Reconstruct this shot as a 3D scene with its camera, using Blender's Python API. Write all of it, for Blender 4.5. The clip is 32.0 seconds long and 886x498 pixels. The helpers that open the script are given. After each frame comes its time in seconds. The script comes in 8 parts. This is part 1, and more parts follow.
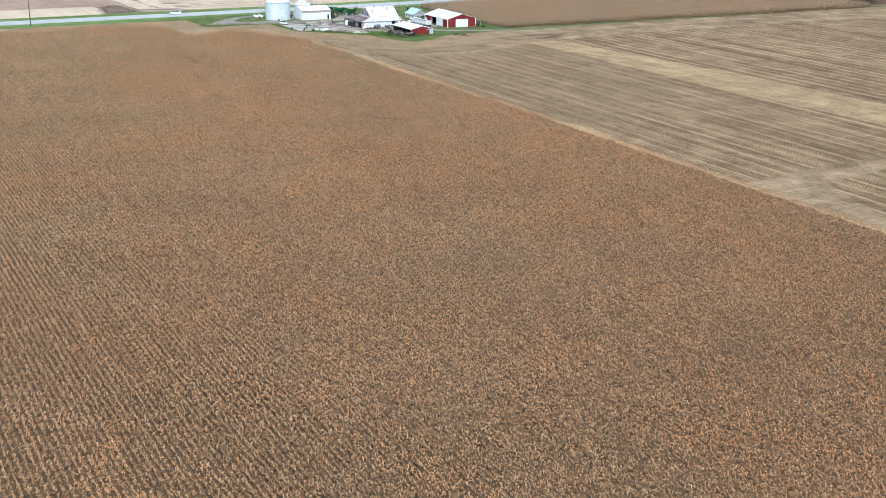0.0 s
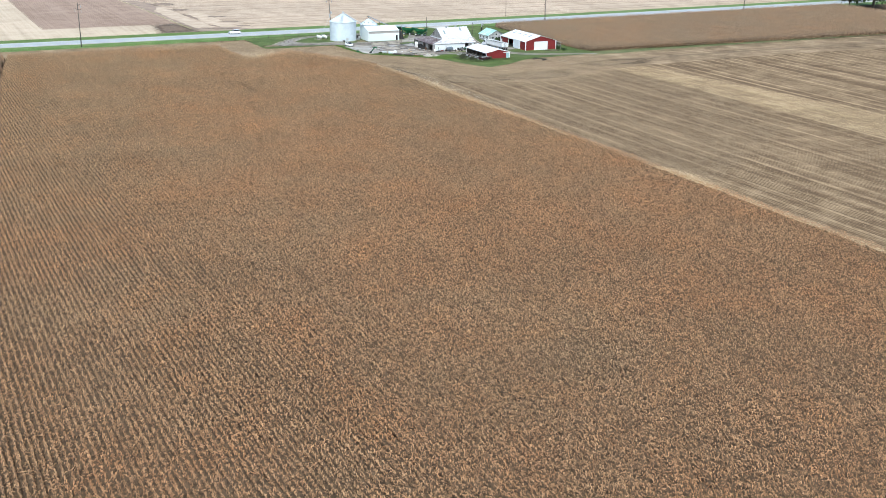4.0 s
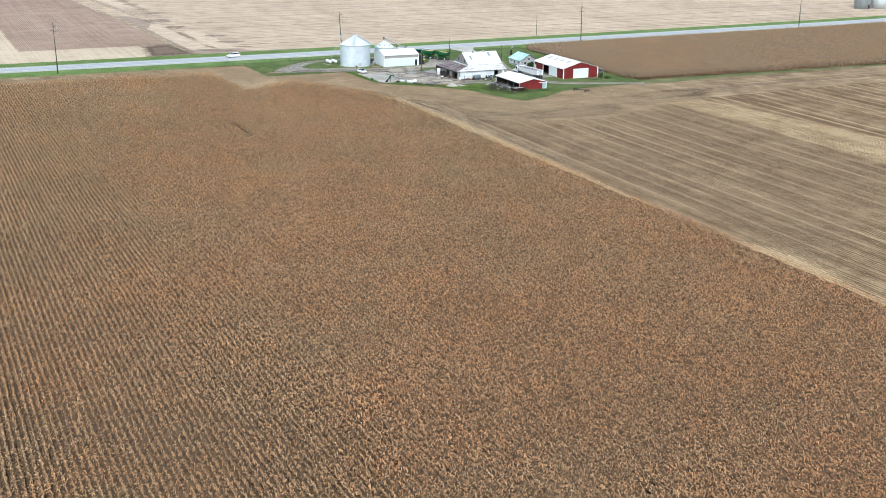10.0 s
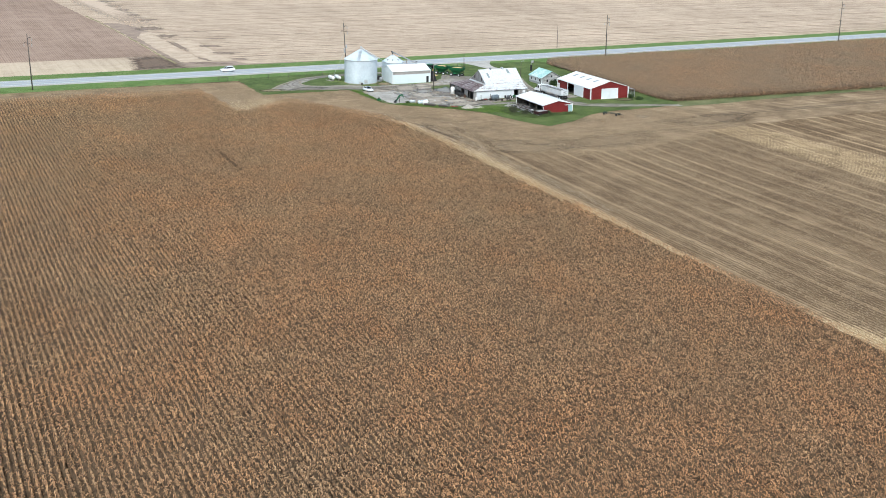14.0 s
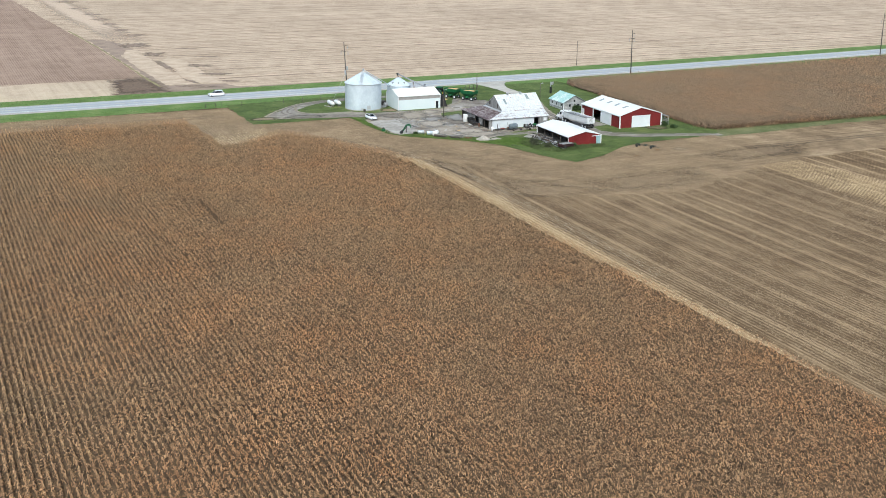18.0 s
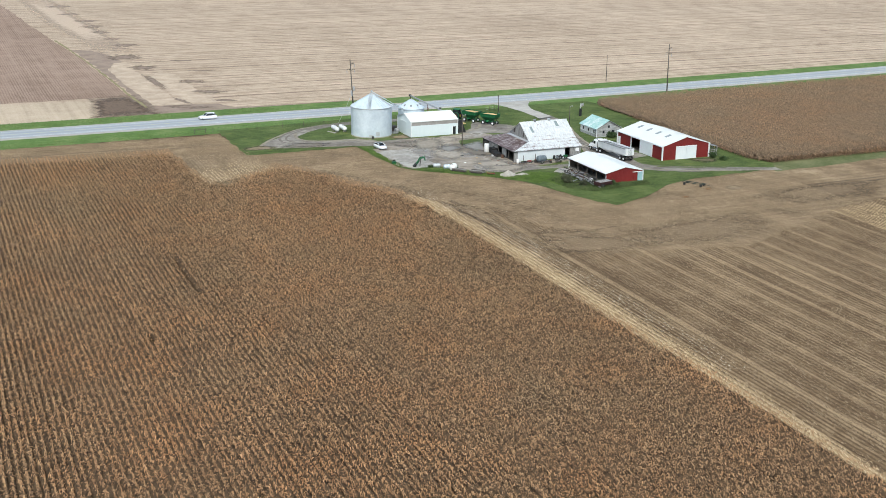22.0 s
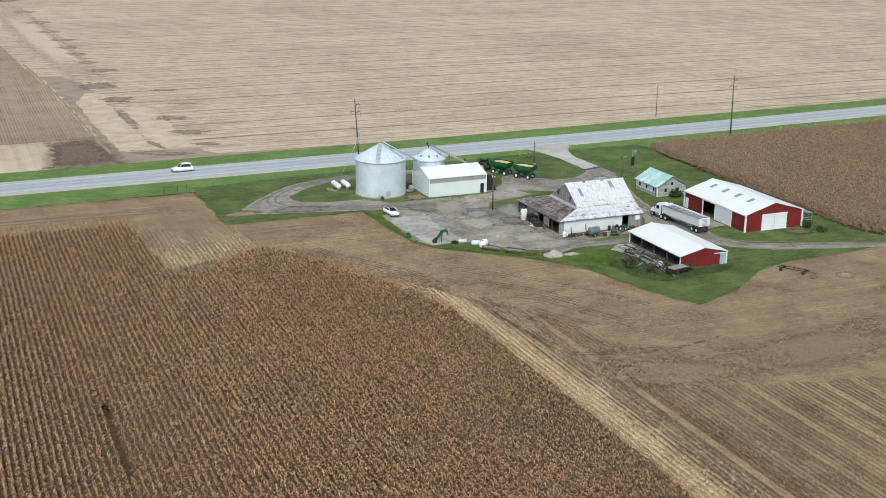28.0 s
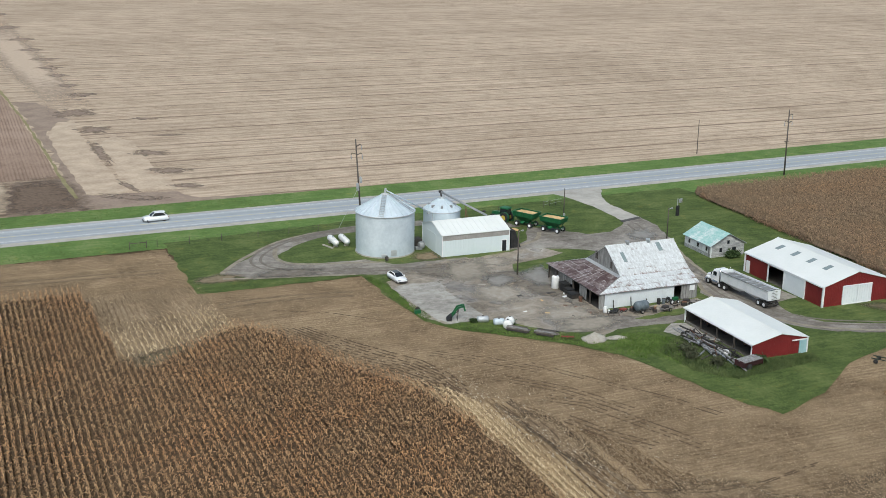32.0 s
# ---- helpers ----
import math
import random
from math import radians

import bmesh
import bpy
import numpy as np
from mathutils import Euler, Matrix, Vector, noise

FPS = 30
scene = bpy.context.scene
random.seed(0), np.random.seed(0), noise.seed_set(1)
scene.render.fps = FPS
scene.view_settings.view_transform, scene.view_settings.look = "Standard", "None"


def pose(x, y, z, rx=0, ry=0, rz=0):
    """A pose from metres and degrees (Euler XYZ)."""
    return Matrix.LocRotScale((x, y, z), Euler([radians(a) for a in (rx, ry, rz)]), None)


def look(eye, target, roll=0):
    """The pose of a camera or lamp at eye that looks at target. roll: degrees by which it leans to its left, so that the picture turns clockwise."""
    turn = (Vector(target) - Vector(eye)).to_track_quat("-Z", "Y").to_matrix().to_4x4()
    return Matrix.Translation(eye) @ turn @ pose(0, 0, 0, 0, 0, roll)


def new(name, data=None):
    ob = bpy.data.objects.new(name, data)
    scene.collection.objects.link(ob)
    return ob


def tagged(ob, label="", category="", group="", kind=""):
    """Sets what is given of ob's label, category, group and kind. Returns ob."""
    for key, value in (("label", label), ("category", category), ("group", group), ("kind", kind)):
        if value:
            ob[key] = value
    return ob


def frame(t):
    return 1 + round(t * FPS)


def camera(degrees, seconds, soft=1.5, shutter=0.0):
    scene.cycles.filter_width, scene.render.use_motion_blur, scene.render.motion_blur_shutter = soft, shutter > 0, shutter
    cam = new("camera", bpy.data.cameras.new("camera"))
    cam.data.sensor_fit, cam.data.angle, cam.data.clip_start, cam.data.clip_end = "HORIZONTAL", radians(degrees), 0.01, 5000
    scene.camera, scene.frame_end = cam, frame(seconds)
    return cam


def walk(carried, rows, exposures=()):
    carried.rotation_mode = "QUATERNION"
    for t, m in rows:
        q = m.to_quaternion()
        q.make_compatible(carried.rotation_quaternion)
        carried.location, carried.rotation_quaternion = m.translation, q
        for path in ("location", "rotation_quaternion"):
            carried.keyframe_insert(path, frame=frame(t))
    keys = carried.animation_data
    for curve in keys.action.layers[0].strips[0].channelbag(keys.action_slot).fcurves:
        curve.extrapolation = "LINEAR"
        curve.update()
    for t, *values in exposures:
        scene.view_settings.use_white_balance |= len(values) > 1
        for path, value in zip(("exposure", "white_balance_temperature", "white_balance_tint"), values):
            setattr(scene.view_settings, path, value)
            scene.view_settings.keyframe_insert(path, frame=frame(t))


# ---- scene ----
# ---- camera and light values ----
SOFT = 0.85
EXPOSURES = [(0.0, 1.10, 5720, 2), (10.0, 1.00, 5880, 2), (21.0, 0.73, 6060, 2), (28.0, 0.55, 6150, 2), (32.0, 0.38, 6180, 2)]
SKY_STRENGTH = 0.11
SUN_STRENGTH = 1.3

cam = camera(40.25, 32.0, soft=SOFT)
PATH = [
    (0, (-183.67, -463.20, 61.77), (-138.45, -379.37, 31.32), 0.71),
    (1, (-180.26, -454.47, 61.67), (-136.43, -369.83, 31.41), 0.68),
    (2, (-176.84, -445.74, 61.56), (-134.29, -360.39, 31.49), 0.55),
    (3, (-173.43, -437.00, 61.46), (-131.91, -351.08, 31.56), 0.58),
    (3.5, (-171.72, -432.63, 61.40), (-130.65, -346.46, 31.59), 0.60),
    (5.5, (-164.89, -415.09, 61.19), (-124.70, -328.40, 31.69), 0.70),
    (6, (-163.18, -410.68, 61.15), (-123.06, -323.94, 31.70), 0.77),
    (7, (-159.76, -401.85, 61.06), (-119.70, -315.07, 31.64), 0.63),
    (8, (-156.33, -392.99, 60.97), (-116.34, -306.19, 31.55), 0.68),
    (9, (-152.91, -384.11, 60.89), (-113.03, -297.26, 31.45), 0.69),
    (10, (-149.49, -375.23, 60.81), (-109.71, -288.31, 31.43), 0.64),
    (11, (-146.06, -366.34, 60.73), (-106.39, -279.36, 31.39), 0.81),
    (12, (-142.64, -357.46, 60.65), (-103.07, -270.41, 31.37), 0.89),
    (13, (-139.21, -348.59, 60.60), (-99.78, -261.52, 31.21), 0.85),
    (14, (-135.78, -339.73, 60.57), (-96.43, -252.63, 31.15), 1.00),
    (14.5, (-134.06, -335.30, 60.56), (-94.76, -248.16, 31.19), 0.98),
    (16.5, (-127.18, -317.60, 60.60), (-88.01, -230.33, 31.44), 0.68),
    (17, (-125.47, -313.16, 60.62), (-86.37, -225.83, 31.55), 0.61),
    (18, (-122.03, -304.27, 60.68), (-83.04, -216.94, 31.47), 0.68),
    (19, (-118.61, -295.36, 60.77), (-79.76, -208.01, 31.42), 0.90),
    (20, (-115.19, -286.41, 60.88), (-76.61, -198.92, 31.60), 0.74),
    (21, (-111.77, -277.44, 60.99), (-73.31, -189.93, 31.61), 0.85),
    (22, (-108.38, -268.44, 61.07), (-70.14, -180.87, 31.59), 0.72),
    (23, (-104.99, -259.44, 61.11), (-66.91, -171.85, 31.49), 0.75),
    (24, (-101.61, -250.44, 61.08), (-63.67, -162.78, 31.49), 0.79),
    (25, (-98.22, -241.45, 60.99), (-60.47, -153.73, 31.33), 0.78),
    (25.5, (-96.53, -236.97, 60.93), (-58.85, -149.20, 31.33), 0.80),
    (27.5, (-89.78, -219.12, 60.53), (-52.26, -131.20, 31.18), 0.79),
    (28, (-88.10, -214.69, 60.39), (-50.72, -126.67, 31.17), 0.64),
    (29, (-84.74, -205.86, 60.07), (-47.38, -117.74, 31.12), 0.81),
    (30, (-81.37, -197.06, 59.73), (-44.15, -108.82, 30.96), 0.94),
    (31, (-77.99, -188.29, 59.38), (-40.90, -99.92, 30.82), 1.00),
    (32, (-74.59, -179.53, 59.03), (-37.74, -90.99, 30.69), 0.87),
]
walk(cam, [(t, look(eye, target, roll)) for t, eye, target, roll in PATH], EXPOSURES)

# ---- light ----
world = bpy.data.worlds.new("overcast_sky")
scene.world = world
world.use_nodes = True
wn, wl = world.node_tree.nodes, world.node_tree.links
sky = wn.new("ShaderNodeTexSky")
sky.sky_type = "NISHITA"
sky.sun_disc = False
sky.sun_elevation, sky.sun_rotation = radians(52), radians(205)
sky.air_density, sky.dust_density, sky.ozone_density = 1.0, 4.0, 1.0
wn["Background"].inputs["Strength"].default_value = SKY_STRENGTH
wl.new(sky.outputs["Color"], wn["Background"].inputs["Color"])
sun_data = bpy.data.lights.new("sun", "SUN")
sun_data.energy, sun_data.angle, sun_data.color = SUN_STRENGTH, radians(28), (1.0, 0.98, 0.95)
sun = new("sun", sun_data)
sun.matrix_world = look((-60, -130, 180), (0, 0, 0))

# ---- materials ----


class Nodes:
    """A small builder for one node material."""

    def __init__(self, name):
        self.mat = bpy.data.materials.new(name)
        self.mat.use_nodes = True
        self.n, self.l = self.mat.node_tree.nodes, self.mat.node_tree.links
        self.bsdf = self.n["Principled BSDF"]
        self.co = self.n.new("ShaderNodeTexCoord").outputs["Object"]

    def put(self, sock, value):
        if isinstance(value, bpy.types.NodeSocket):
            self.l.new(value, sock)
        elif isinstance(value, (tuple, list)) and len(value) == 3 and sock.type == "RGBA":
            sock.default_value = (*value, 1)
        else:
            sock.default_value = value

    def noise(self, scale, detail=3.0, rough=0.55, vec=None, dist=0.0):
        t = self.n.new("ShaderNodeTexNoise")
        self.put(t.inputs["Vector"], vec or self.co)
        for k, v in (("Scale", scale), ("Detail", detail), ("Roughness", rough), ("Distortion", dist)):
            t.inputs[k].default_value = v
        return t.outputs["Fac"]

    def scaled(self, x, y, z, vec=None):
        m = self.n.new("ShaderNodeMapping")
        self.put(m.inputs["Vector"], vec or self.co)
        m.inputs["Scale"].default_value = (x, y, z)
        return m.outputs["Vector"]

    def math(self, op, a, b=0.0, c=0.0):
        m = self.n.new("ShaderNodeMath")
        m.operation = op
        for s, v in zip(m.inputs, (a, b, c)):
            self.put(s, v)
        return m.outputs[0]

    def axis(self, k, vec=None):
        s = self.n.new("ShaderNodeSeparateXYZ")
        self.put(s.inputs[0], vec or self.co)
        return s.outputs[k]

    def ramp(self, fac, *stops):
        r = self.n.new("ShaderNodeValToRGB")
        e = r.color_ramp.elements
        while len(e) < len(stops):
            e.new(0.5)
        for el, (p, c) in zip(e, stops):
            el.position, el.color = p, (*c, 1) if isinstance(c, (tuple, list)) else (c, c, c, 1)
        self.put(r.inputs["Fac"], fac)
        return r.outputs["Color"]

    def mix(self, fac, a, b, blend="MIX"):
        m = self.n.new("ShaderNodeMix")
        m.data_type, m.blend_type = "RGBA", blend
        self.put(m.inputs["Factor"], fac)
        col = [s for s in m.inputs if s.type == "RGBA"]
        self.put(col[0], a)
        self.put(col[1], b)
        return [s for s in m.outputs if s.type == "RGBA"][0]

    def step(self, v, lo, hi):
        m = self.n.new("ShaderNodeMapRange")
        self.put(m.inputs["Value"], v)
        m.inputs["From Min"].default_value, m.inputs["From Max"].default_value = lo, hi
        return m.outputs["Result"]

    def island(self):
        return self.n.new("ShaderNodeNewGeometry").outputs["Random Per Island"]

    def each(self):
        return self.n.new("ShaderNodeObjectInfo").outputs["Random"]

    def bump(self, height, strength, distance):
        b = self.n.new("ShaderNodeBump")
        b.inputs["Strength"].default_value, b.inputs["Distance"].default_value = strength, distance
        self.put(b.inputs["Height"], height)
        self.l.new(b.outputs["Normal"], self.bsdf.inputs["Normal"])

    def done(self, colour, rough=0.8, metal=0.0, spec=0.3):
        self.put(self.bsdf.inputs["Base Color"], colour)
        self.put(self.bsdf.inputs["Roughness"], rough)
        self.put(self.bsdf.inputs["Metallic"], metal)
        self.bsdf.inputs["Specular IOR Level"].default_value = spec
        return self.mat


def plain(name, c1, c2, big=0.6, fine=9.0, rough=0.7, metal=0.0, spec=0.3, bump=0.0, distance=0.01):
    """A surface with two tones at a broad and a fine scale."""
    k = Nodes(name)
    a, b = k.noise(big, 3), k.noise(fine, 4, 0.65)
    f = k.math("ADD", k.math("MULTIPLY", a, 0.6), k.math("MULTIPLY", b, 0.4))
    if bump:
        k.bump(b, bump, distance)
    return k.done(k.ramp(f, (0.36, c1), (0.64, c2)), rough, metal, spec)


def corn_leaf(name, dark, mid, pale, reach):
    """Dry leaves: each its own tone, plants and patches of the field drifting between rust, ochre and grey olive."""
    k = Nodes(name)
    tone = k.ramp(k.island(), (0.0, dark), (0.5, mid), (1.0, pale))
    warm = k.math("ADD", k.noise(reach, 5, 0.65), k.math("MULTIPLY", k.step(k.axis(0), -150.0, -60.0), 0.10))
    hue = k.ramp(warm, (0.38, (0.97, 0.975, 0.94)), (0.54, (1.04, 0.97, 0.89)), (0.72, (1.12, 0.95, 0.81)))
    drift = k.ramp(k.noise(0.11, 4, 0.65), (0.36, (0.985, 0.99, 0.975)), (0.50, (1.02, 1.0, 0.98)), (0.64, (1.09, 1.0, 0.91)))
    light = k.ramp(k.noise(reach * 3.1, 4, 0.6), (0.3, (0.94, 0.94, 0.94)), (0.7, (1.09, 1.09, 1.09)))
    clump = k.ramp(k.noise(0.62, 3, 0.7), (0.36, (0.86, 0.85, 0.85)), (0.64, (1.17, 1.16, 1.13)))
    plant = k.ramp(k.noise(2.6, 2, 0.6, k.scaled(1.0, 0.8, 0.1)), (0.36, (0.84, 0.84, 0.85)), (0.64, (1.18, 1.17, 1.15)))
    row = k.ramp(k.noise(1.0, 2, 0.6, k.scaled(0.9, 0.03, 0.01)), (0.34, (0.90, 0.90, 0.90)), (0.66, (1.09, 1.09, 1.09)))
    col = tone
    for layer in (clump, plant, row, drift, hue, light):
        col = k.mix(1.0, col, layer, "MULTIPLY")
    south = k.ramp(k.step(k.axis(1), -90.0, -370.0), (0.0, (0.975, 1.0, 1.0)), (0.5, (1.03, 0.988, 0.955)), (1.0, (0.97, 0.92, 0.88)))
    return k.done(k.mix(1.0, col, south, "MULTIPLY"), 0.7, 0.0, 0.25)


def stubble(name, soil, straw, pale, axis, line, patch, dark_gap=0.0, spread=1.0, fine=0.0, swaths=0.0, coarse=0.0):
    """Cut stalks in straight rows: axis 0 lays the rows along y, axis 1 along x. line, patch, fine, swaths: how strongly passes, bare patches, single rows and husk lines show."""
    k = Nodes(name)
    lie = lambda across, along: k.scaled(*((across, along, 1) if axis == 0 else (along, across, 1)))  # noqa: E731
    rows = k.noise(1.0, 2, 0.6, lie(0.75, 0.010))
    wide = k.noise(1.0, 2, 0.5, lie(0.16, 0.004))
    broken = k.noise(1.0, 5, 0.75, lie(1.6, 0.45))
    litter = k.noise(4.0, 5, 0.8)
    bare = k.noise(0.11, 5, 0.65, None, 0.4)
    f = k.math("ADD", k.math("MULTIPLY", rows, line), k.math("MULTIPLY", wide, line * 0.6))
    f = k.math("ADD", f, k.math("MULTIPLY", bare, patch))
    f = k.math("ADD", f, k.math("MULTIPLY", broken, 0.45))
    f = k.math("ADD", f, k.math("MULTIPLY", litter, 0.55))
    f = k.math("MULTIPLY", f, 1.0 / (line * 1.6 + patch + 1.0))
    if coarse:
        f = k.math("ADD", f, k.math("MULTIPLY", k.math("SUBTRACT", k.noise(1.0, 4, 0.75, lie(1.0, 0.09)), 0.5), coarse))
    if fine:
        x = k.axis(axis)
        if swaths:
            bend = k.math("ADD", x, k.math("MULTIPLY", k.math("SUBTRACT", k.noise(0.05, 3), 0.5), 0.7))
            heap = k.step(k.math("PINGPONG", bend, 2.286), 1.55, 2.286)
            heap = k.math("MULTIPLY", heap, k.ramp(k.noise(1.0, 3, 0.6, lie(0.10, 0.02)), (0.34, 0.15), (0.6, 1.0)))
            f = k.math("ADD", f, k.math("MULTIPLY", heap, swaths))
        shown = k.ramp(k.noise(1.0, 3, 0.65, lie(0.17, 0.025)), (0.36, 0.25), (0.62, 1.0))
        bend = k.math("ADD", x, k.math("MULTIPLY", k.math("SUBTRACT", k.noise(0.12, 3), 0.5), 0.35))
        one = k.math("SUBTRACT", k.step(k.math("PINGPONG", bend, 0.381), 0.02, 0.24), 0.75)
        f = k.math("ADD", f, k.math("MULTIPLY", k.math("MULTIPLY", one, shown), fine * 0.16))
    col = k.ramp(f, (0.5 - 0.11 * spread, soil), (0.5, straw), (0.5 + 0.11 * spread, pale))
    broad = k.ramp(k.noise(0.018, 4, 0.6), (0.32, (0.88, 0.86, 0.83)), (0.62, (1.05, 1.04, 1.02)))
    col = k.mix(1.0, col, broad, "MULTIPLY")
    if dark_gap:
        w = k.math("ADD", k.axis(axis), k.math("MULTIPLY", k.noise(0.015, 3, 0.6), 4.0))
        rough = k.math("MULTIPLY", k.noise(0.5, 4, 0.7), 0.7)
        for shift, force in ((0.0, 1.0), (dark_gap / 2, 0.55), (dark_gap * 0.25, 0.34), (dark_gap * 0.75, 0.40), (dark_gap * 0.125, 0.18), (dark_gap * 0.625, 0.22)):
            thin = k.math("ADD", k.math("PINGPONG", k.math("ADD", w, shift), dark_gap / 2), rough)
            amount = k.ramp(k.noise(1.0, 3, 0.6, k.scaled(0.008, 0.05, 1)), (0.30, 0.5 * force), (0.52, force))
            col = k.mix(k.math("MULTIPLY", k.math("SUBTRACT", 1.0, k.step(thin, 0.50, 1.40)), amount), col, soil)
    k.bump(litter, 0.5, 0.08)
    return k.done(col, 0.9, 0.0, 0.1)


def lawn(name, c1, c2, c3):
    """Mown grass with thin, lush and yellowed spots and faint mower lines."""
    k = Nodes(name)
    mown = k.noise(1.0, 2, 0.5, k.scaled(0.25, 1.1, 1))
    f = k.math("ADD", k.math("MULTIPLY", k.noise(0.16, 5, 0.65, None, 0.5), 0.45), k.math("MULTIPLY", k.noise(2.0, 5, 0.75), 0.35))
    f = k.math("ADD", f, k.math("MULTIPLY", mown, 0.2))
    k.bump(k.noise(9.0, 3, 0.7), 0.6, 0.05)
    col = k.ramp(f, (0.38, c1), (0.5, c2), (0.62, c3))
    worn = k.ramp(k.noise(0.33, 5, 0.7), (0.58, (1.0, 1.0, 1.0)), (0.70, (1.45, 1.16, 1.05)))
    return k.done(k.mix(1.0, col, worn, "MULTIPLY"), 0.85, 0.0, 0.15)


def gravel(name, dark, mid, pale, wet):
    """Packed stone with muddy, darker and glossier hollows."""
    k = Nodes(name)
    broad, fine = k.noise(0.085, 4, 0.62, None, 0.8), k.noise(3.0, 5, 0.75)
    tracks = k.noise(1.0, 4, 0.65, k.scaled(0.2, 0.5, 1), 0.8)
    f = k.math("ADD", k.math("MULTIPLY", broad, 0.45), k.math("ADD", k.math("MULTIPLY", fine, 0.25), k.math("MULTIPLY", tracks, 0.3)))
    f = k.math("ADD", f, k.math("MULTIPLY", k.math("SUBTRACT", k.noise(0.45, 4, 0.7, None, 1.2), 0.5), 0.35))
    k.bump(fine, 0.4, 0.03)
    shine = k.ramp(k.noise(0.14, 3, 0.5), (0.40, 1.0 - wet), (0.52, 0.9))
    return k.done(k.ramp(f, (0.36, dark), (0.5, mid), (0.64, pale)), shine, 0.0, 0.35)


def rusty_sheet(name, clean, stain, rust, amount, shine, foot=0.0, low=0.0, streak=(2.6, 0.9, 0.9), seam=0.0):
    """Painted or galvanised roofing sheets with streaks of rust and lost paint, worst along the lower lap of each sheet."""
    k = Nodes(name)
    a = k.noise(1.0, 6, 0.75, k.scaled(*streak))
    b = k.noise(0.3, 3, 0.6)
    c = k.noise(5.0, 4, 0.8)
    f = k.math("ADD", k.math("MULTIPLY", a, 0.5), k.math("ADD", k.math("MULTIPLY", b, 0.25), k.math("MULTIPLY", c, 0.25)))
    f = k.math("ADD", f, k.math("MULTIPLY", k.math("SUBTRACT", k.each(), 0.5), 0.12))
    own = k.n.new("ShaderNodeTexCoord").outputs["Generated"]
    lap = k.math("POWER", k.math("SUBTRACT", 1.0, k.axis(2, own)), 5.0)
    f = k.math("ADD", f, k.math("MULTIPLY", lap, foot))
    f = k.math("ADD", f, k.math("MULTIPLY", k.math("SUBTRACT", 4.2, k.axis(2)), low))
    base = k.mix(k.ramp(k.noise(1.4, 5, 0.7, k.scaled(*streak)), (0.35, 0.0), (0.65, 1.0)), clean, stain)
    col = k.ramp(k.math("ADD", f, amount), (0.54, (0, 0, 0)), (0.66, (1, 1, 1)))
    k.bump(k.noise(12.0, 2), 0.2, 0.01)
    out = k.mix(col, base, rust)
    if seam:
        rim = k.step(k.math("ABSOLUTE", k.math("SUBTRACT", k.axis(1, own), 0.5)), 0.36, 0.47)
        rim = k.math("MAXIMUM", rim, k.step(k.math("ABSOLUTE", k.math("SUBTRACT", k.axis(2, own), 0.5)), 0.38, 0.47))
        left = k.ramp(k.noise(0.7, 3, 0.65), (0.45, 0.0), (0.52, 1.0))
        out = k.mix(k.math("MULTIPLY", k.math("MULTIPLY", rim, left), seam), out, (0.66, 0.64, 0.62))
    return k.done(out, 0.55, shine, 0.4)


def old_boards(name, c1, c2, c3, grain=(5.0, 5.0, 0.5)):
    k = Nodes(name)
    g = k.noise(1.0, 5, 0.7, k.scaled(*grain))
    k.bump(g, 0.5, 0.02)
    return k.done(k.ramp(g, (0.35, c1), (0.5, c2), (0.68, c3)), 0.85, 0.0, 0.15)


def asphalt(name):
    k = Nodes(name)
    f = k.math("ADD", k.math("MULTIPLY", k.noise(1.0, 3, 0.6, k.scaled(0.02, 0.6, 1)), 0.6), k.math("MULTIPLY", k.noise(8.0, 4, 0.7), 0.4))
    k.bump(k.noise(30.0, 2), 0.2, 0.01)
    return k.done(k.ramp(f, (0.36, (0.30, 0.325, 0.345)), (0.64, (0.40, 0.42, 0.435))), 0.7, 0.0, 0.35)


def glass(name, tint):
    k = Nodes(name)
    return k.done(tint, 0.08, 0.0, 0.6)


SOIL = plain("corn_soil", (0.060, 0.040, 0.024), (0.150, 0.100, 0.059), 1.6, 7.0, 0.95, 0, 0.1, 0.9, 0.12)
CORN = corn_leaf("dry_corn_leaves", (0.177, 0.113, 0.0645), (0.293, 0.192, 0.110), (0.436, 0.311, 0.190), 0.014)
# Leaf tone averaged with shaded gaps, since the solid ridges have none.
CORN_OUTER = corn_leaf("corn_rows_with_gap_shade", (0.128, 0.083, 0.049), (0.198, 0.131, 0.077), (0.278, 0.196, 0.120), 0.014)
# Brown of the lower leaves, darkened to hold the row gaps' shade too.
CORN_LOW = plain("lower_corn_leaves_gap_shade", (0.052, 0.035, 0.021), (0.165, 0.110, 0.065), 1.3, 6.0, 0.9, 0, 0.1, 0.9, 0.15)
# Lower leaves of the east corn, darker in base colour than the upper.
CORN_EAST_LOW = plain("lower_corn_leaves_east", (0.105, 0.075, 0.048), (0.235, 0.172, 0.114), 1.3, 6.0, 0.9, 0, 0.1, 0.9, 0.15)
CORN_EAST = corn_leaf("dry_corn_leaves_east", (0.210, 0.153, 0.103), (0.266, 0.199, 0.136), (0.330, 0.254, 0.178), 0.03)
STUBBLE = stubble("corn_stubble", (0.084, 0.054, 0.029), (0.174, 0.118, 0.066), (0.37, 0.272, 0.163), 0, 0.45, 0.55, 0.0, 0.9, 0.85, 0.13)
HEADLAND = stubble("headland_stubble", (0.108, 0.074, 0.043), (0.235, 0.169, 0.102), (0.410, 0.314, 0.200), 1, 0.4, 0.95, 0.0, 0.95, 0.30)
STRAW = stubble("pale_straw", (0.092, 0.060, 0.033), (0.285, 0.202, 0.113), (0.53, 0.405, 0.240), 0, 0.3, 0.6, 0.0, 0.9, 1.4)
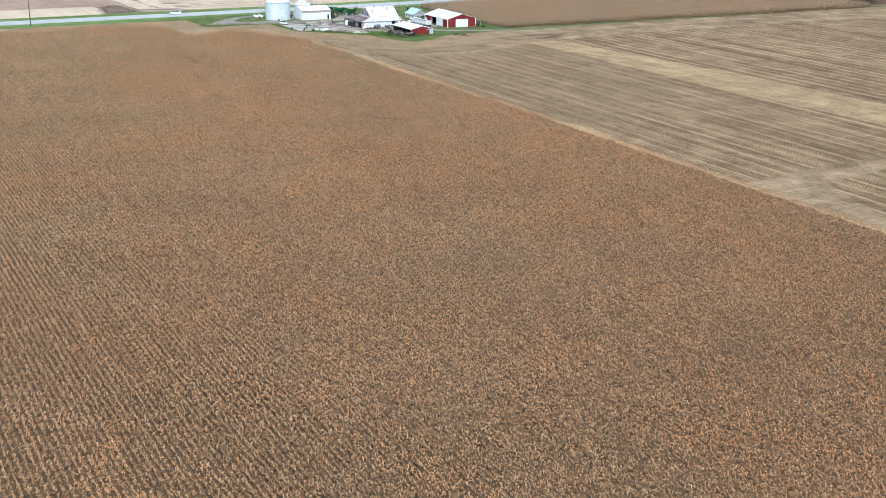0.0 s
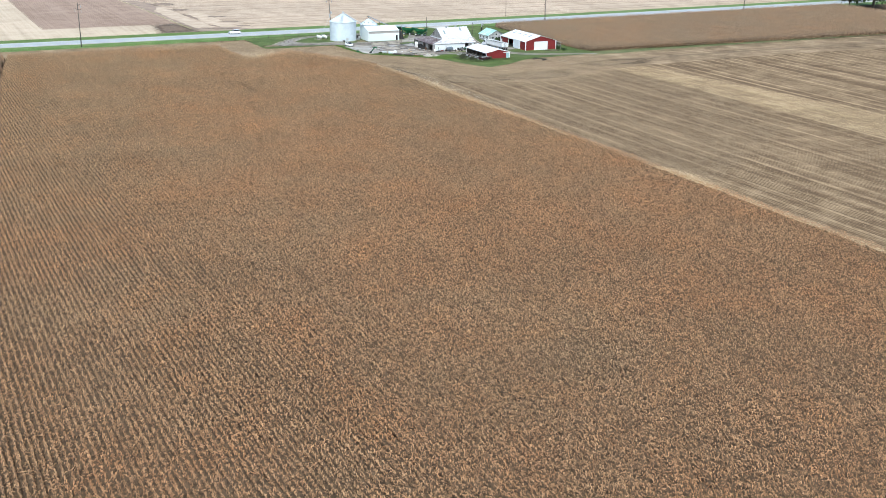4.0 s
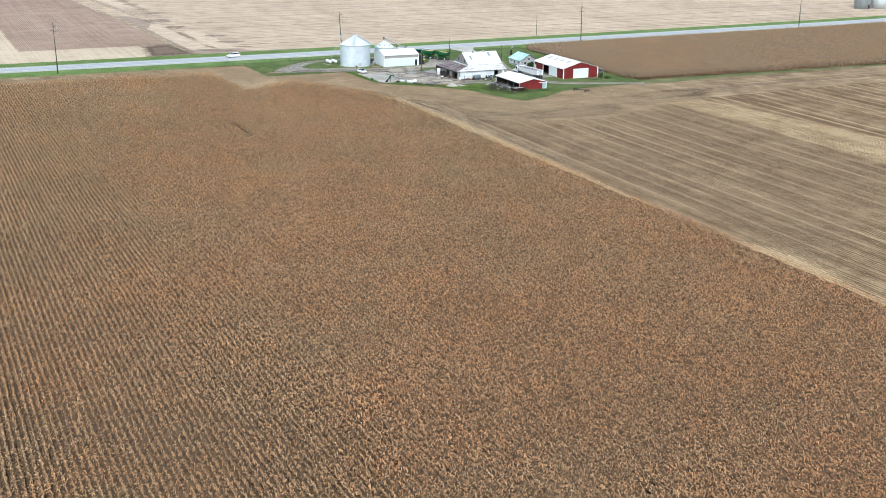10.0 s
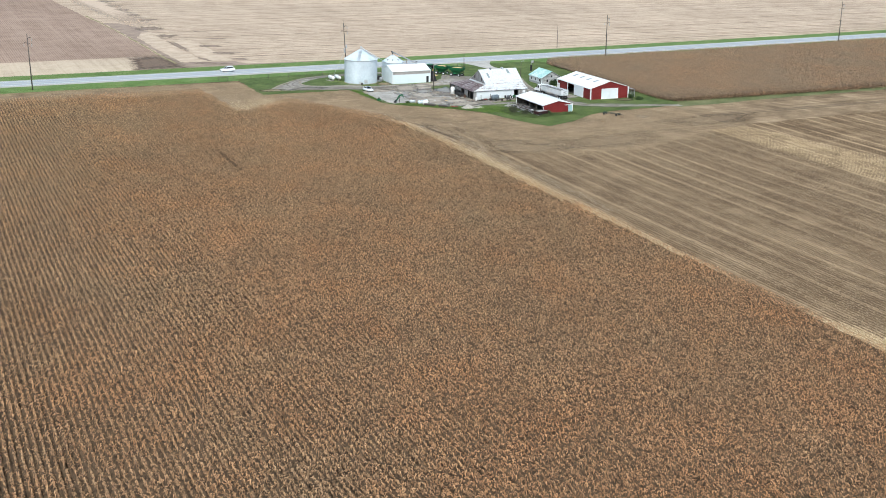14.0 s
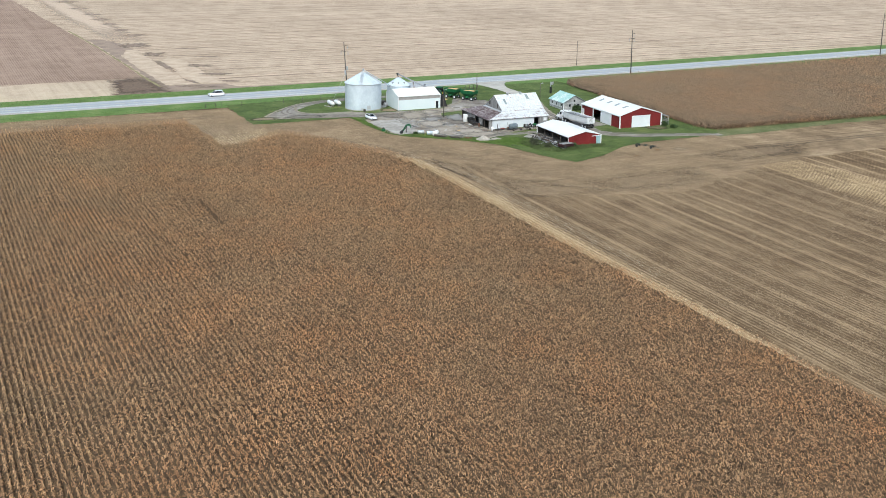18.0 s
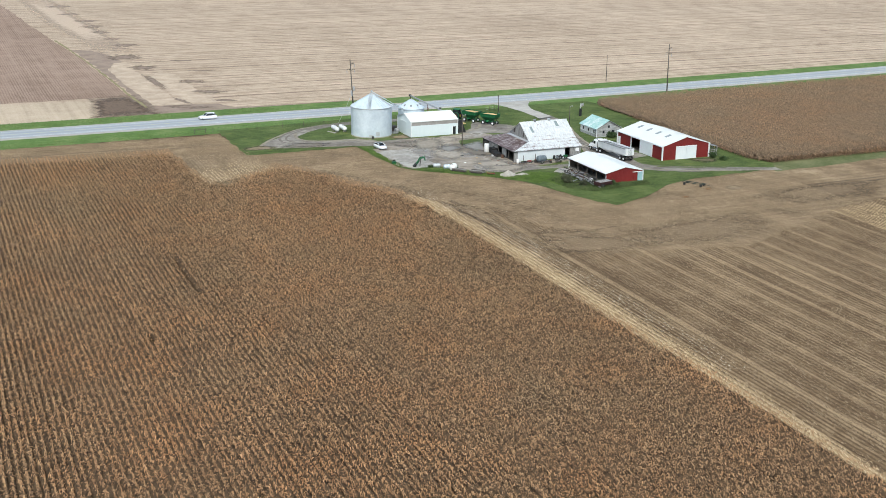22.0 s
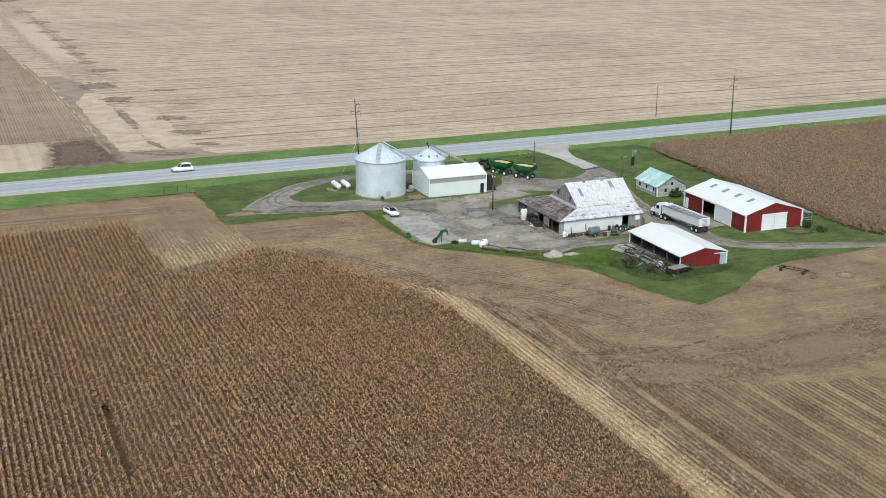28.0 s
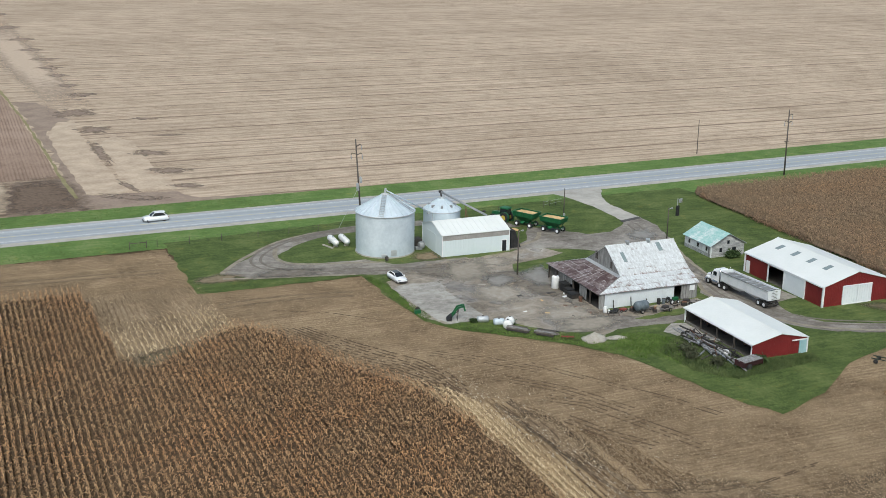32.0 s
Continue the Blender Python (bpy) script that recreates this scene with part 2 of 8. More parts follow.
LODGED = stubble("flattened_stalks", (0.105, 0.074, 0.045), (0.215, 0.158, 0.099), (0.40, 0.315, 0.21), 0, 0.3, 0.8, 0.0, 0.95, 0.5)
FAR_STUBBLE = stubble("far_bean_stubble", (0.200, 0.142, 0.102), (0.505, 0.402, 0.299), (0.635, 0.521, 0.399), 1, 0.22, 0.2, 18.3, 1.1, 0.0, 0.0, 0.40)
FAR_PALE = stubble("far_pale_straw", (0.37, 0.29, 0.21), (0.50, 0.41, 0.305), (0.58, 0.49, 0.375), 0, 0.5, 0.6)
BEAN = stubble("brown_bean_field", (0.200, 0.140, 0.106), (0.312, 0.226, 0.172), (0.390, 0.296, 0.232), 0, 0.3, 0.5, 0.0, 1.0, 0.7)
def soft_patch(name, dark, pale, rough=0.95, torn=1.1):
    """Soil or straw that thins out raggedly towards its rim."""
    k = Nodes(name)
    at = k.n.new("ShaderNodeAttribute")
    at.attribute_name = "rim"
    f = k.math("ADD", at.outputs["Fac"], k.math("MULTIPLY", k.math("SUBTRACT", k.noise(0.45, 6, 0.7), 0.5), torn))
    k.done(k.ramp(k.noise(1.2, 5, 0.7), (0.35, dark), (0.65, pale)), rough, 0.0, 0.1 if rough > 0.5 else 0.5)
    clear, both = k.n.new("ShaderNodeBsdfTransparent"), k.n.new("ShaderNodeMixShader")
    k.put(both.inputs[0], k.step(f, 0.0, 0.6))
    k.l.new(clear.outputs[0], both.inputs[1])
    k.l.new(k.bsdf.outputs[0], both.inputs[2])
    k.l.new(both.outputs[0], k.n["Material Output"].inputs["Surface"])
    return k.mat


SOFT_SOIL = soft_patch("soft_damp_soil", (0.20, 0.150, 0.115), (0.31, 0.24, 0.187), 0.95, 2.6)
SOFT_STRAW = soft_patch("soft_bleached_straw", (0.45, 0.348, 0.258), (0.555, 0.445, 0.338))
END_STRAW = plain("bleached_end_straw", (0.385, 0.296, 0.214), (0.570, 0.462, 0.346), 0.22, 1.6, 0.95, 0, 0.1)
SOFT_DARK = soft_patch("soft_dark_soil", (0.115, 0.083, 0.060), (0.20, 0.147, 0.108))
SOFT_DIRT = soft_patch("soft_worn_earth", (0.165, 0.128, 0.082), (0.26, 0.21, 0.138))
SOFT_WET = soft_patch("soft_wet_mud", (0.145, 0.122, 0.095), (0.225, 0.195, 0.157), 0.6)
SOFT_DAMP = soft_patch("soft_damp_headland", (0.150, 0.106, 0.064), (0.230, 0.166, 0.102))
SOFT_RUSSET = soft_patch("soft_russet_husks", (0.20, 0.105, 0.048), (0.31, 0.175, 0.085))
SOFT_HUSK = soft_patch("soft_dull_husks", (0.245, 0.185, 0.118), (0.37, 0.29, 0.19))
SOFT_OLIVE = soft_patch("soft_matted_weeds", (0.085, 0.078, 0.045), (0.165, 0.145, 0.088))
# Rain water; its sky sheen is put in as a paler base colour.
SOFT_PUDDLE = soft_patch("soft_puddle_sky_sheen", (0.225, 0.200, 0.165), (0.30, 0.270, 0.226), 0.42)
SOFT_TAN = soft_patch("soft_tan_gravel", (0.255, 0.222, 0.176), (0.34, 0.302, 0.248))
RUT = plain("pressed_gravel", (0.148, 0.128, 0.104), (0.215, 0.190, 0.158), 0.5, 3.0, 0.8, 0, 0.2, 0.4, 0.03)
GRAVEL_RIM = plain("pale_brown_gravel", (0.215, 0.185, 0.140), (0.345, 0.305, 0.240), 0.6, 3.0, 0.95, 0, 0.1, 0.5, 0.04)
SOFT_PALE = soft_patch("soft_pale_gravel", (0.29, 0.252, 0.203), (0.40, 0.36, 0.302))
TRACK = plain("pressed_soil", (0.125, 0.090, 0.057), (0.195, 0.144, 0.093), 0.5, 3.0, 0.95, 0, 0.1, 0.4, 0.05)
SOIL_GREY = plain("grey_brown_soil", (0.235, 0.178, 0.138), (0.35, 0.272, 0.212), 0.2, 1.6, 0.95, 0, 0.1, 0.4, 0.05)
DARK_FURROW = plain("furrow_soil", (0.075, 0.052, 0.033), (0.140, 0.099, 0.062), 0.5, 3.0, 0.95, 0, 0.1, 0.4, 0.05)
EDGE_GRASS = plain("dry_edge_grass", (0.20, 0.183, 0.088), (0.32, 0.280, 0.155), 0.3, 1.5, 0.9, 0, 0.1)
DRY_VERGE = plain("dry_verge_grass", (0.085, 0.105, 0.038), (0.195, 0.190, 0.095), 0.12, 1.2, 0.9, 0, 0.1)
BRIGHT_WEED = plain("fresh_weeds", (0.068, 0.120, 0.024), (0.165, 0.235, 0.062), 0.5, 6.0, 0.8, 0, 0.15)
DEAD_BRUSH = plain("weedy_brush", (0.045, 0.052, 0.030), (0.125, 0.132, 0.078), 0.6, 7.0, 0.9, 0, 0.1)
TUFT = plain("grass_blades", (0.075, 0.110, 0.034), (0.15, 0.195, 0.068), 0.5, 6.0, 0.8, 0, 0.15)
LAWN = lawn("mown_grass", (0.044, 0.066, 0.017), (0.083, 0.115, 0.032), (0.150, 0.173, 0.060))
VERGE = lawn("verge_grass", (0.076, 0.126, 0.032), (0.118, 0.190, 0.050), (0.19, 0.236, 0.086))
WEED = plain("tall_weeds", (0.050, 0.078, 0.026), (0.135, 0.165, 0.068), 0.5, 6.0, 0.8, 0, 0.15)
GRAVEL = gravel("muddy_gravel", (0.120, 0.096, 0.071), (0.272, 0.231, 0.180), (0.415, 0.366, 0.301), 0.75)
DRIVE = gravel("grey_gravel", (0.098, 0.082, 0.066), (0.215, 0.190, 0.160), (0.36, 0.33, 0.285), 0.35)
PALE_DRIVE = gravel("pale_limestone", (0.32, 0.30, 0.265), (0.42, 0.395, 0.35), (0.52, 0.49, 0.44), 0.1)
CONCRETE = gravel("old_concrete", (0.185, 0.168, 0.143), (0.375, 0.350, 0.308), (0.495, 0.468, 0.420), 0.2)
ASPHALT = asphalt("worn_asphalt")
PATCH = plain("asphalt_patch", (0.05, 0.048, 0.047), (0.10, 0.095, 0.09), 0.5, 8.0, 0.85)
LANE_PALE = plain("worn_pale_asphalt", (0.375, 0.395, 0.41), (0.455, 0.472, 0.48), 0.25, 3.0, 0.75)
LANE_DARK = plain("oily_asphalt", (0.275, 0.30, 0.325), (0.35, 0.375, 0.395), 0.25, 3.0, 0.65)
LINE = plain("road_paint", (0.62, 0.62, 0.60), (0.80, 0.80, 0.78), 0.4, 6.0, 0.6)
YELLOW = plain("yellow_paint", (0.55, 0.42, 0.12), (0.68, 0.55, 0.2), 0.4, 6.0, 0.6)
GALV = plain("galvanised_steel", (0.49, 0.56, 0.61), (0.64, 0.71, 0.755), 0.45, 2.0, 0.45, 0.1, 0.5)
GALV_DULL = plain("weathered_galvanised", (0.40, 0.42, 0.43), (0.56, 0.58, 0.59), 0.5, 5.0, 0.5, 0.4, 0.4)
DULL_STEEL = plain("dark_weathered_steel", (0.23, 0.235, 0.24), (0.36, 0.37, 0.375), 0.6, 5.0, 0.6, 0.3, 0.4)
CREAM = plain("cream_steel", (0.62, 0.69, 0.70), (0.665, 0.73, 0.74), 0.3, 3.0, 0.5)
WHITE_ROOF = plain("white_roof_steel", (0.70, 0.715, 0.682), (0.765, 0.777, 0.745), 0.25, 3.0, 0.45)
WHITE = plain("white_paint", (0.72, 0.73, 0.73), (0.83, 0.84, 0.84), 0.5, 5.0, 0.5)
BARN_WHITE = plain("dull_white_cladding", (0.62, 0.655, 0.67), (0.70, 0.73, 0.745), 0.5, 4.0, 0.55)
DOOR_WHITE = plain("white_door_steel", (0.66, 0.70, 0.715), (0.73, 0.765, 0.78), 0.4, 4.0, 0.5)
RED = plain("red_barn_steel", (0.140, 0.015, 0.015), (0.195, 0.024, 0.023), 0.3, 4.0, 0.55)
SKYLIGHT = plain("fibreglass_skylight", (0.17, 0.215, 0.215), (0.25, 0.30, 0.30), 0.8, 5.0, 0.3)
CLEAR_STRIP = plain("dusty_light_panel", (0.27, 0.255, 0.235), (0.37, 0.355, 0.335), 0.8, 6.0, 0.35)
BARN_ROOF = rusty_sheet("old_white_roof", (0.71, 0.735, 0.735), (0.47, 0.475, 0.470), (0.215, 0.155, 0.130), -0.034, 0.1, 0.12, 0.034)
BROWN_ROOF = rusty_sheet("rusted_roof", (0.42, 0.375, 0.355), (0.155, 0.104, 0.095), (0.088, 0.050, 0.044), 0.12, 0.08, 0.04, 0.0, (0.8, 2.8, 1.0), 0.85)
GREEN_ROOF = rusty_sheet("teal_roof", (0.27, 0.50, 0.46), (0.42, 0.61, 0.57), (0.66, 0.71, 0.68), 0.06, 0.05)
GREY_BOARD = old_boards("weathered_boards", (0.15, 0.145, 0.14), (0.27, 0.265, 0.255), (0.40, 0.395, 0.38))
WHITE_BOARD = old_boards("peeling_white_boards", (0.54, 0.54, 0.53), (0.70, 0.705, 0.70), (0.80, 0.805, 0.80))
PALE_BOARD = old_boards("bleached_boards", (0.22, 0.22, 0.215), (0.38, 0.38, 0.375), (0.56, 0.565, 0.56), (0.7, 5.0, 3.0))
# Floor colour darkened to carry the dimness inside the sheds.
FLOOR = plain("dimmed_floor", (0.085, 0.076, 0.066), (0.155, 0.142, 0.125), 0.6, 4.0, 0.9)
POLE = old_boards("pole_wood", (0.055, 0.046, 0.039), (0.10, 0.085, 0.073), (0.16, 0.14, 0.124))
LUMBER = old_boards("grey_lumber", (0.09, 0.08, 0.07), (0.20, 0.182, 0.162), (0.33, 0.305, 0.275), (0.6, 6.0, 6.0))
BLACK = plain("black_rubber", (0.018, 0.018, 0.018), (0.04, 0.04, 0.04), 1.0, 8.0, 0.85)
DARK = plain("dark_iron", (0.035, 0.032, 0.030), (0.085, 0.075, 0.068), 1.0, 6.0, 0.7, 0.2)
RUST = plain("rusted_iron", (0.085, 0.045, 0.030), (0.19, 0.10, 0.065), 1.2, 8.0, 0.85)
GREEN = plain("implement_green", (0.012, 0.085, 0.032), (0.026, 0.135, 0.052), 0.8, 5.0, 0.45)
GREEN_BLACK = plain("grimy_dark_green", (0.020, 0.032, 0.024), (0.048, 0.062, 0.046), 0.6, 6.0, 0.7, 0.1, 0.3)
YELLOW_RIM = plain("yellow_rim", (0.50, 0.36, 0.05), (0.60, 0.46, 0.09), 1.0, 6.0, 0.5)
GRAIN = plain("corn_grain", (0.50, 0.33, 0.14), (0.66, 0.47, 0.24), 1.0, 12.0, 0.9)
ALU = plain("aluminium", (0.68, 0.70, 0.71), (0.80, 0.815, 0.82), 0.6, 5.0, 0.4, 0.12, 0.5)
TARP = plain("grey_mesh_tarp", (0.16, 0.165, 0.165), (0.25, 0.255, 0.255), 0.8, 6.0, 0.75)
CAR_WHITE = plain("white_car_paint", (0.78, 0.79, 0.80), (0.84, 0.85, 0.86), 0.5, 3.0, 0.22, 0, 0.55)
GLASS = glass("dark_glass", (0.02, 0.024, 0.028))
CHROME = plain("chrome", (0.60, 0.60, 0.61), (0.74, 0.74, 0.75), 1.0, 5.0, 0.2, 0.9, 0.5)
PLASTIC = plain("white_plastic_tank", (0.68, 0.68, 0.66), (0.80, 0.80, 0.78), 0.7, 4.0, 0.45)
BLUE_TANK = plain("grey_blue_tank", (0.11, 0.135, 0.15), (0.21, 0.245, 0.265), 0.8, 5.0, 0.5, 0.2)
FAR_STEEL = plain("distant_blue_steel", (0.27, 0.32, 0.36), (0.38, 0.43, 0.47), 0.5, 4.0, 0.5, 0.1)
TEAL = plain("pale_teal_paint", (0.28, 0.44, 0.46), (0.38, 0.54, 0.56), 0.7, 5.0, 0.6)
# Shade of the building insides, put into a dark base colour.
SHADE = plain("painted_inside_shade", (0.05, 0.045, 0.04), (0.10, 0.09, 0.08), 0.6, 4.0, 0.9)
STONE = plain("crushed_stone", (0.34, 0.31, 0.262), (0.52, 0.48, 0.42), 0.9, 5.0, 0.95, 0, 0.1, 1.0, 0.15)
RED_PAINT = plain("faded_red_paint", (0.16, 0.035, 0.028), (0.28, 0.07, 0.055), 1.0, 6.0, 0.6)
MAROON = plain("weathered_maroon", (0.032, 0.014, 0.014), (0.070, 0.028, 0.026), 1.0, 6.0, 0.8)
LEAF = plain("tree_leaves", (0.022, 0.045, 0.014), (0.065, 0.10, 0.030), 0.4, 4.0, 0.7)
BARK = old_boards("bark", (0.05, 0.042, 0.034), (0.09, 0.075, 0.06), (0.14, 0.12, 0.10))
CERAMIC = plain("insulator", (0.30, 0.31, 0.31), (0.42, 0.43, 0.43), 1.0, 6.0, 0.4)


# ---- mesh helpers ----
class Mesh:
    """Collects faces for one mesh."""

    def __init__(self):
        self.v, self.f, self.smooth = [], [], []

    def add(self, verts, faces, smooth=False):
        k = len(self.v)
        self.v += [tuple(p) for p in verts]
        self.f += [tuple(i + k for i in face) for face in faces]
        self.smooth += [smooth] * len(faces)
        return self

    def box(self, x0, x1, y0, y1, z0, z1, bevel=0.0):
        if bevel:
            b = bevel
            ring = lambda q, z: [(x0 + q, y0 + b if q == 0 else y0, z), (x1 - q, y0 + b if q == 0 else y0, z)]  # noqa: E731
            p = [(x0 + b, y0), (x1 - b, y0), (x1, y0 + b), (x1, y1 - b), (x1 - b, y1), (x0 + b, y1), (x0, y1 - b), (x0, y0 + b)]
            cx, cy = (x0 + x1) / 2, (y0 + y1) / 2
            q = [(cx + (x - cx) * (1 - 2 * b / max(x1 - x0, 1e-3)), cy + (y - cy) * (1 - 2 * b / max(y1 - y0, 1e-3))) for x, y in p]
            return self.loft([[(x, y, z0) for x, y in p], [(x, y, z1 - b) for x, y in p], [(x, y, z1) for x, y in q]])
        p = [(x, y, z) for z in (z0, z1) for y in (y0, y1) for x in (x0, x1)]
        return self.add(p, [(0, 2, 3, 1), (4, 5, 7, 6), (0, 1, 5, 4), (2, 6, 7, 3), (0, 4, 6, 2), (1, 3, 7, 5)])

    def beam(self, a, b, w, h=None):
        """A square bar from a to b."""
        a, b = Vector(a), Vector(b)
        d = (b - a).normalized()
        s = d.cross(Vector((0, 0, 1)))
        s = s.normalized() if s.length > 1e-4 else Vector((1, 0, 0))
        u = s.cross(d).normalized()
        s, u = s * w / 2, u * (h or w) / 2
        p = [c + i * s + j * u for c in (a, b) for i, j in ((-1, -1), (1, -1), (1, 1), (-1, 1))]
        return self.add(p, [(3, 2, 1, 0), (4, 5, 6, 7)] + [(k, (k + 1) % 4, 4 + (k + 1) % 4, 4 + k) for k in range(4)])

    def loft(self, rings, caps=True, smooth=False):
        n = len(rings[0])
        f = [(r * n + k, r * n + (k + 1) % n, (r + 1) * n + (k + 1) % n, (r + 1) * n + k) for r in range(len(rings) - 1) for k in range(n)]
        self.add([p for ring in rings for p in ring], f, smooth)
        if caps:
            k = len(self.v) - n * len(rings)
            self.f += [tuple(k + i for i in reversed(range(n))), tuple(k + n * (len(rings) - 1) + i for i in range(n))]
            self.smooth += [False, False]
        return self

    def tube(self, a, b, r0, r1=None, n=10, caps=True, smooth=True):
        a, b = Vector(a), Vector(b)
        d = (b - a).normalized()
        s = d.orthogonal().normalized()
        u = d.cross(s)
        r1 = r0 if r1 is None else r1
        ring = lambda c, r: [c + (s * math.cos(t) + u * math.sin(t)) * r for t in (2 * math.pi * k / n for k in range(n))]  # noqa: E731
        return self.loft([ring(a, r0), ring(b, r1)], caps, smooth)

    def lathe(self, profile, n=24, at=(0, 0, 0), axis="z", smooth=True, caps=True):
        """profile: (radius, height) pairs turned round an axis."""
        rings = []
        for r, h in profile:
            c = [(r * math.cos(2 * math.pi * k / n), r * math.sin(2 * math.pi * k / n), h) for k in range(n)]
            if axis == "x":
                c = [(z, x, y) for x, y, z in c]
            if axis == "y":
                c = [(y, z, x) for x, y, z in c]
            rings.append([(x + at[0], y + at[1], z + at[2]) for x, y, z in c])
        return self.loft(rings, caps, smooth)

    def prism(self, outline, y0, y1):
        """An outline in x and z, drawn out along y."""
        n = len(outline)
        p = [(x, y, z) for y in (y0, y1) for x, z in outline]
        return self.add(p, [tuple(range(n)), tuple(reversed(range(n, 2 * n)))] + [(k, n + k, n + (k + 1) % n, (k + 1) % n) for k in range(n)])

    def slab(self, corners, thick):
        """A flat plate of four or more corners with a thickness downwards along its normal."""
        c = [Vector(p) for p in corners]
        nrm = (c[1] - c[0]).cross(c[2] - c[0]).normalized() * thick
        n = len(c)
        return self.add(c + [p - nrm for p in c], [tuple(range(n)), tuple(reversed(range(n, 2 * n)))] + [(n + k, n + (k + 1) % n, (k + 1) % n, k) for k in range(n)])

    def data(self, name, material):
        me = bpy.data.meshes.new(name)
        me.from_pydata(self.v, [], self.f)
        me.polygons.foreach_set("use_smooth", self.smooth)
        me.materials.append(material)
        bm = bmesh.new()
        bm.from_mesh(me)
        bmesh.ops.recalc_face_normals(bm, faces=bm.faces)
        bm.to_mesh(me)
        bm.free()
        return me


def part(name, mesh, material, parent, label="", at=None):
    """Links a mesh as one object under a thing or a part."""
    me = mesh if isinstance(mesh, bpy.types.Mesh) else mesh.data(name, material)
    ob = new(name, me)
    ob.parent = parent
    if at is not None:
        ob.matrix_local = at
    return tagged(ob, label)


def thing(name, m, label, category, group="", kind=""):
    ob = new(name)
    ob.matrix_world = m
    ob.empty_display_size = 0.2
    return tagged(ob, label, category, group, kind)


def flat_thing(name, mesh, material, label, category, kind="structure"):
    return tagged(new(name, mesh.data(name, material)), label, category, "", kind)


def fast_mesh(name, verts, tris, material):
    """A mesh of many triangles from two arrays."""
    me = bpy.data.meshes.new(name)
    me.vertices.add(len(verts))
    me.vertices.foreach_set("co", np.ascontiguousarray(verts, dtype=np.float32).ravel())
    me.loops.add(tris.size)
    me.loops.foreach_set("vertex_index", np.ascontiguousarray(tris, dtype=np.int32).ravel())
    me.polygons.add(len(tris))
    me.polygons.foreach_set("loop_start", np.arange(0, tris.size, 3, dtype=np.int32))
    me.update(calc_edges=True)
    me.materials.append(material)
    return me

# ---- ground, fields, road ----
def road_y(x):
    """The near edge of the road, which bends a little."""
    return 33.0 + 0.034 * x + 0.00009 * x * x


def ragged(points, step, amount, seed):
    """An outline with its edges cut into short uneven lengths."""
    rng = random.Random(seed)
    out = []
    for (x0, y0), (x1, y1) in zip(points, points[1:] + points[:1]):
        n = max(1, int(math.hypot(x1 - x0, y1 - y0) / step))
        nx, ny = -(y1 - y0), x1 - x0
        d = max(math.hypot(nx, ny), 1e-6)
        for k in range(n):
            j = rng.uniform(-amount, amount) if k else 0.0
            out.append((x0 + (x1 - x0) * k / n + nx / d * j, y0 + (y1 - y0) * k / n + ny / d * j))
    return out


def region(name, points, z, material, label, category, step=0.0, amount=0.0):
    if step:
        points = ragged(points, step, amount, len(name) + int(z * 1000))
    bm = bmesh.new()
    face = bm.faces.new([bm.verts.new((x, y, z)) for x, y in points])
    bm.normal_update()
    if sum(a[0] * b[1] - b[0] * a[1] for a, b in zip(points, points[1:] + points[:1])) < 0:
        face.normal_flip()
    bm.normal_update()
    bmesh.ops.triangulate(bm, faces=bm.faces[:])
    me = bpy.data.meshes.new(name)
    bm.to_mesh(me)
    bm.free()
    me.materials.append(material)
    return tagged(new(name, me), label, category, "", "structure")


def along_road(x0, x1, d0, d1, step=20):
    xs = [x0 + (x1 - x0) * k / max(1, int((x1 - x0) / step)) for k in range(max(1, int((x1 - x0) / step)) + 1)]
    return [(x, road_y(x) + d0) for x in xs] + [(x, road_y(x) + d1) for x in reversed(xs)]


FAR = 4200.0
region("ground", [(-FAR, -FAR), (FAR, -FAR), (FAR, FAR), (-FAR, FAR)], 0.0, SOIL, "brown soil under the standing corn", "ground")
EDGE = 20.0
region("field_far", along_road(-108.2, 900, EDGE - 1, EDGE, 25)[:41] + [(900, 1600), (-420, 1600), (-108.2, 500)], 0.03, FAR_STUBBLE,
       "pale harvested bean field with thin dark rows", "field")
region("field_soil_band", [(-57, 181), (-51, 179), (-46.7, 165), (-44.3, 140), (-51.8, 135), (-52, 108), (-50.3, 85), (-49.7, 63), (-33, 61.5), (-30, 54.6), (-14, 53), (-14, 50), (-66, 50), (-66, 64), (-54, 80), (-53.5, 104), (-56, 150)], 0.035, SOIL_GREY,
       "grey-brown bare soil at the field end", "field", 3, 1.2)
region("field_brown", [(-108, 79.5), (-53.9, 80.4), (-56.5, 150), (-60.8, 212), (-78.6, 500), (-140, 1600), (-400, 1600), (-108, 500)], 0.04, BEAN, "brown bean field with upright rows", "field", 6, 0.5)
region("field_west_far", [(-900, 60), (-108.3, 50), (-108.3, 500), (-410, 1600), (-900, 1600)], 0.03, FAR_PALE, "pale harvested field beyond the road", "field")
region("field_strip_pale", [(-400, 46), (-70, 49), (-64.5, 58), (-65.2, 78), (-400, 79)], 0.05, FAR_PALE, "pale straw strip below the brown field", "field", 3, 1.0)
region("field_corner_dark", [(-66, 50), (-52, 51), (-51.8, 64), (-54.2, 79.6), (-64, 77.5), (-65.5, 60)], 0.06, SOIL_GREY, "grey-brown bare soil at the field corner", "field", 1.6, 0.9)
region("field_edge_weeds", [(-52.3, 61), (-52.5, 66), (-53.6, 84), (-54.0, 105), (-56.2, 156), (-59.6, 210), (-60.4, 210), (-56.9, 156), (-54.7, 104), (-54.3, 82), (-53.2, 64), (-53.0, 61)], 0.13, EDGE_GRASS,
       "thin yellow-green weeds along the brown field", "verge", 3, 0.25)


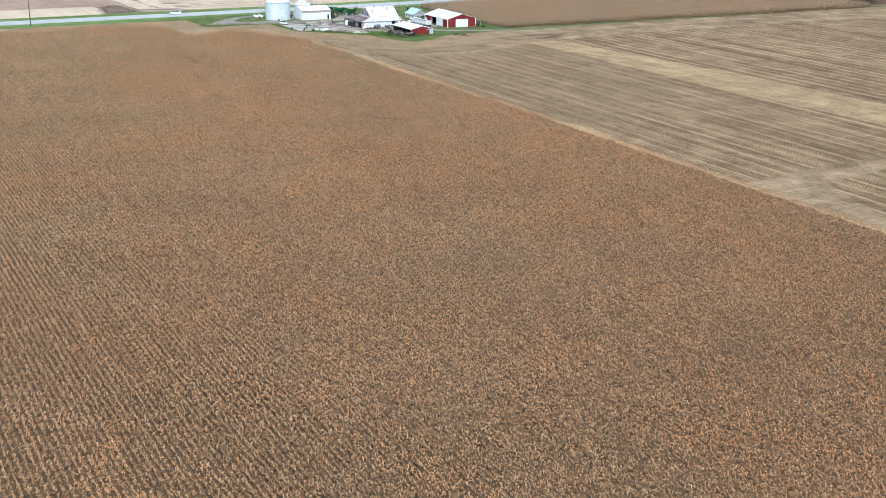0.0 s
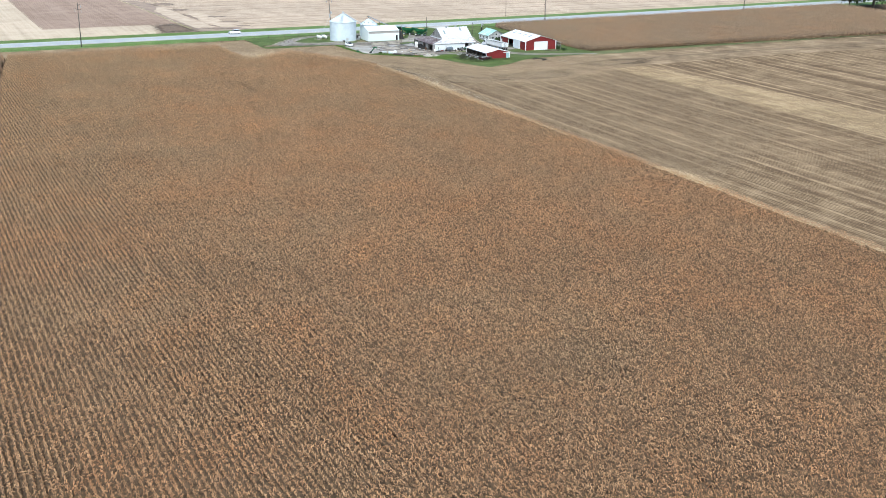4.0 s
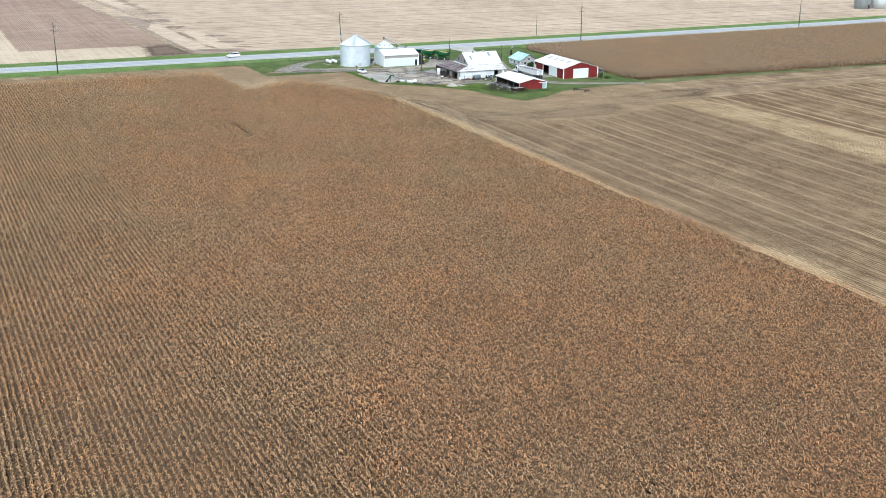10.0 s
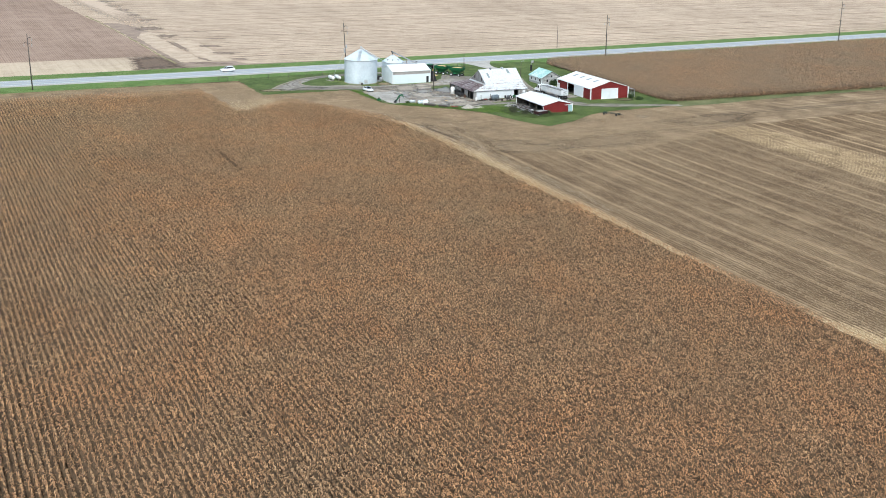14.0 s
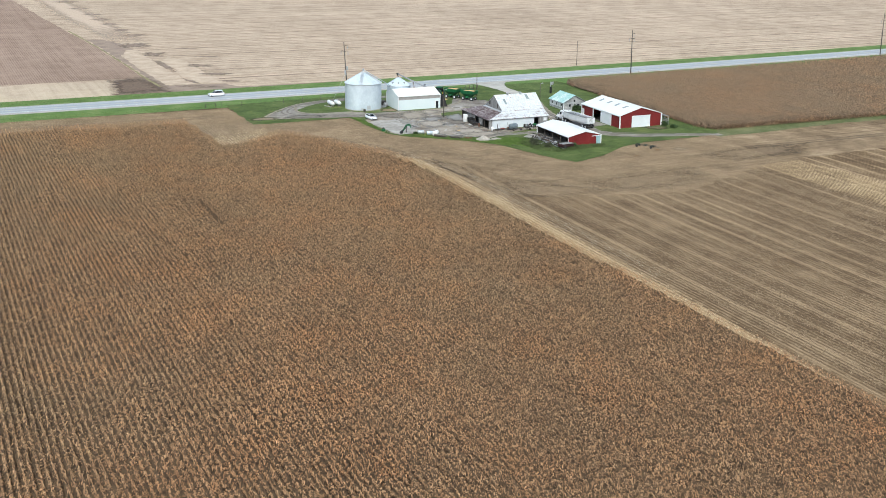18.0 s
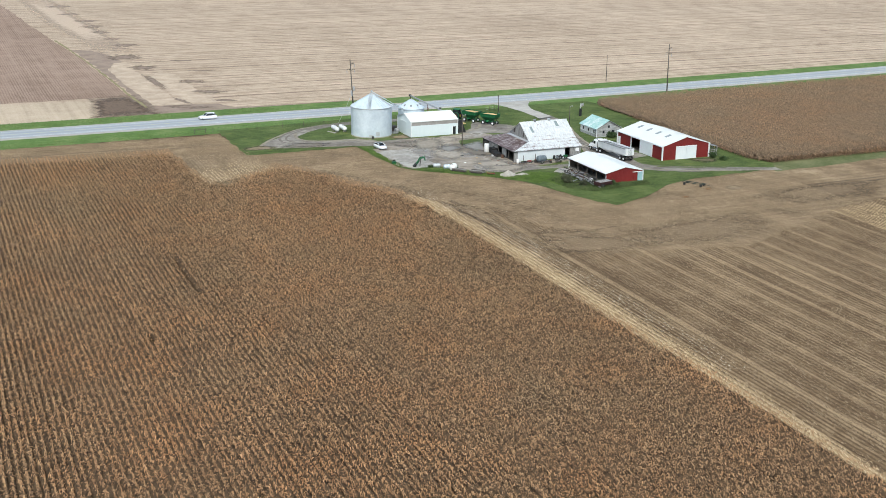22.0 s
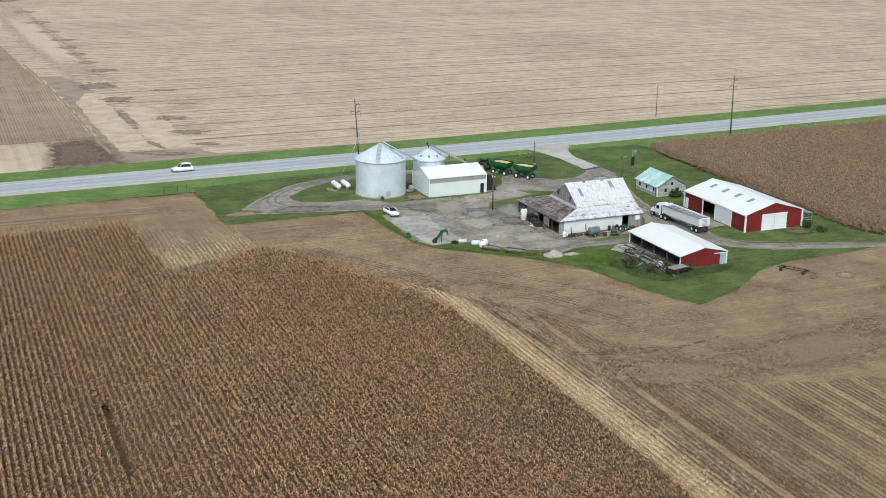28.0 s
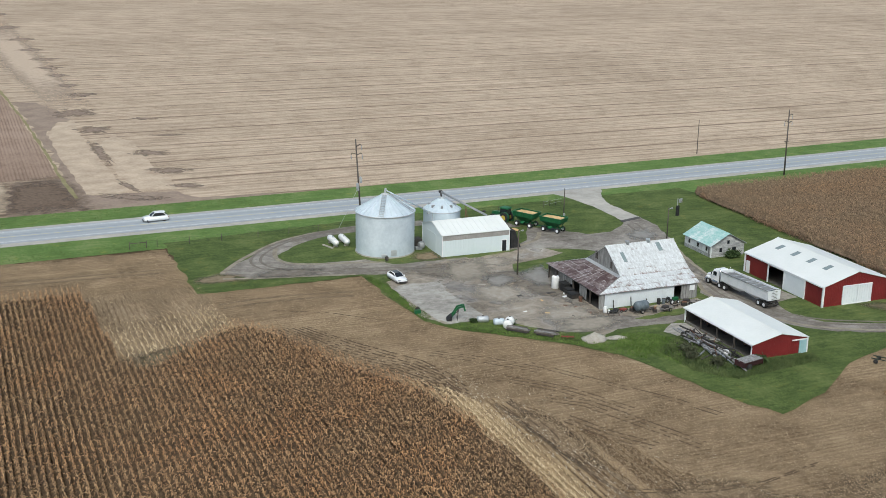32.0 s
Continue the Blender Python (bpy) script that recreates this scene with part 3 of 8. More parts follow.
def soft_region(name, points, z, material, label, category):
    """A patch whose rim is marked, so that it can thin out there."""
    cx, cy = sum(p[0] for p in points) / len(points), sum(p[1] for p in points) / len(points)
    points = ragged(points, 4, 0.25, len(points))
    n = len(points)
    me = bpy.data.meshes.new(name)
    me.from_pydata([(x, y, z) for x, y in points] + [(cx, cy, z)], [], [(k, (k + 1) % n, n) for k in range(n)])
    rim = me.attributes.new("rim", "FLOAT", "POINT")
    rim.data.foreach_set("value", [0.0] * n + [1.0])
    me.materials.append(material)
    bm = bmesh.new()
    bm.from_mesh(me)
    bmesh.ops.recalc_face_normals(bm, faces=bm.faces)
    if sum(f.normal.z for f in bm.faces) < 0:
        bmesh.ops.reverse_faces(bm, faces=bm.faces[:])
    bm.to_mesh(me)
    bm.free()
    return tagged(new(name, me), label, category, "", "structure")


region("field_straw_patch", [(-48.2, 146), (-52.1, 131.5), (-52.1, 103), (-51.0, 80), (-50.5, 64), (-45.8, 61.1), (-41.9, 64.9), (-43.0, 76), (-43.7, 91), (-44.3, 112.5), (-44.7, 131), (-44.1, 145.4)], 0.08, END_STRAW,
       "bleached straw patch at the field end", "field", 2.2, 0.3)
soft_region("field_straw_patch", [(-62, 420), (-46, 420), (-37, 196), (-36, 163), (-49, 160), (-58, 267)], 0.075, SOFT_STRAW, "bleached straw strip beside the brown field", "field")
region("field_straw_patch", [(-42.9, 112), (-42.0, 99), (-42.3, 80), (-40.5, 63.7), (-32.6, 62.8), (-32.4, 74.5), (-33.9, 88.3), (-33.7, 113), (-37.3, 123.5)], 0.085, END_STRAW,
       "bleached straw patch between dark soil streaks", "field", 2.2, 0.4)


def soil_patch(ax, ay, bx, by, deep, seed):
    """A streak of dark wet soil from a to b with a ragged rim."""
    rng = random.Random(seed)
    n, ring = 22, []
    mx, my, hx, hy = (ax + bx) / 2, (ay + by) / 2, (bx - ax) / 2, (by - ay) / 2
    d = math.hypot(hx, hy)
    for k in range(n):
        a = 2 * math.pi * k / n
        q = rng.uniform(0.65, 1.25)
        u, w = 1.3 * math.cos(a) * q, math.sin(a) * rng.uniform(0.8, 1.5) * deep
        ring.append((mx + hx * u - hy / d * w, my + hy * u + hx / d * w))
    soft_region("soil_patch", ring, 0.10 + 0.001 * seed, SOFT_SOIL, "dark damp soil streak in the bleached straw", "soil patch")


soft_region("soil_patch", [(-69, 48), (-50, 49), (-50, 66), (-53, 84), (-66, 82), (-68, 60)], 0.07, SOFT_DARK, "dark damp soil at the field corner", "soil patch")
for n, (ax, ay, bx, by, deep) in enumerate(((-47.1, 160, -38.2, 156, 6), (-44.5, 134, -37.6, 131, 5), (-43.6, 117, -42.0, 92, 1.3), (-41, 190, -33, 188, 3.0), (-35.4, 101, -28, 98.5, 3.0), (-35, 82, -27, 79, 2.6),
                                            (-33, 66, -27.6, 64.2, 1.8), (-42.7, 73, -40.4, 63, 1.0), (-42.6, 209, -36, 207, 3), (-44, 231, -37, 229, 3), (-45.4, 250, -37.5, 248, 3), (-45.6, 272, -37, 270, 3),
                                            (-49.6, 335, -39, 332, 5), (-47, 300, -39, 298, 4), (-52, 380, -42, 378, 6), (-55, 440, -45, 437, 7), (-48, 62, -36, 55, 2), (-28, 121, -21, 119, 1.2), (-30, 145, -22, 143, 1.5))):
    soil_patch(ax, ay, bx, by, deep, n)
region("field_stubble", [(-21.5, -700), (700, -700), (700, -58), (60, -58), (-5, -52), (-21.5, -52)], 0.03, STUBBLE,
       "harvested corn field with rows of stubble", "field")
region("field_headland", [(-260, 21), (-42.5, 20), (-40, -5), (-10, -5), (0, -30), (20, -50), (30, -58), (60, -57), (700, -52), (700, -86), (200, -86), (120, -84), (64, -88),
                          (51, -91), (40, -97), (21, -105), (4, -101), (-2, -94), (-7, -76), (-14, -60), (-20, -54), (-24, -52), (-31, -40), (-41, -22), (-58, -2), (-260, 3)],
       0.05, HEADLAND, "trampled harvested headland of the corn field", "field", 1.4, 0.7)
region("lodged_patch", [(-58, -1), (-41, -2), (-40, -24), (-41, -30), (-55, -36), (-57.5, -33)], 0.07, LODGED, "patch of flattened corn stalks in rows", "field", 1.5, 0.6)
region("straw_edge", [(-25, -47), (-20.5, -50), (-17.6, -60), (-16.0, -76), (-15.6, -97), (-16.2, -153), (-17.2, -185), (-19.4, -200), (-19.2, -207), (-16.0, -212), (-13.4, -219), (-13.2, -228), (-15.2, -240), (-16.2, -262),
                      (-16.0, -300), (-15.5, -700), (-22.5, -700), (-22.5, -66)], 0.06, STRAW, "pale straw strip beside the standing corn", "field", 2, 0.5)
region("straw_band", [(51, -91), (63, -89), (70, -130), (75, -173), (82, -300), (58, -300), (53.5, -196), (52, -122)], 0.06, STRAW,
       "band of yellow corn straw in the stubble", "field", 4, 0.8)
region("cross_track", [(-21, -281), (0, -279), (25, -277), (60, -276), (60, -283), (24, -285), (0, -288), (-16, -330), (-21, -330)], 0.08, HEADLAND,
       "wheel track across the stubble", "field", 4, 0.8)
region("verge_near", along_road(-700, 900, -11.0, 0.2, 20), 0.10, VERGE, "green grass verge beside the road", "verge")
region("verge_far", along_road(-700, 900, 10.0, EDGE - 0.6, 20), 0.10, VERGE, "green grass verge across the road", "verge")
region("verge_field_edge", [(62, -58.5), (64, -53), (200, -50), (700, -46), (700, -49.5), (200, -54.5), (100, -58), (62, -61)], 0.10, DRY_VERGE,
       "grass strip below the standing corn", "verge", 3, 0.4)
region("lawn", [(-42.3, 24), (-42.2, -5.3), (-36, -5.5), (-16, -5.2), (-15.6, -17), (-14.4, -28), (-11.8, -32.4), (-5.7, -38), (0.4, -43.2), (5.5, -49.6),
                (8.3, -58.9), (11, -67.2), (13.8, -73), (22.8, -69.5), (32.5, -62.6), (41, -59.8), (63, -58.7), (66, -54), (66, -20), (66, -2),
                (66.5, 24), (66, 30), (0, 28)], 0.12, LAWN, "mown green farmyard grass", "lawn", 2.0, 0.35)
region("shoulder_near", along_road(-700, 900, -0.9, 1.6, 20), 0.13, PALE_DRIVE, "pale gravel road shoulder", "shoulder")
region("shoulder_far", along_road(-700, 900, 9.2, 11.0, 20), 0.13, PALE_DRIVE, "pale gravel road shoulder", "shoulder")
road = Mesh()
ring = along_road(-700, 900, 1.2, 9.6, 20)
half = len(ring) // 2
for k in range(half - 1):
    a, b, c, d = ring[k], ring[k + 1], ring[-2 - k], ring[-1 - k]
    road.add([(*a, 0.19), (*b, 0.19), (*c, 0.19), (*d, 0.19), (*a, 0.0), (*b, 0.0), (*c, 0.0), (*d, 0.0)], [(0, 1, 2, 3), (4, 5, 1, 0), (3, 2, 6, 7)])
flat_thing("road", road, ASPHALT, "worn grey two-lane asphalt road", "road")
for d0, d1, mat_, lab in ((2.15, 2.75, LANE_PALE, "pale worn asphalt at the lane edge"), (4.0, 4.5, LANE_DARK, "dark oily strip along the lane"), (5.15, 5.6, LANE_PALE, "pale worn asphalt along the centre"),
                          (6.3, 6.8, LANE_DARK, "dark oily strip along the lane"), (7.9, 8.5, LANE_PALE, "pale worn asphalt at the lane edge")):
    region("lane_wear", along_road(-420, 620, d0, d1, 20), 0.1935, mat_, lab, "road wear", 3.0, 0.07)
for name, d, mat_, lab in (("edge_line", 2.0, LINE, "white painted edge line"), ("edge_line", 8.6, LINE, "white painted edge line"),
                           ("centre_line", 5.3, YELLOW, "faded yellow centre line")):
    m = Mesh()
    xs = [-700 + 20 * k for k in range(81)]
    for x0, x1 in zip(xs, xs[1:]):
        m.add([(x0, road_y(x0) + d, 0.196), (x1, road_y(x1) + d, 0.196), (x1, road_y(x1) + d + 0.14, 0.196), (x0, road_y(x0) + d + 0.14, 0.196)], [(0, 1, 2, 3)])
    flat_thing(name, m, mat_, lab, "road marking")

# drives and yard
region("drive_loop", [(-37, 3.2), (-32.5, 8.5), (-29.5, 11.5), (-25.5, 16), (-22, 19.5), (-15.4, 22.2), (-7.5, 23.6), (4, 23.4), (14, 20.5), (20, 17), (21, 13), (14, 15),
                      (4, 20), (-4, 20.6), (-10, 19.6), (-16, 18.2), (-20.5, 15.5), (-25.8, 10), (-25.3, 6), (-21.5, 3.2), (-12.5, 3.2), (-9, -1), (0, -1.2),
                      (4, -1.3), (4, -9), (-9, -9.5), (-11.5, -5.8), (-15.8, -4.4), (-22.8, -2.6), (-32.5, -1.3)], 0.14, DRIVE,
       "grey gravel drive looping round the grain bins", "drive", 1.8, 0.35)
region("yard", [(-13.4, -9.5), (-4, -3), (12.4, -1.0), (15, 0.5), (18.6, -0.6), (20.5, -4.5), (15.5, -6.4), (9.5, -7.5), (7.7, -12.6), (11.5, -14.5), (13, -33.5),
                (28.5, -33), (29, -38), (20, -38.5), (10.5, -40.5), (5, -43), (-1, -40.5), (-6, -34), (-12, -30.5), (-14, -27)], 0.15, GRAVEL,
       "wet muddy gravel farmyard", "yard", 1.6, 0.35)
region("drive_east", [(12.4, 0.2), (18, 4.5), (20, 9), (22, 12.5), (26, 10), (30, 4.5), (35, 4.5), (39, 7.5), (41, 10.5), (45.6, 12), (45.5, 5.5), (43, -3), (41, -8), (38.2, -18.5), (36.8, -27),
                      (37.6, -30), (43, -31), (43.4, -38), (38.4, -39), (37.8, -44), (39.9, -48.4), (43.8, -50.4), (47.8, -52.1), (64, -57.6), (64, -60), (45.2, -55), (39, -52.4), (35.9, -49.7), (33.6, -46),
                      (30.2, -38), (30.4, -31), (32.3, -27.6), (34.5, -20), (33, -12), (24, -3.5), (18.6, -1), (15, 0.0)], 0.16, DRIVE, "brown-grey gravel drive behind the old barn", "drive", 1.6, 0.3)
region("drive_entry", [(37.5, road_y(38) + 0.4), (39.3, 30.8), (41, 22), (40.9, 10.4), (45.5, 12), (45, 22), (46.4, 28), (50.5, road_y(50) + 0.4)], 0.18, PALE_DRIVE,
       "pale limestone driveway from the road", "drive", 1.5, 0.2)
region("drive_patch", [(40.4, 9.4), (45.4, 10.8), (45.2, 12.0), (40.4, 10.6)], 0.20, PATCH, "black asphalt patch across the driveway", "patch")
region("track_barn", [(10.5, -34.8), (20, -38.6), (27, -38.4), (34, -44), (33, -46), (20.2, -40.5), (18.6, -41.4), (8, -40.5)], 0.17, DRIVE, "worn gravel track by the barn",
       "drive", 1.2, 0.3)
region("dirt_pad", [(15.6, -44), (18.6, -41.4), (20.6, -42), (20.6, -50), (17.3, -47.5)], 0.18, CONCRETE, "bare concrete strip before the open shed", "slab", 1.2, 0.2)
soft_region("bare_soil", [(-3.6, 4.4), (0.4, 4.2), (0.6, -1.2), (-1.2, -1.4), (-4.5, -1.2), (-5.6, 1.2)], 0.175, SOFT_DIRT, "bare brown soil beside the shed corner", "soil patch")
soft_region("bare_soil", [(-42.5, 0.6), (-40.5, 2.8), (-36.5, 4.2), (-33.5, 2.4), (-33.0, -2.6), (-37.5, -1.6), (-41.8, -1.0)], 0.172, SOFT_DIRT, "bare worn earth where the drive meets the field", "soil patch")
soft_region("bare_soil", [(49.5, -43.6), (54, -43.6), (57.5, -46), (55.5, -48.6), (51, -48.6)], 0.175, SOFT_OLIVE, "worn earth and thin grass before the shed door", "soil patch")
for n, ring in enumerate(([(-9, -3), (0, -3), (4, -8), (2, -12), (-5, -11), (-9, -7)], [(2, -9), (9, -10), (11, -16), (5, -18), (1, -14)], [(5, -18), (11.5, -17), (11.6, -25), (8, -26), (5, -22)],
                          [(-34, -1), (-22, -3), (-20, 1), (-30, 4)])):
    soft_region("wet_patch", ring, 0.175 + 0.002 * n, SOFT_WET, "wet dark muddy patch on the gravel", "mud patch")
for n, ring in enumerate(([(0, -2), (9, -2.5), (13, -6), (8, -8.5), (1, -6)], [(-2, -15), (5, -16), (6, -24), (0, -27), (-4, -21)], [(3, -28), (11, -29), (12, -36), (5, -39), (1, -34)], [(31, -14), (36, -14), (36.5, -27), (32.5, -26)])):
    soft_region("pale_patch", ring, 0.190 + 0.002 * n, SOFT_PALE, "pale dry gravel patch in the yard", "gravel patch")
soft_region("tan_patch", [(-1.0, -2.0), (6.5, -2.2), (6.0, -9.0), (2.0, -15.5), (-4.6, -13.6), (-4.2, -7.0)], 0.199, SOFT_TAN, "tan dry gravel across the yard", "gravel patch")
soft_region("tan_patch", [(4, -33), (12, -34.5), (14, -38.5), (6, -41.5), (0, -39)], 0.200, SOFT_TAN, "tan dry gravel across the yard", "gravel patch")
for n, ring in enumerate(([(8.5, -11.5), (14.5, -8.5), (13.8, -16.0), (11.0, -21.5), (7.8, -19.5), (7.0, -14.5)], [(1.5, -11.5), (6.6, -12.0), (6.8, -16.6), (2.2, -18.4), (0.4, -15.0)],
                          [(36.0, 1.5), (40.0, 4.5), (43.0, 5.0), (42.0, -1.0), (38.5, -3.5), (35.6, -1.5)], [(8.6, -24.0), (11.4, -24.0), (11.4, -31.0), (9.0, -30.0)])):
    soft_region("puddle", ring, 0.202 + 0.002 * n, SOFT_PUDDLE, "thin film of rain water on the gravel", "puddle")


def strip(name, points, width, z, material, label, category):
    """A narrow ragged band along a bent line, its corners rounded."""
    for _ in range(2):
        cut = [points[0]]
        for (x0, y0), (x1, y1) in zip(points, points[1:]):
            cut += [(x0 * 0.75 + x1 * 0.25, y0 * 0.75 + y1 * 0.25), (x0 * 0.25 + x1 * 0.75, y0 * 0.25 + y1 * 0.75)]
        points = cut + [points[-1]]
    left, right = [], []
    for n, (x, y) in enumerate(points):
        x0, y0 = points[max(n - 1, 0)]
        x1, y1 = points[min(n + 1, len(points) - 1)]
        d = math.hypot(x1 - x0, y1 - y0)
        nx, ny = -(y1 - y0) / d * width / 2, (x1 - x0) / d * width / 2
        left.append((x + nx, y + ny))
        right.append((x - nx, y - ny))
    region(name, left + right[::-1], z, material, label, category, 0.9, width * 0.22)


for line, w in (([(-24.9, 14.2), (-26.0, 11.0), (-26.4, 8.0), (-25.3, 5.2), (-22.1, 3.4), (-13.9, 1.6), (-10.0, 0.4)], 0.8), ([(-37.0, 0.6), (-32.5, -0.9), (-27.0, -1.9), (-22.0, -3.0), (-16.7, -4.2)], 0.7),
                ([(-36.6, 3.4), (-33.0, 8.6), (-29.5, 12.4), (-25.4, 16.6), (-21.6, 19.4), (-15.4, 21.6)], 0.8), ([(34.9, -19.5), (33.1, -26.6), (31.2, -30.6), (31.0, -37.5), (34.3, -45.6), (36.6, -49.4), (45.2, -54.5), (60, -58.6)], 0.7),
                ([(42.4, -3.6), (40.4, -8.4), (37.6, -18.6), (36.2, -27)], 0.7), ([(13.2, 0.8), (16.0, 2.0), (20.2, 4.4), (22.5, 8.5)], 0.8)):
    strip("gravel_rim", line, w, 0.178, GRAVEL_RIM, "pale brown gravel along the drive edge", "gravel rim")
for n, line in enumerate(([(-9.0, 22.0), (-15.5, 20.4), (-22.5, 17.4), (-28.0, 11.5), (-29.6, 6.8), (-27.6, 2.4), (-21.5, 0.4), (-12.0, -2.2), (-4.0, -4.6), (4.0, -4.4)],
                          [(-9.5, 22.8), (-16.2, 21.2), (-23.6, 17.8), (-29.4, 12.0), (-31.4, 6.4), (-28.6, 1.0), (-21.8, -0.9), (-12.4, -3.6), (-4.4, -6.0), (4.0, -6.0)],
                          [(40.6, 8.0), (38.5, -1.0), (36.8, -8.5), (35.8, -18.0), (34.0, -27.0), (32.6, -34.0), (35.0, -43.5), (38.2, -48.4), (45.5, -52.2), (62.0, -58.0)],
                          [(42.4, 8.0), (40.3, -1.4), (38.4, -8.8), (37.4, -18.4), (35.6, -27.2), (34.2, -34.0), (36.6, -43.0), (39.6, -47.4), (46.3, -50.7), (62.0, -57.2)])):
    strip("wheel_rut", line, 0.5, 0.1800 + 0.0012 * n, RUT, "dark wheel rut worn into the gravel drive", "wheel track")
region("grass_strip", [(14.5, -37.9), (19, -37.0), (26, -36.0), (29.5, -36.2), (29.6, -37.4), (22, -38.5), (16, -38.7)], 0.20, LAWN, "narrow grass strip beside the barn track", "grass", 1.0, 0.25)
region("grass_strip", [(-12.4, -31.0), (-7.6, -30.6), (-4.4, -31.6), (-2.4, -34.0), (0.4, -37.6), (3.6, -39.6), (6.4, -40.4), (7.0, -42.4), (5, -43.6), (-1, -41.2), (-6, -36.4), (-11, -32.4)], 0.196, LAWN, "weedy grass under the old tanks", "grass", 0.8, 0.3)
region("concrete_pad", [(-13.6, -13.6), (-12.4, -12.2), (-10.5, -11.6), (-8, -12.2), (-5.9, -12.3), (-5.6, -13.6), (-6.3, -16.9), (-5.7, -23), (-5.4, -29.0), (-6.4, -30.8), (-11.4, -30.8), (-12.6, -27.8), (-13.2, -20)],
       0.215, CONCRETE, "stained pale concrete slab in the farmyard", "slab", 0.8, 0.16)


# wheel tracks pressed into the headland
def track(points, width, z, label):
    """A pair of ruts along a bent line."""
    for side in (-0.95, 0.95):
        left, right = [], []
        for n, (x, y) in enumerate(points):
            x0, y0 = points[max(n - 1, 0)]
            x1, y1 = points[min(n + 1, len(points) - 1)]
            d = math.hypot(x1 - x0, y1 - y0)
            nx, ny = -(y1 - y0) / d, (x1 - x0) / d
            left.append((x + nx * (side + width / 2), y + ny * (side + width / 2)))
            right.append((x + nx * (side - width / 2), y + ny * (side - width / 2)))
        region("wheel_track", left + right[::-1], z, TRACK, label, "wheel track", 1.2, 0.14)


def arc(a, b, bow, n=14):
    """Points on a bow from a to b."""
    dx, dy = b[0] - a[0], b[1] - a[1]
    return [(a[0] + dx * t - dy * bow * 4 * t * (1 - t), a[1] + dy * t + dx * bow * 4 * t * (1 - t)) for t in (k / n for k in range(n + 1))]


for n, (a, b, bow) in enumerate((((-40, -12), (-20, -13), 0.05), ((-95, 9.5), (-45, 8), 0.01), ((60, -74), (240, -70), 0.0), ((-16, -58), (-12.5, -92), 0.0))):
    track(arc(a, b, bow), 0.7, 0.054 + 0.0008 * n, "dark wheel ruts across the headland")


WORN = {}


def furrow(points, width, z, seed):
    """One broken dark furrow along a bent line; marks the ground that it leaves bare."""
    rng = random.Random(seed)
    run = []
    for n in range(len(points) - 1):
        if rng.random() < 0.7:
            run.append(n)
    for n in run:
        (x0, y0), (x1, y1) = points[n], points[n + 1]
        d = math.hypot(x1 - x0, y1 - y0)
        for q in range(int(d / 0.15) + 1):
            WORN[(round((x0 + (x1 - x0) * q * 0.15 / d) / 0.4), round((y0 + (y1 - y0) * q * 0.15 / d) / 0.4))] = 0.2
        nx, ny = -(y1 - y0) / d * width / 2, (x1 - x0) / d * width / 2
        yield [(x0 - nx * 0.6, y0 - ny * 0.6), (x1 - nx * rng.uniform(0.5, 1.2), y1 - ny), (x1 + nx, y1 + ny), (x0 + nx * rng.uniform(0.5, 1.2), y0 + ny)], z


def finer(line, n):
    """The same line in n times as many steps."""
    out = []
    for (x0, y0), (x1, y1) in zip(line, line[1:]):
        out += [(x0 + (x1 - x0) * q / n, y0 + (y1 - y0) * q / n) for q in range(n)]
    return out + [line[-1]]


rows = Mesh()
inner = [(-36.4, -24.0), (-34.4, -28.5), (-32.0, -35.5), (-29.6, -40.6), (-25.6, -44.4), (-22.8, -49.4), (-21.6, -55.0)]
outer = [(-30.6, -24.6), (-28.2, -29.5), (-25.8, -33.6), (-23.2, -37.6), (-20.2, -42.0), (-18.6, -47.0), (-18.0, -54.0)]
for k in range(9):
    line = [(a[0] + (b[0] - a[0]) * k / 8, a[1] + (b[1] - a[1]) * k / 8) for a, b in zip(inner, outer)]
    for quad, z in furrow(finer(line, 11), 0.36, 0.0625 + 0.0006 * k, 40 + k):
        rows.add([(x, y, z) for x, y in quad], [(0, 1, 2, 3)])
flat_thing("curved_furrows", rows, DARK_FURROW, "dark curved furrows beside the standing corn", "furrows", "stuff")

streaks = Mesh()
for n, (line, count) in enumerate((([(-15.5, -58.0), (-14.9, -66.6), (-15.2, -72.7), (-15.0, -80.0)], 3), ([(-10.5, -58.6), (-6.5, -62.0), (-4.1, -67.3), (-1.2, -73.6), (0.2, -77.0)], 3),
                                   ([(-13.0, -51.0), (-9.5, -54.4), (-7.0, -57.3), (-5.0, -60.8), (-2.4, -66.0)], 3), ([(-8.0, -47.0), (-3.5, -53.7), (0.0, -58.9), (4.3, -65.2), (7.0, -70.5)], 2),
                                   ([(-14.0, -82.9), (-5.8, -86.0), (0.8, -86.6), (9.0, -85.0)], 2), ([(-11.0, -64.7), (-8.3, -70.6), (-5.0, -75.0)], 3), ([(-18.0, -40.0), (-12.0, -45.0), (-7.0, -50.5)], 3),
                                   ([(-34.0, -16.0), (-26.0, -20.0), (-20.0, -25.5)], 1))):
    for c in range(count):
        off = 0.95 * (c - (count - 1) / 2)
        moved = [(x + off * 0.85, y + off * 0.5) for x, y in line]
        for quad, z in furrow(finer(moved, 14), 0.26, 0.0625 + 0.0005 * n, 90 + 5 * n + c):
            streaks.add([(x, y, z) for x, y in quad], [(0, 1, 2, 3)])
flat_thing("headland_ruts", streaks, DARK_FURROW, "broken dark ruts pressed into the headland", "ruts", "stuff")
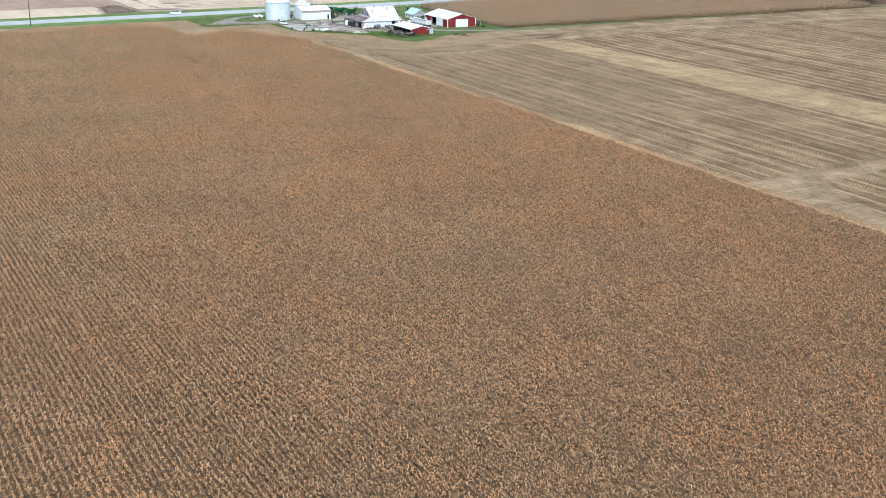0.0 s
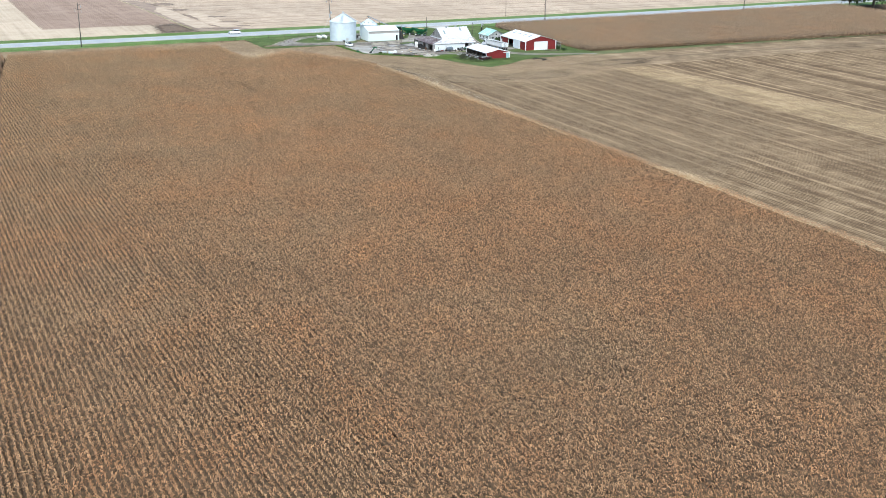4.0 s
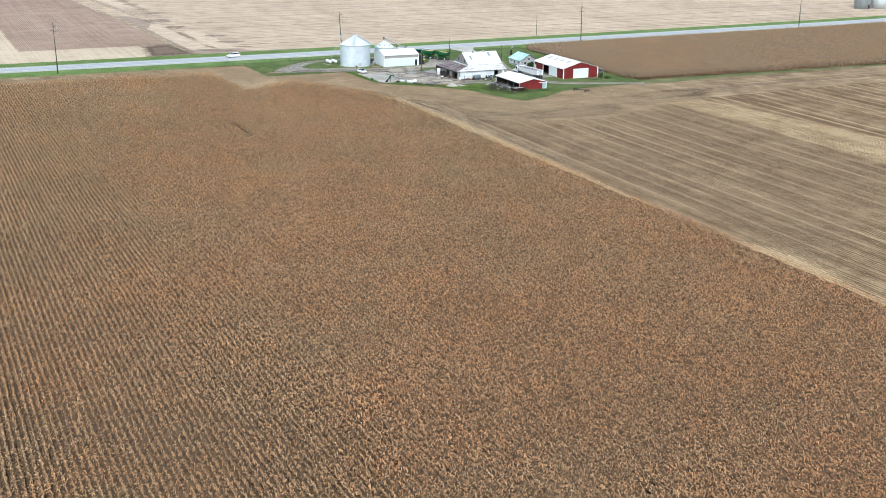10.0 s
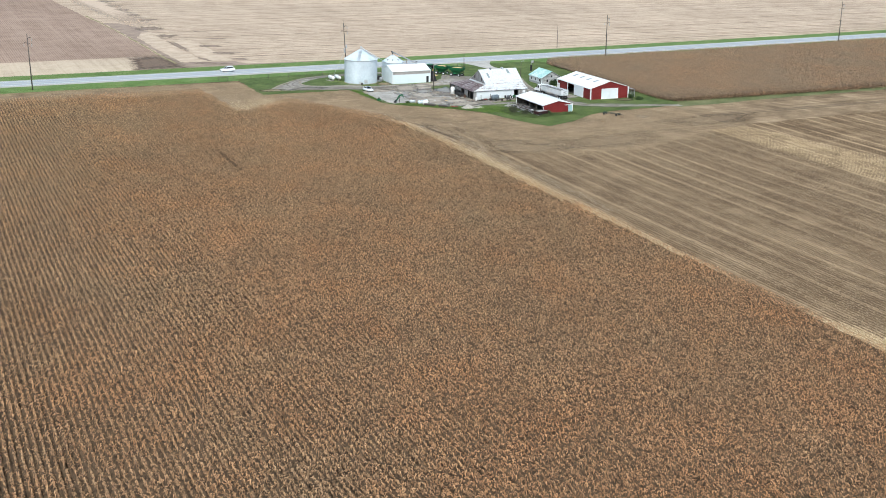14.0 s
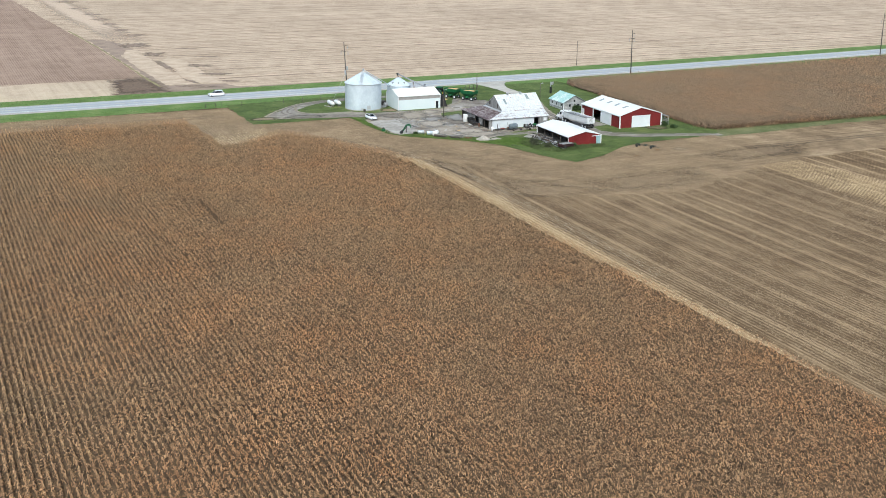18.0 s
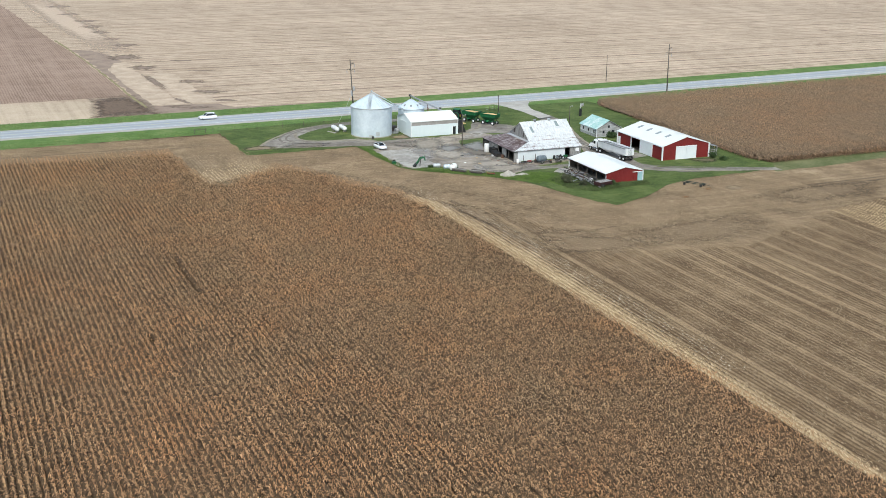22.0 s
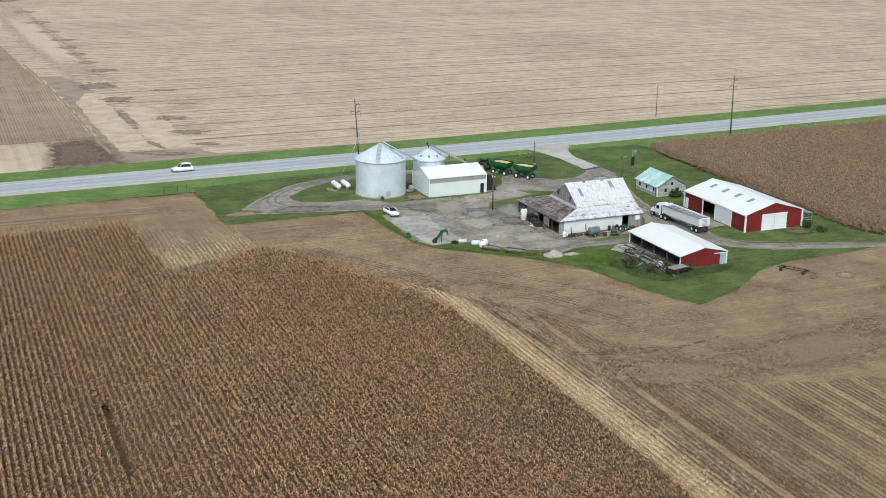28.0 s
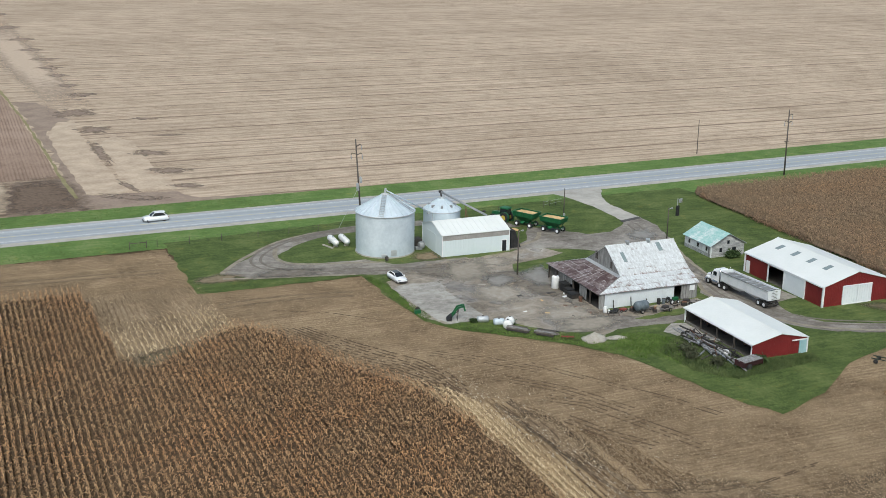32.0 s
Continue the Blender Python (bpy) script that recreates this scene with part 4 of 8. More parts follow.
for n, ring in enumerate(([(-7.5, -81.5), (0.5, -85.0), (3.0, -90.0), (-4.2, -94.0), (-12, -91.0), (-12, -85.0)],
                          [(-17, -58), (-12.5, -60), (-11, -72), (-13, -80), (-16, -78), (-17, -66)],
                          [(-14, -86), (-4, -87), (6, -92), (10, -99), (-2, -101), (-14, -97)], [(2, -90), (18, -86), (36, -86), (38, -94), (20, -102), (6, -100)], [(40, -76), (62, -72), (80, -74), (70, -84), (48, -86)])):
    soft_region("damp_patch", ring, 0.058 + 0.0006 * n, SOFT_DAMP, "darker damp soil showing through the stubble", "soil patch")
for ring in ([(28.9, -72.6), (30.2, -71.3), (31.6, -71.7), (31.2, -73.0), (29.6, -73.2)], [(37.2, -68.6), (38.6, -67.0), (40.0, -67.4), (39.4, -68.9), (38.0, -69.3)]):
    soft_region("russet_patch", ring, 0.085, SOFT_RUSSET, "small heap of rust-brown corn husks", "husk patch")
soft_region("pale_straw_patch", [(41.6, -70.4), (43.0, -67.6), (46.0, -67.6), (46.4, -69.8), (44.2, -71.4)], 0.086, SOFT_HUSK, "pale straw scattered on the headland", "husk patch")
soft_region("matted_patch", [(-57.5, -27.5), (-50, -25.5), (-40.5, -21.5), (-39.5, -26.0), (-46, -31.0), (-55, -37.0), (-58.0, -33.0)], 0.076, SOFT_OLIVE, "dull olive matted weeds below the flattened corn", "weeds")


# ---- standing corn ----
def leafy(points, height, seed, leaves, length, width, across=0.7, low=2):
    """Dry corn plants: each leaf rises, bends over and droops; the lower ones hang between the rows."""
    rng = np.random.default_rng(seed)
    n, k = len(points), leaves
    az = rng.uniform(0, 2 * np.pi, (n, 1)) + np.arange(k)[None] * 2.45 + rng.uniform(-0.5, 0.5, (n, k))
    base = height[:, None] * rng.uniform(0.66, 0.95, (n, k))
    base[:, :low] = height[:, None] * rng.uniform(0.2, 0.5, (n, low))
    ln = length * rng.uniform(0.65, 1.25, (n, k))
    wd = width * rng.uniform(0.7, 1.3, (n, k))
    out1, up1 = ln * rng.uniform(0.30, 0.50, (n, k)), ln * rng.uniform(0.05, 0.40, (n, k))
    out2, up2 = ln * rng.uniform(0.65, 0.95, (n, k)), -ln * rng.uniform(-0.15, 0.45, (n, k))
    dx, dy = np.cos(az) * across, np.sin(az)
    dx[:, :low] *= 1.9
    ln[:, :low] *= 1.15
    wd[:, :low] *= 1.35
    px, py = points[:, 0, None], points[:, 1, None]
    v = np.empty((n, k, 4, 3), np.float32)
    v[..., 0, 0], v[..., 0, 1], v[..., 0, 2] = px + dx * 0.02, py + dy * 0.02, base
    for c, s in ((1, 0.5), (2, -0.5)):
        v[..., c, 0], v[..., c, 1], v[..., c, 2] = px + dx * out1 - dy * wd * s, py + dy * out1 + dx * wd * s, base + up1
    v[..., 3, 0], v[..., 3, 1], v[..., 3, 2] = px + dx * out2, py + dy * out2, base + up2
    q = np.arange(n * k, dtype=np.int32)[:, None] * 4
    tris = np.concatenate([q + np.array([0, 1, 2]), q + np.array([1, 3, 2])], 1).reshape(-1, 3)
    return v.reshape(-1, 3), tris


def field_top(x):
    """Where the standing corn ends towards the road."""
    return np.interp(x, [-400, -130, -58.6, -58.3, -57.0, -55.0, -40.6, -40.2, -35.5, -30.2, -24.2, -22.2, -21.0],
                     [3.0, 1.5, -1.0, -10.0, -30.5, -34.5, -23.0, -22.8, -28.2, -41.5, -53.0, -64.0, -80.0])


def corn_points(x0, x1, y0, y1, gap, row, seed):
    rng = np.random.default_rng(seed)
    xs = np.arange(x1, x0, -row)
    ys = np.arange(y0, y1, gap)
    px, py = np.meshgrid(xs, ys)
    px = px + rng.normal(0, 0.03, px.shape)
    py = py + rng.uniform(-0.5, 0.5, py.shape) * gap
    return np.stack([px.ravel(), py.ravel()], 1)


ROW = 0.762
pts = corn_points(-196, -20.27, -402, 4, 0.32, ROW, 3)
left_side = -188 + (pts[:, 1] + 402) * 0.145
keep = (pts[:, 0] < np.interp(pts[:, 1], [-185, -110], [-20.2, -21.7])) & (pts[:, 1] < field_top(pts[:, 0])) & (pts[:, 0] > left_side) & (pts[:, 1] > -402 - (pts[:, 0] + 100) * -0.25)
gap_track = (np.abs(pts[:, 0] + 73.6) < 0.5) & (pts[:, 1] > -100) & (pts[:, 1] < -80) | (np.hypot(pts[:, 0] + 83.6, (pts[:, 1] + 115.0) * 0.5) < 0.7)
rng = np.random.default_rng(8)
missing = rng.uniform(0, 1, len(pts)) < 0.04
pts = pts[keep & ~gap_track & ~missing]
hgt = 2.25 + 0.12 * np.sin(pts[:, 0] * 0.11 + 1.3 * np.sin(pts[:, 1] * 0.05)) + 0.10 * np.sin(pts[:, 1] * 0.17 + pts[:, 0] * 0.07) + rng.normal(0, 0.07, len(pts))
v, tris = leafy(pts, hgt, 11, 5, 0.63, 0.158, 0.52, 2)
tagged(new("corn_crop", fast_mesh("corn_crop", v, tris, CORN)), "dry reddish-brown standing corn in straight rows", "corn", "", "stuff")

# the lower leaves of each row, and outer rows of the same field
def corn_ridge(x0, x1, y0, y1, left_out, seed, step=4.0, crest=2.15, foot=0.7, wide=0.30):
    """Whole rows as jagged crests of leaves grown into one another."""
    rng = np.random.default_rng(seed)
    xs, ys = np.arange(x1, x0, -ROW), np.arange(y0, y1, step)
    px, py = np.meshgrid(xs, ys)
    n, m = px.shape
    v = np.empty((n, m, 3, 3), np.float32)
    for c, dx in enumerate((-wide, 0.0, wide)):
        v[..., c, 0] = px + dx + rng.normal(0, 0.05, px.shape)
        v[..., c, 1] = py + rng.uniform(-0.25, 0.25, px.shape) * step
        v[..., c, 2] = crest + rng.normal(0, 0.12, px.shape) if c == 1 else foot + rng.normal(0, 0.15, px.shape)
    a = (np.arange(n - 1)[:, None] * m + np.arange(m)[None]).astype(np.int32) * 3
    a = a[~left_out(px[:-1], py[:-1])].reshape(-1, 1)
    b = a + m * 3
    t = [np.concatenate([p, q, r], 1) for p, q, r in ((a, a + 1, b + 1), (a, b + 1, b), (a + 1, a + 2, b + 2), (a + 1, b + 2, b + 1))]
    return v.reshape(-1, 3), np.concatenate(t)


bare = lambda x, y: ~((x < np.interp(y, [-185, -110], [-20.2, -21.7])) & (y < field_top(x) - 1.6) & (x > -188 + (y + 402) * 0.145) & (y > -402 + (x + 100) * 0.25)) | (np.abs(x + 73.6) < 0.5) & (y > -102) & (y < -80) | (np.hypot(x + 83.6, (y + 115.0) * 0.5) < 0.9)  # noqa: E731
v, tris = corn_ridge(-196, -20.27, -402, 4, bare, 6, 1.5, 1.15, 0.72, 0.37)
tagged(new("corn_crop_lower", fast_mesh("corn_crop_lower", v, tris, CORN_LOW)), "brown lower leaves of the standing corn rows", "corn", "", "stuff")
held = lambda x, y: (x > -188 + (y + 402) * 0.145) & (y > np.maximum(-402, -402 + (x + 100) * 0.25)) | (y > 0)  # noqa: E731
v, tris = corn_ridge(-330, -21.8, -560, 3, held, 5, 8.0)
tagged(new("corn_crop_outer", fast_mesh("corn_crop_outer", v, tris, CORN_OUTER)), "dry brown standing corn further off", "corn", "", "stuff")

# the corn field by the road
near, off = corn_points(64, 125, -53.5, 45, 0.36, ROW, 9), corn_points(125, 262, -53.5, 45, 0.85, ROW, 19)
for n, (pts, long, wide) in enumerate(((near, 0.64, 0.165), (off, 0.78, 0.26))):
    edge_x = np.interp(pts[:, 1], [-54, -48, 20, 24], [66, 63.6, 65.2, 66.5])
    pts = pts[(pts[:, 0] > edge_x) & (pts[:, 1] < road_y(pts[:, 0]) - 11.2)]
    rim = np.minimum(pts[:, 0] - np.interp(pts[:, 1], [-54, -48, 20, 24], [66, 63.6, 65.2, 66.5]), pts[:, 1] + 53.6)
    hgt = (2.3 + np.random.default_rng(4).normal(0, 0.12, len(pts))) * np.where(rim < 1.2, np.random.default_rng(5).uniform(0.72, 1.0, len(pts)), 1.0)
    hem = np.repeat(pts[rim < 1.4], 3, axis=0)
    hem = hem + np.random.default_rng(6).uniform(-0.3, 0.3, hem.shape)
    pts, hgt = np.concatenate([pts, hem]), np.concatenate([hgt, np.random.default_rng(7).uniform(0.35, 1.7, len(hem))])
    v, tris = leafy(pts, hgt, 13, 4, long, wide * 1.15, 0.6, 1)
    tagged(new("corn_crop_east", fast_mesh("corn_crop_east", v, tris, CORN_EAST)), "dry greyish-brown standing corn beside the road", "corn", "", "stuff")

def east_bare(x, y):
    return (x < np.interp(y, [-54, -48, 20, 24], [66.3, 63.9, 65.5, 66.8])) | (y > road_y(x) - 12.4)


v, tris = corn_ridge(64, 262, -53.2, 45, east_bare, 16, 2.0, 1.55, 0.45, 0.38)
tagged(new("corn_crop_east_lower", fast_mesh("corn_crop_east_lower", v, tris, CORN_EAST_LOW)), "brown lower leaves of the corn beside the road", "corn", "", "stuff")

# ---- grain bins ----
def bin_ring(r, z0, z1, n=48):
    """One corrugated course of a bin's wall."""
    prof, waves = [], 4
    for k in range(waves * 2 + 1):
        prof.append((r + (0.008 if k % 2 else -0.006), z0 + (z1 - z0) * k / (waves * 2)))
    m = Mesh()
    return m.loft([[(q * math.cos(2 * math.pi * k / n), q * math.sin(2 * math.pi * k / n), h) for k in range(n)] for q, h in prof], False, True)


def roof_panel(r, z0, z1, hole, a0, a1):
    """One radial roof sheet with a standing rib on its edge."""
    m = Mesh()
    p = lambda q, a, h: (q * math.cos(a), q * math.sin(a), h)  # noqa: E731
    m.slab([p(r, a0, z0), p(r, a1, z0), p(hole, a1, z1), p(hole, a0, z1)], 0.03)
    m.beam(p(r, a0, z0 + 0.04), p(hole, a0, z1 + 0.04), 0.07, 0.09)
    return m


def grain_bin(m, r, eave, peak, courses, panels, label, big):
    t = thing("grain_bin", m, label, "grain bin", "grain bins")
    base = Mesh().lathe([(r + 0.10, -0.05), (r + 0.10, 0.16), (r, 0.18)], 40)
    part("foundation", base, CONCRETE, t, "pale concrete footing ring")
    for k in range(courses):
        part("wall_course", bin_ring(r, 0.2 + (eave - 0.2) * k / courses, 0.2 + (eave - 0.2) * (k + 1) / courses), GALV, t)
    for k in range(panels):
        a0, a1 = 2 * math.pi * k / panels, 2 * math.pi * (k + 1) / panels
        part("roof_panel", roof_panel(r + 0.14, eave - 0.03, peak, 0.55, a0, a1), GALV, t)
    part("eave_ring", Mesh().lathe([(r + 0.12, eave - 0.12), (r + 0.20, eave - 0.02), (r + 0.1, eave + 0.02)], 48), GALV_DULL, t)
    cap = Mesh().lathe([(0.62, peak - 0.12), (0.62, peak + 0.12), (0.1, peak + 0.34)], 20)
    part("roof_cap", cap, GALV_DULL, t)
    if big:
        part("fill_spout", Mesh().tube((0, 0, peak + 0.2), (0, 0, peak + 0.75), 0.19, 0.19, 12).tube((0, 0, peak + 0.75), (0.12, -0.02, peak + 1.05), 0.26, 0.14, 12), GALV_DULL, t)
        for a, lab in ((-2.05, "roof ladder"), (-0.62, "roof ladder")):
            lad = Mesh()
            for side in (-0.38, 0.38):
                c, s = math.cos(a), math.sin(a)
                q = lambda rr, z: (rr * c - side * s, rr * s + side * c, z)  # noqa: E731, B023
                lad.beam(q(r, eave + 0.12), q(0.7, peak + 0.1), 0.07)
            for k in range(14):
                f = (k + 0.5) / 14
                rr, z = r + (0.7 - r) * f, eave + 0.12 + (peak - eave) * f
                c, s = math.cos(a), math.sin(a)
                lad.beam((rr * c + 0.38 * s, rr * s - 0.38 * c, z), (rr * c - 0.38 * s, rr * s + 0.38 * c, z), 0.14, 0.05)
            part("roof_ladder", lad, GALV_DULL, t, "grey steel roof ladder")
        for a, w, h, z in ((-1.62, 0.5, 0.62, 0.45), (-1.95, 0.42, 0.3, 0.3)):
            c, s = math.cos(a), math.sin(a)
            door = Mesh().box(-w, w, -0.06, 0.06, z, z + h * 1.6, 0.04)
            part("hatch", door, GALV_DULL, t, "wall access hatch", Matrix.Translation((c * (r + 0.03), s * (r + 0.03), 0)) @ Matrix.Rotation(a + math.pi / 2, 4, "Z"))
        part("unload_auger", Mesh().tube((-1.2, -r + 0.6, 0.5), (-1.9, -r - 1.0, 0.35), 0.13, 0.13, 10).box(-2.1, -1.6, -r - 1.25, -r - 0.75, 0.14, 0.75, 0.05), DARK, t, "dark unloading auger with motor")
        part("fan", Mesh().lathe([(0.55, 0), (0.62, 0.2), (0.62, 0.9), (0.45, 1.0)], 18, (r + 0.55, -1.6, 0.8), "x").box(r - 0.1, r + 1.0, -2.2, -1.0, 0.14, 0.5), DULL_STEEL, t, "drying fan on a steel transition")
        part("fan_duct", Mesh().box(r - 0.05, r + 1.5, -0.9, 0.7, 0.14, 1.7, 0.08), DARK, t, "dark heater housing")
    else:
        for k in range(8):
            a = 2 * math.pi * (k + 0.5) / 8
            c, s = math.cos(a), math.sin(a)
            rr = r * 0.66
            z = eave + (peak - eave) * (1 - rr / r)
            vent = Mesh().box(-0.32, 0.32, -0.2, 0.2, -0.1, 0.36, 0.05)
            part("roof_vent", vent, DULL_STEEL, t, "small roof vent hood", Matrix.Translation((c * rr, s * rr, z)) @ Matrix.Rotation(a, 4, "Z"))
        part("wall_ladder", Mesh().beam((-2.3, -2.42, 0.1), (-2.3, -2.42, eave), 0.06).beam((-2.6, -2.1, 0.1), (-2.6, -2.1, eave), 0.06), GALV_DULL, t)
    return t


grain_bin(pose(-7.6, 7.2, 0.1), 5.0, 7.1, 9.85, 9, 30, "large galvanised steel grain bin with conical ribbed roof", True)
grain_bin(pose(5.2, 13.0, 0.1), 3.3, 4.85, 6.75, 6, 20, "small galvanised grain bin with roof vents", False)

pipe = thing("grain_auger", pose(0, 0, 0), "long grey grain auger resting on the small bin and shed", "auger")
part("tube", Mesh().tube((5.0, 13.2, 8.0), (10.9, 6.2, 4.9), 0.19, 0.19, 12), DULL_STEEL, pipe)
part("spout", Mesh().tube((5.0, 13.2, 8.05), (5.15, 13.0, 6.75), 0.16, 0.13, 10).box(4.75, 5.35, 13.0, 13.6, 7.8, 8.2, 0.05), DARK, pipe, "dark drop spout")
part("motor", Mesh().lathe([(0.16, 0), (0.16, 0.5)], 12, (10.4, 6.9, 5.5), "x"), DARK, pipe)
part("prop", Mesh().beam((8.6, 9.6, 0.1), (8.2, 9.6, 6.1), 0.09).beam((9.4, 9.6, 0.1), (8.3, 9.5, 6.1), 0.09), RUST, pipe, "rusted steel prop")
drop = thing("transfer_pipe", pose(0, 0, 0), "thin galvanised pipe between the two bins", "pipe")
part("tube", Mesh().tube((-7.4, 7.2, 10.6), (1.7, 10.6, 5.3), 0.09, 0.09, 10), GALV, drop)
part("bracket", Mesh().box(1.5, 2.0, 10.4, 10.9, 4.9, 5.4, 0.04), GALV_DULL, drop)


# ---- gabled buildings ----
def gable(w, y0, y1, eave, ridge, wall, t):
    """Four thick walls of a building with its ridge along y, w wide from x 0; returns nothing."""
    s = 0.14
    for nm, a, b in (("gable_wall", y0, y0 + s), ("gable_wall", y1 - s, y1)):
        part(nm, Mesh().prism([(0, 0), (w, 0), (w, eave), (w / 2, ridge), (0, eave)], a, b), wall, t)


def roof_pair(t, w, y0, y1, eave, ridge, over, material, thick=0.09):
    """Two roof planes with overhang, ridge along y."""
    dz = (ridge - eave) / (w / 2) * over
    top = 0.06
    part("roof_plane", Mesh().slab([(-over, y0 - over, eave - dz + top), (w / 2, y0 - over, ridge + top), (w / 2, y1 + over, ridge + top), (-over, y1 + over, eave - dz + top)], thick), material, t)
    part("roof_plane", Mesh().slab([(w / 2, y0 - over, ridge + top), (w + over, y0 - over, eave - dz + top), (w + over, y1 + over, eave - dz + top), (w / 2, y1 + over, ridge + top)], thick), material, t)
    part("ridge_cap", Mesh().prism([(w / 2 - 0.22, ridge + top - 0.02), (w / 2, ridge + top + 0.07), (w / 2 + 0.22, ridge + top - 0.02)], y0 - over, y1 + over), material, t)


def rib_profile(x0, x1, pitch):
    """Stations across a ribbed sheet: place and whether it stands proud."""
    n = max(1, int((x1 - x0) / pitch))
    out = [(x0, 0)]
    for k in range(1, n):
        x = x0 + (x1 - x0) * k / n
        out += [(x - 0.04, 0), (x - 0.02, 1), (x + 0.02, 1), (x + 0.04, 0)]
    return out + [(x1, 0)]


def ribbed(x0, x1, y, z0, z1, pitch=0.3, face=-1, top=None):
    """A wall sheet with folded ribs, facing along y; top gives the height at a place."""
    prof = rib_profile(x0, x1, pitch)
    top = top or (lambda x: z1)
    v, n = [], len(prof)
    for x, r in prof:
        f, b = y + face * 0.018 * r, y - face * 0.09
        v += [(x, f, z0), (x, f, top(x)), (x, b, z0), (x, b, top(x))]
    faces = []
    for k in range(n - 1):
        p, q = 4 * k, 4 * k + 4
        faces += [(p, q, q + 1, p + 1), (p + 2, p + 3, q + 3, q + 2), (p + 1, q + 1, q + 3, p + 3), (p, p + 2, q + 2, q)]
    e = 4 * (n - 1)
    return Mesh().add(v, faces + [(0, 1, 3, 2), (e, e + 2, e + 3, e + 1)])


def turned(mesh, deg, shift):
    """The mesh turned about z and moved."""
    r = Matrix.Translation(shift) @ Matrix.Rotation(radians(deg), 4, "Z")
    mesh.v = [tuple(r @ Vector(p)) for p in mesh.v]
    return mesh


def end_wall(w, y, eave, ridge, face, pitch=0.3):
    """A ribbed gable end, its foot from x 0 to w."""
    m = ribbed(0, w / 2, y, 0, eave, pitch, face, lambda x: eave + (ridge - eave) * x / (w / 2))
    k = len(m.v)
    h = ribbed(w / 2, w, y, 0, eave, pitch, face, lambda x: eave + (ridge - eave) * (w - x) / (w / 2))
    m.add(h.v, h.f)
    bm_ = {}
    order, keep = [], []
    for p in m.v:
        key = tuple(round(q, 4) for q in p)
        if key not in bm_:
            bm_[key] = len(keep)
            keep.append(p)
        order.append(bm_[key])
    m.v, m.f = keep, [tuple(order[i] for i in f) for f in m.f]
    return m


# cream machine shed, ridge along x: built along y and turned
shed = thing("machine_shed", pose(12.4, 0, 0.1, 0, 0, 90), "cream steel shed with white roof and grey light panel", "shed")
W, L, E, R = 9.1, 12.4, 3.75, 5.1
part("gable_wall", end_wall(W, 0, E, R, -1), CREAM, shed)
part("gable_wall", end_wall(W, L, E, R, 1), CREAM, shed)
part("side_wall", turned(ribbed(0, L, 0, 0, E - 0.95), -90, (0, L, 0)), CREAM, shed)
part("light_panel", turned(ribbed(0, L, 0, E - 0.95, E - 0.12), -90, (-0.012, L, 0)), CLEAR_STRIP, shed, "dusty grey translucent panel below the eave")
part("side_wall", turned(ribbed(0, L, 0, 0, E), 90, (W, 0, 0)), CREAM, shed)
roof_pair(shed, W, 0, L, E, R, 0.15, WHITE_ROOF)
for k in range(13):
    f = k / 12
    part("roof_rib", Mesh().beam((-0.1, f * L, E + 0.06), (W / 2, f * L, R + 0.09), 0.06, 0.05), WHITE_ROOF, shed)
part("sliding_door", Mesh().box(2.6, 6.4, L + 0.04, L + 0.12, 0.05, 3.2, 0.02).box(2.5, 6.5, L + 0.10, L + 0.18, 3.2, 3.34), CREAM, shed, "cream sliding door on the gable")
# Dark panel on the closed wall stands in for the doorway's shade.
opening = part("side_door", Mesh().box(-0.05, 0.02, 0.55, 1.35, 0.05, 2.0), GLASS, shed, "dark panel for the shade in an open doorway")
part("frame", Mesh().box(-0.08, 0.0, 0.47, 0.55, 0, 2.08).box(-0.08, 0.0, 1.35, 1.43, 0, 2.08).box(-0.08, 0.0, 0.47, 1.43, 2.0, 2.1), WHITE, opening)
for x, y in ((0, 0), (0, L), (W, 0), (W, L)):
    part("corner_trim", Mesh().box(x - 0.07, x + 0.07, y - 0.07, y + 0.07, 0, E - 0.02), WHITE, shed)

# red machine shed
red = thing("red_shed", pose(43.8, -43.1, 0.1), "red steel machine shed with white roof and doors", "shed")
W, L, E, R = 12.5, 19.3, 3.25, 5.05
part("gable_wall", end_wall(W, 0, E, R, -1), RED, red)
part("gable_wall", end_wall(W, L, E, R, 1), RED, red)
for a, b in ((0.0, 4.2), (13.2, L)):
    part("side_wall", turned(ribbed(0, b - a, 0, 0, E), -90, (0, b, 0)), RED, red)
part("header_wall", turned(ribbed(0, 9.0, 0, E - 0.42, E), -90, (0, 13.2, 0)), RED, red)
part("side_wall", turned(ribbed(0, L, 0, 0, E), 90, (W, 0, 0)), RED, red)
roof_pair(red, W, 0, L, E, R, 0.2, WHITE_ROOF)
for k in range(4):
    y0 = 4.0 + 3.9 * k
    zt = lambda x: E + (R - E) * x / (W / 2) + 0.075  # noqa: E731
    part("skylight", Mesh().slab([(3.5, y0, zt(3.5)), (5.0, y0, zt(5.0)), (5.0, y0 + 0.95, zt(5.0)), (3.5, y0 + 0.95, zt(3.5))], 0.03), SKYLIGHT, red, "grey fibreglass skylight")
door = part("sliding_door", turned(ribbed(0, 5.0, 0, 0.05, 2.95, 0.4), -90, (-0.12, 9.2, 0)), DOOR_WHITE, red, "white sliding door half across the opening")
part("track", Mesh().box(-0.2, 0.0, 4.0, 13.3, 2.95, 3.08), WHITE, red, "door track")
for y in (4.2, 9.2, 13.2):
    part("door_trim", Mesh().box(-0.16, 0.02, y - 0.09, y + 0.09, 0, 2.95), WHITE, red)
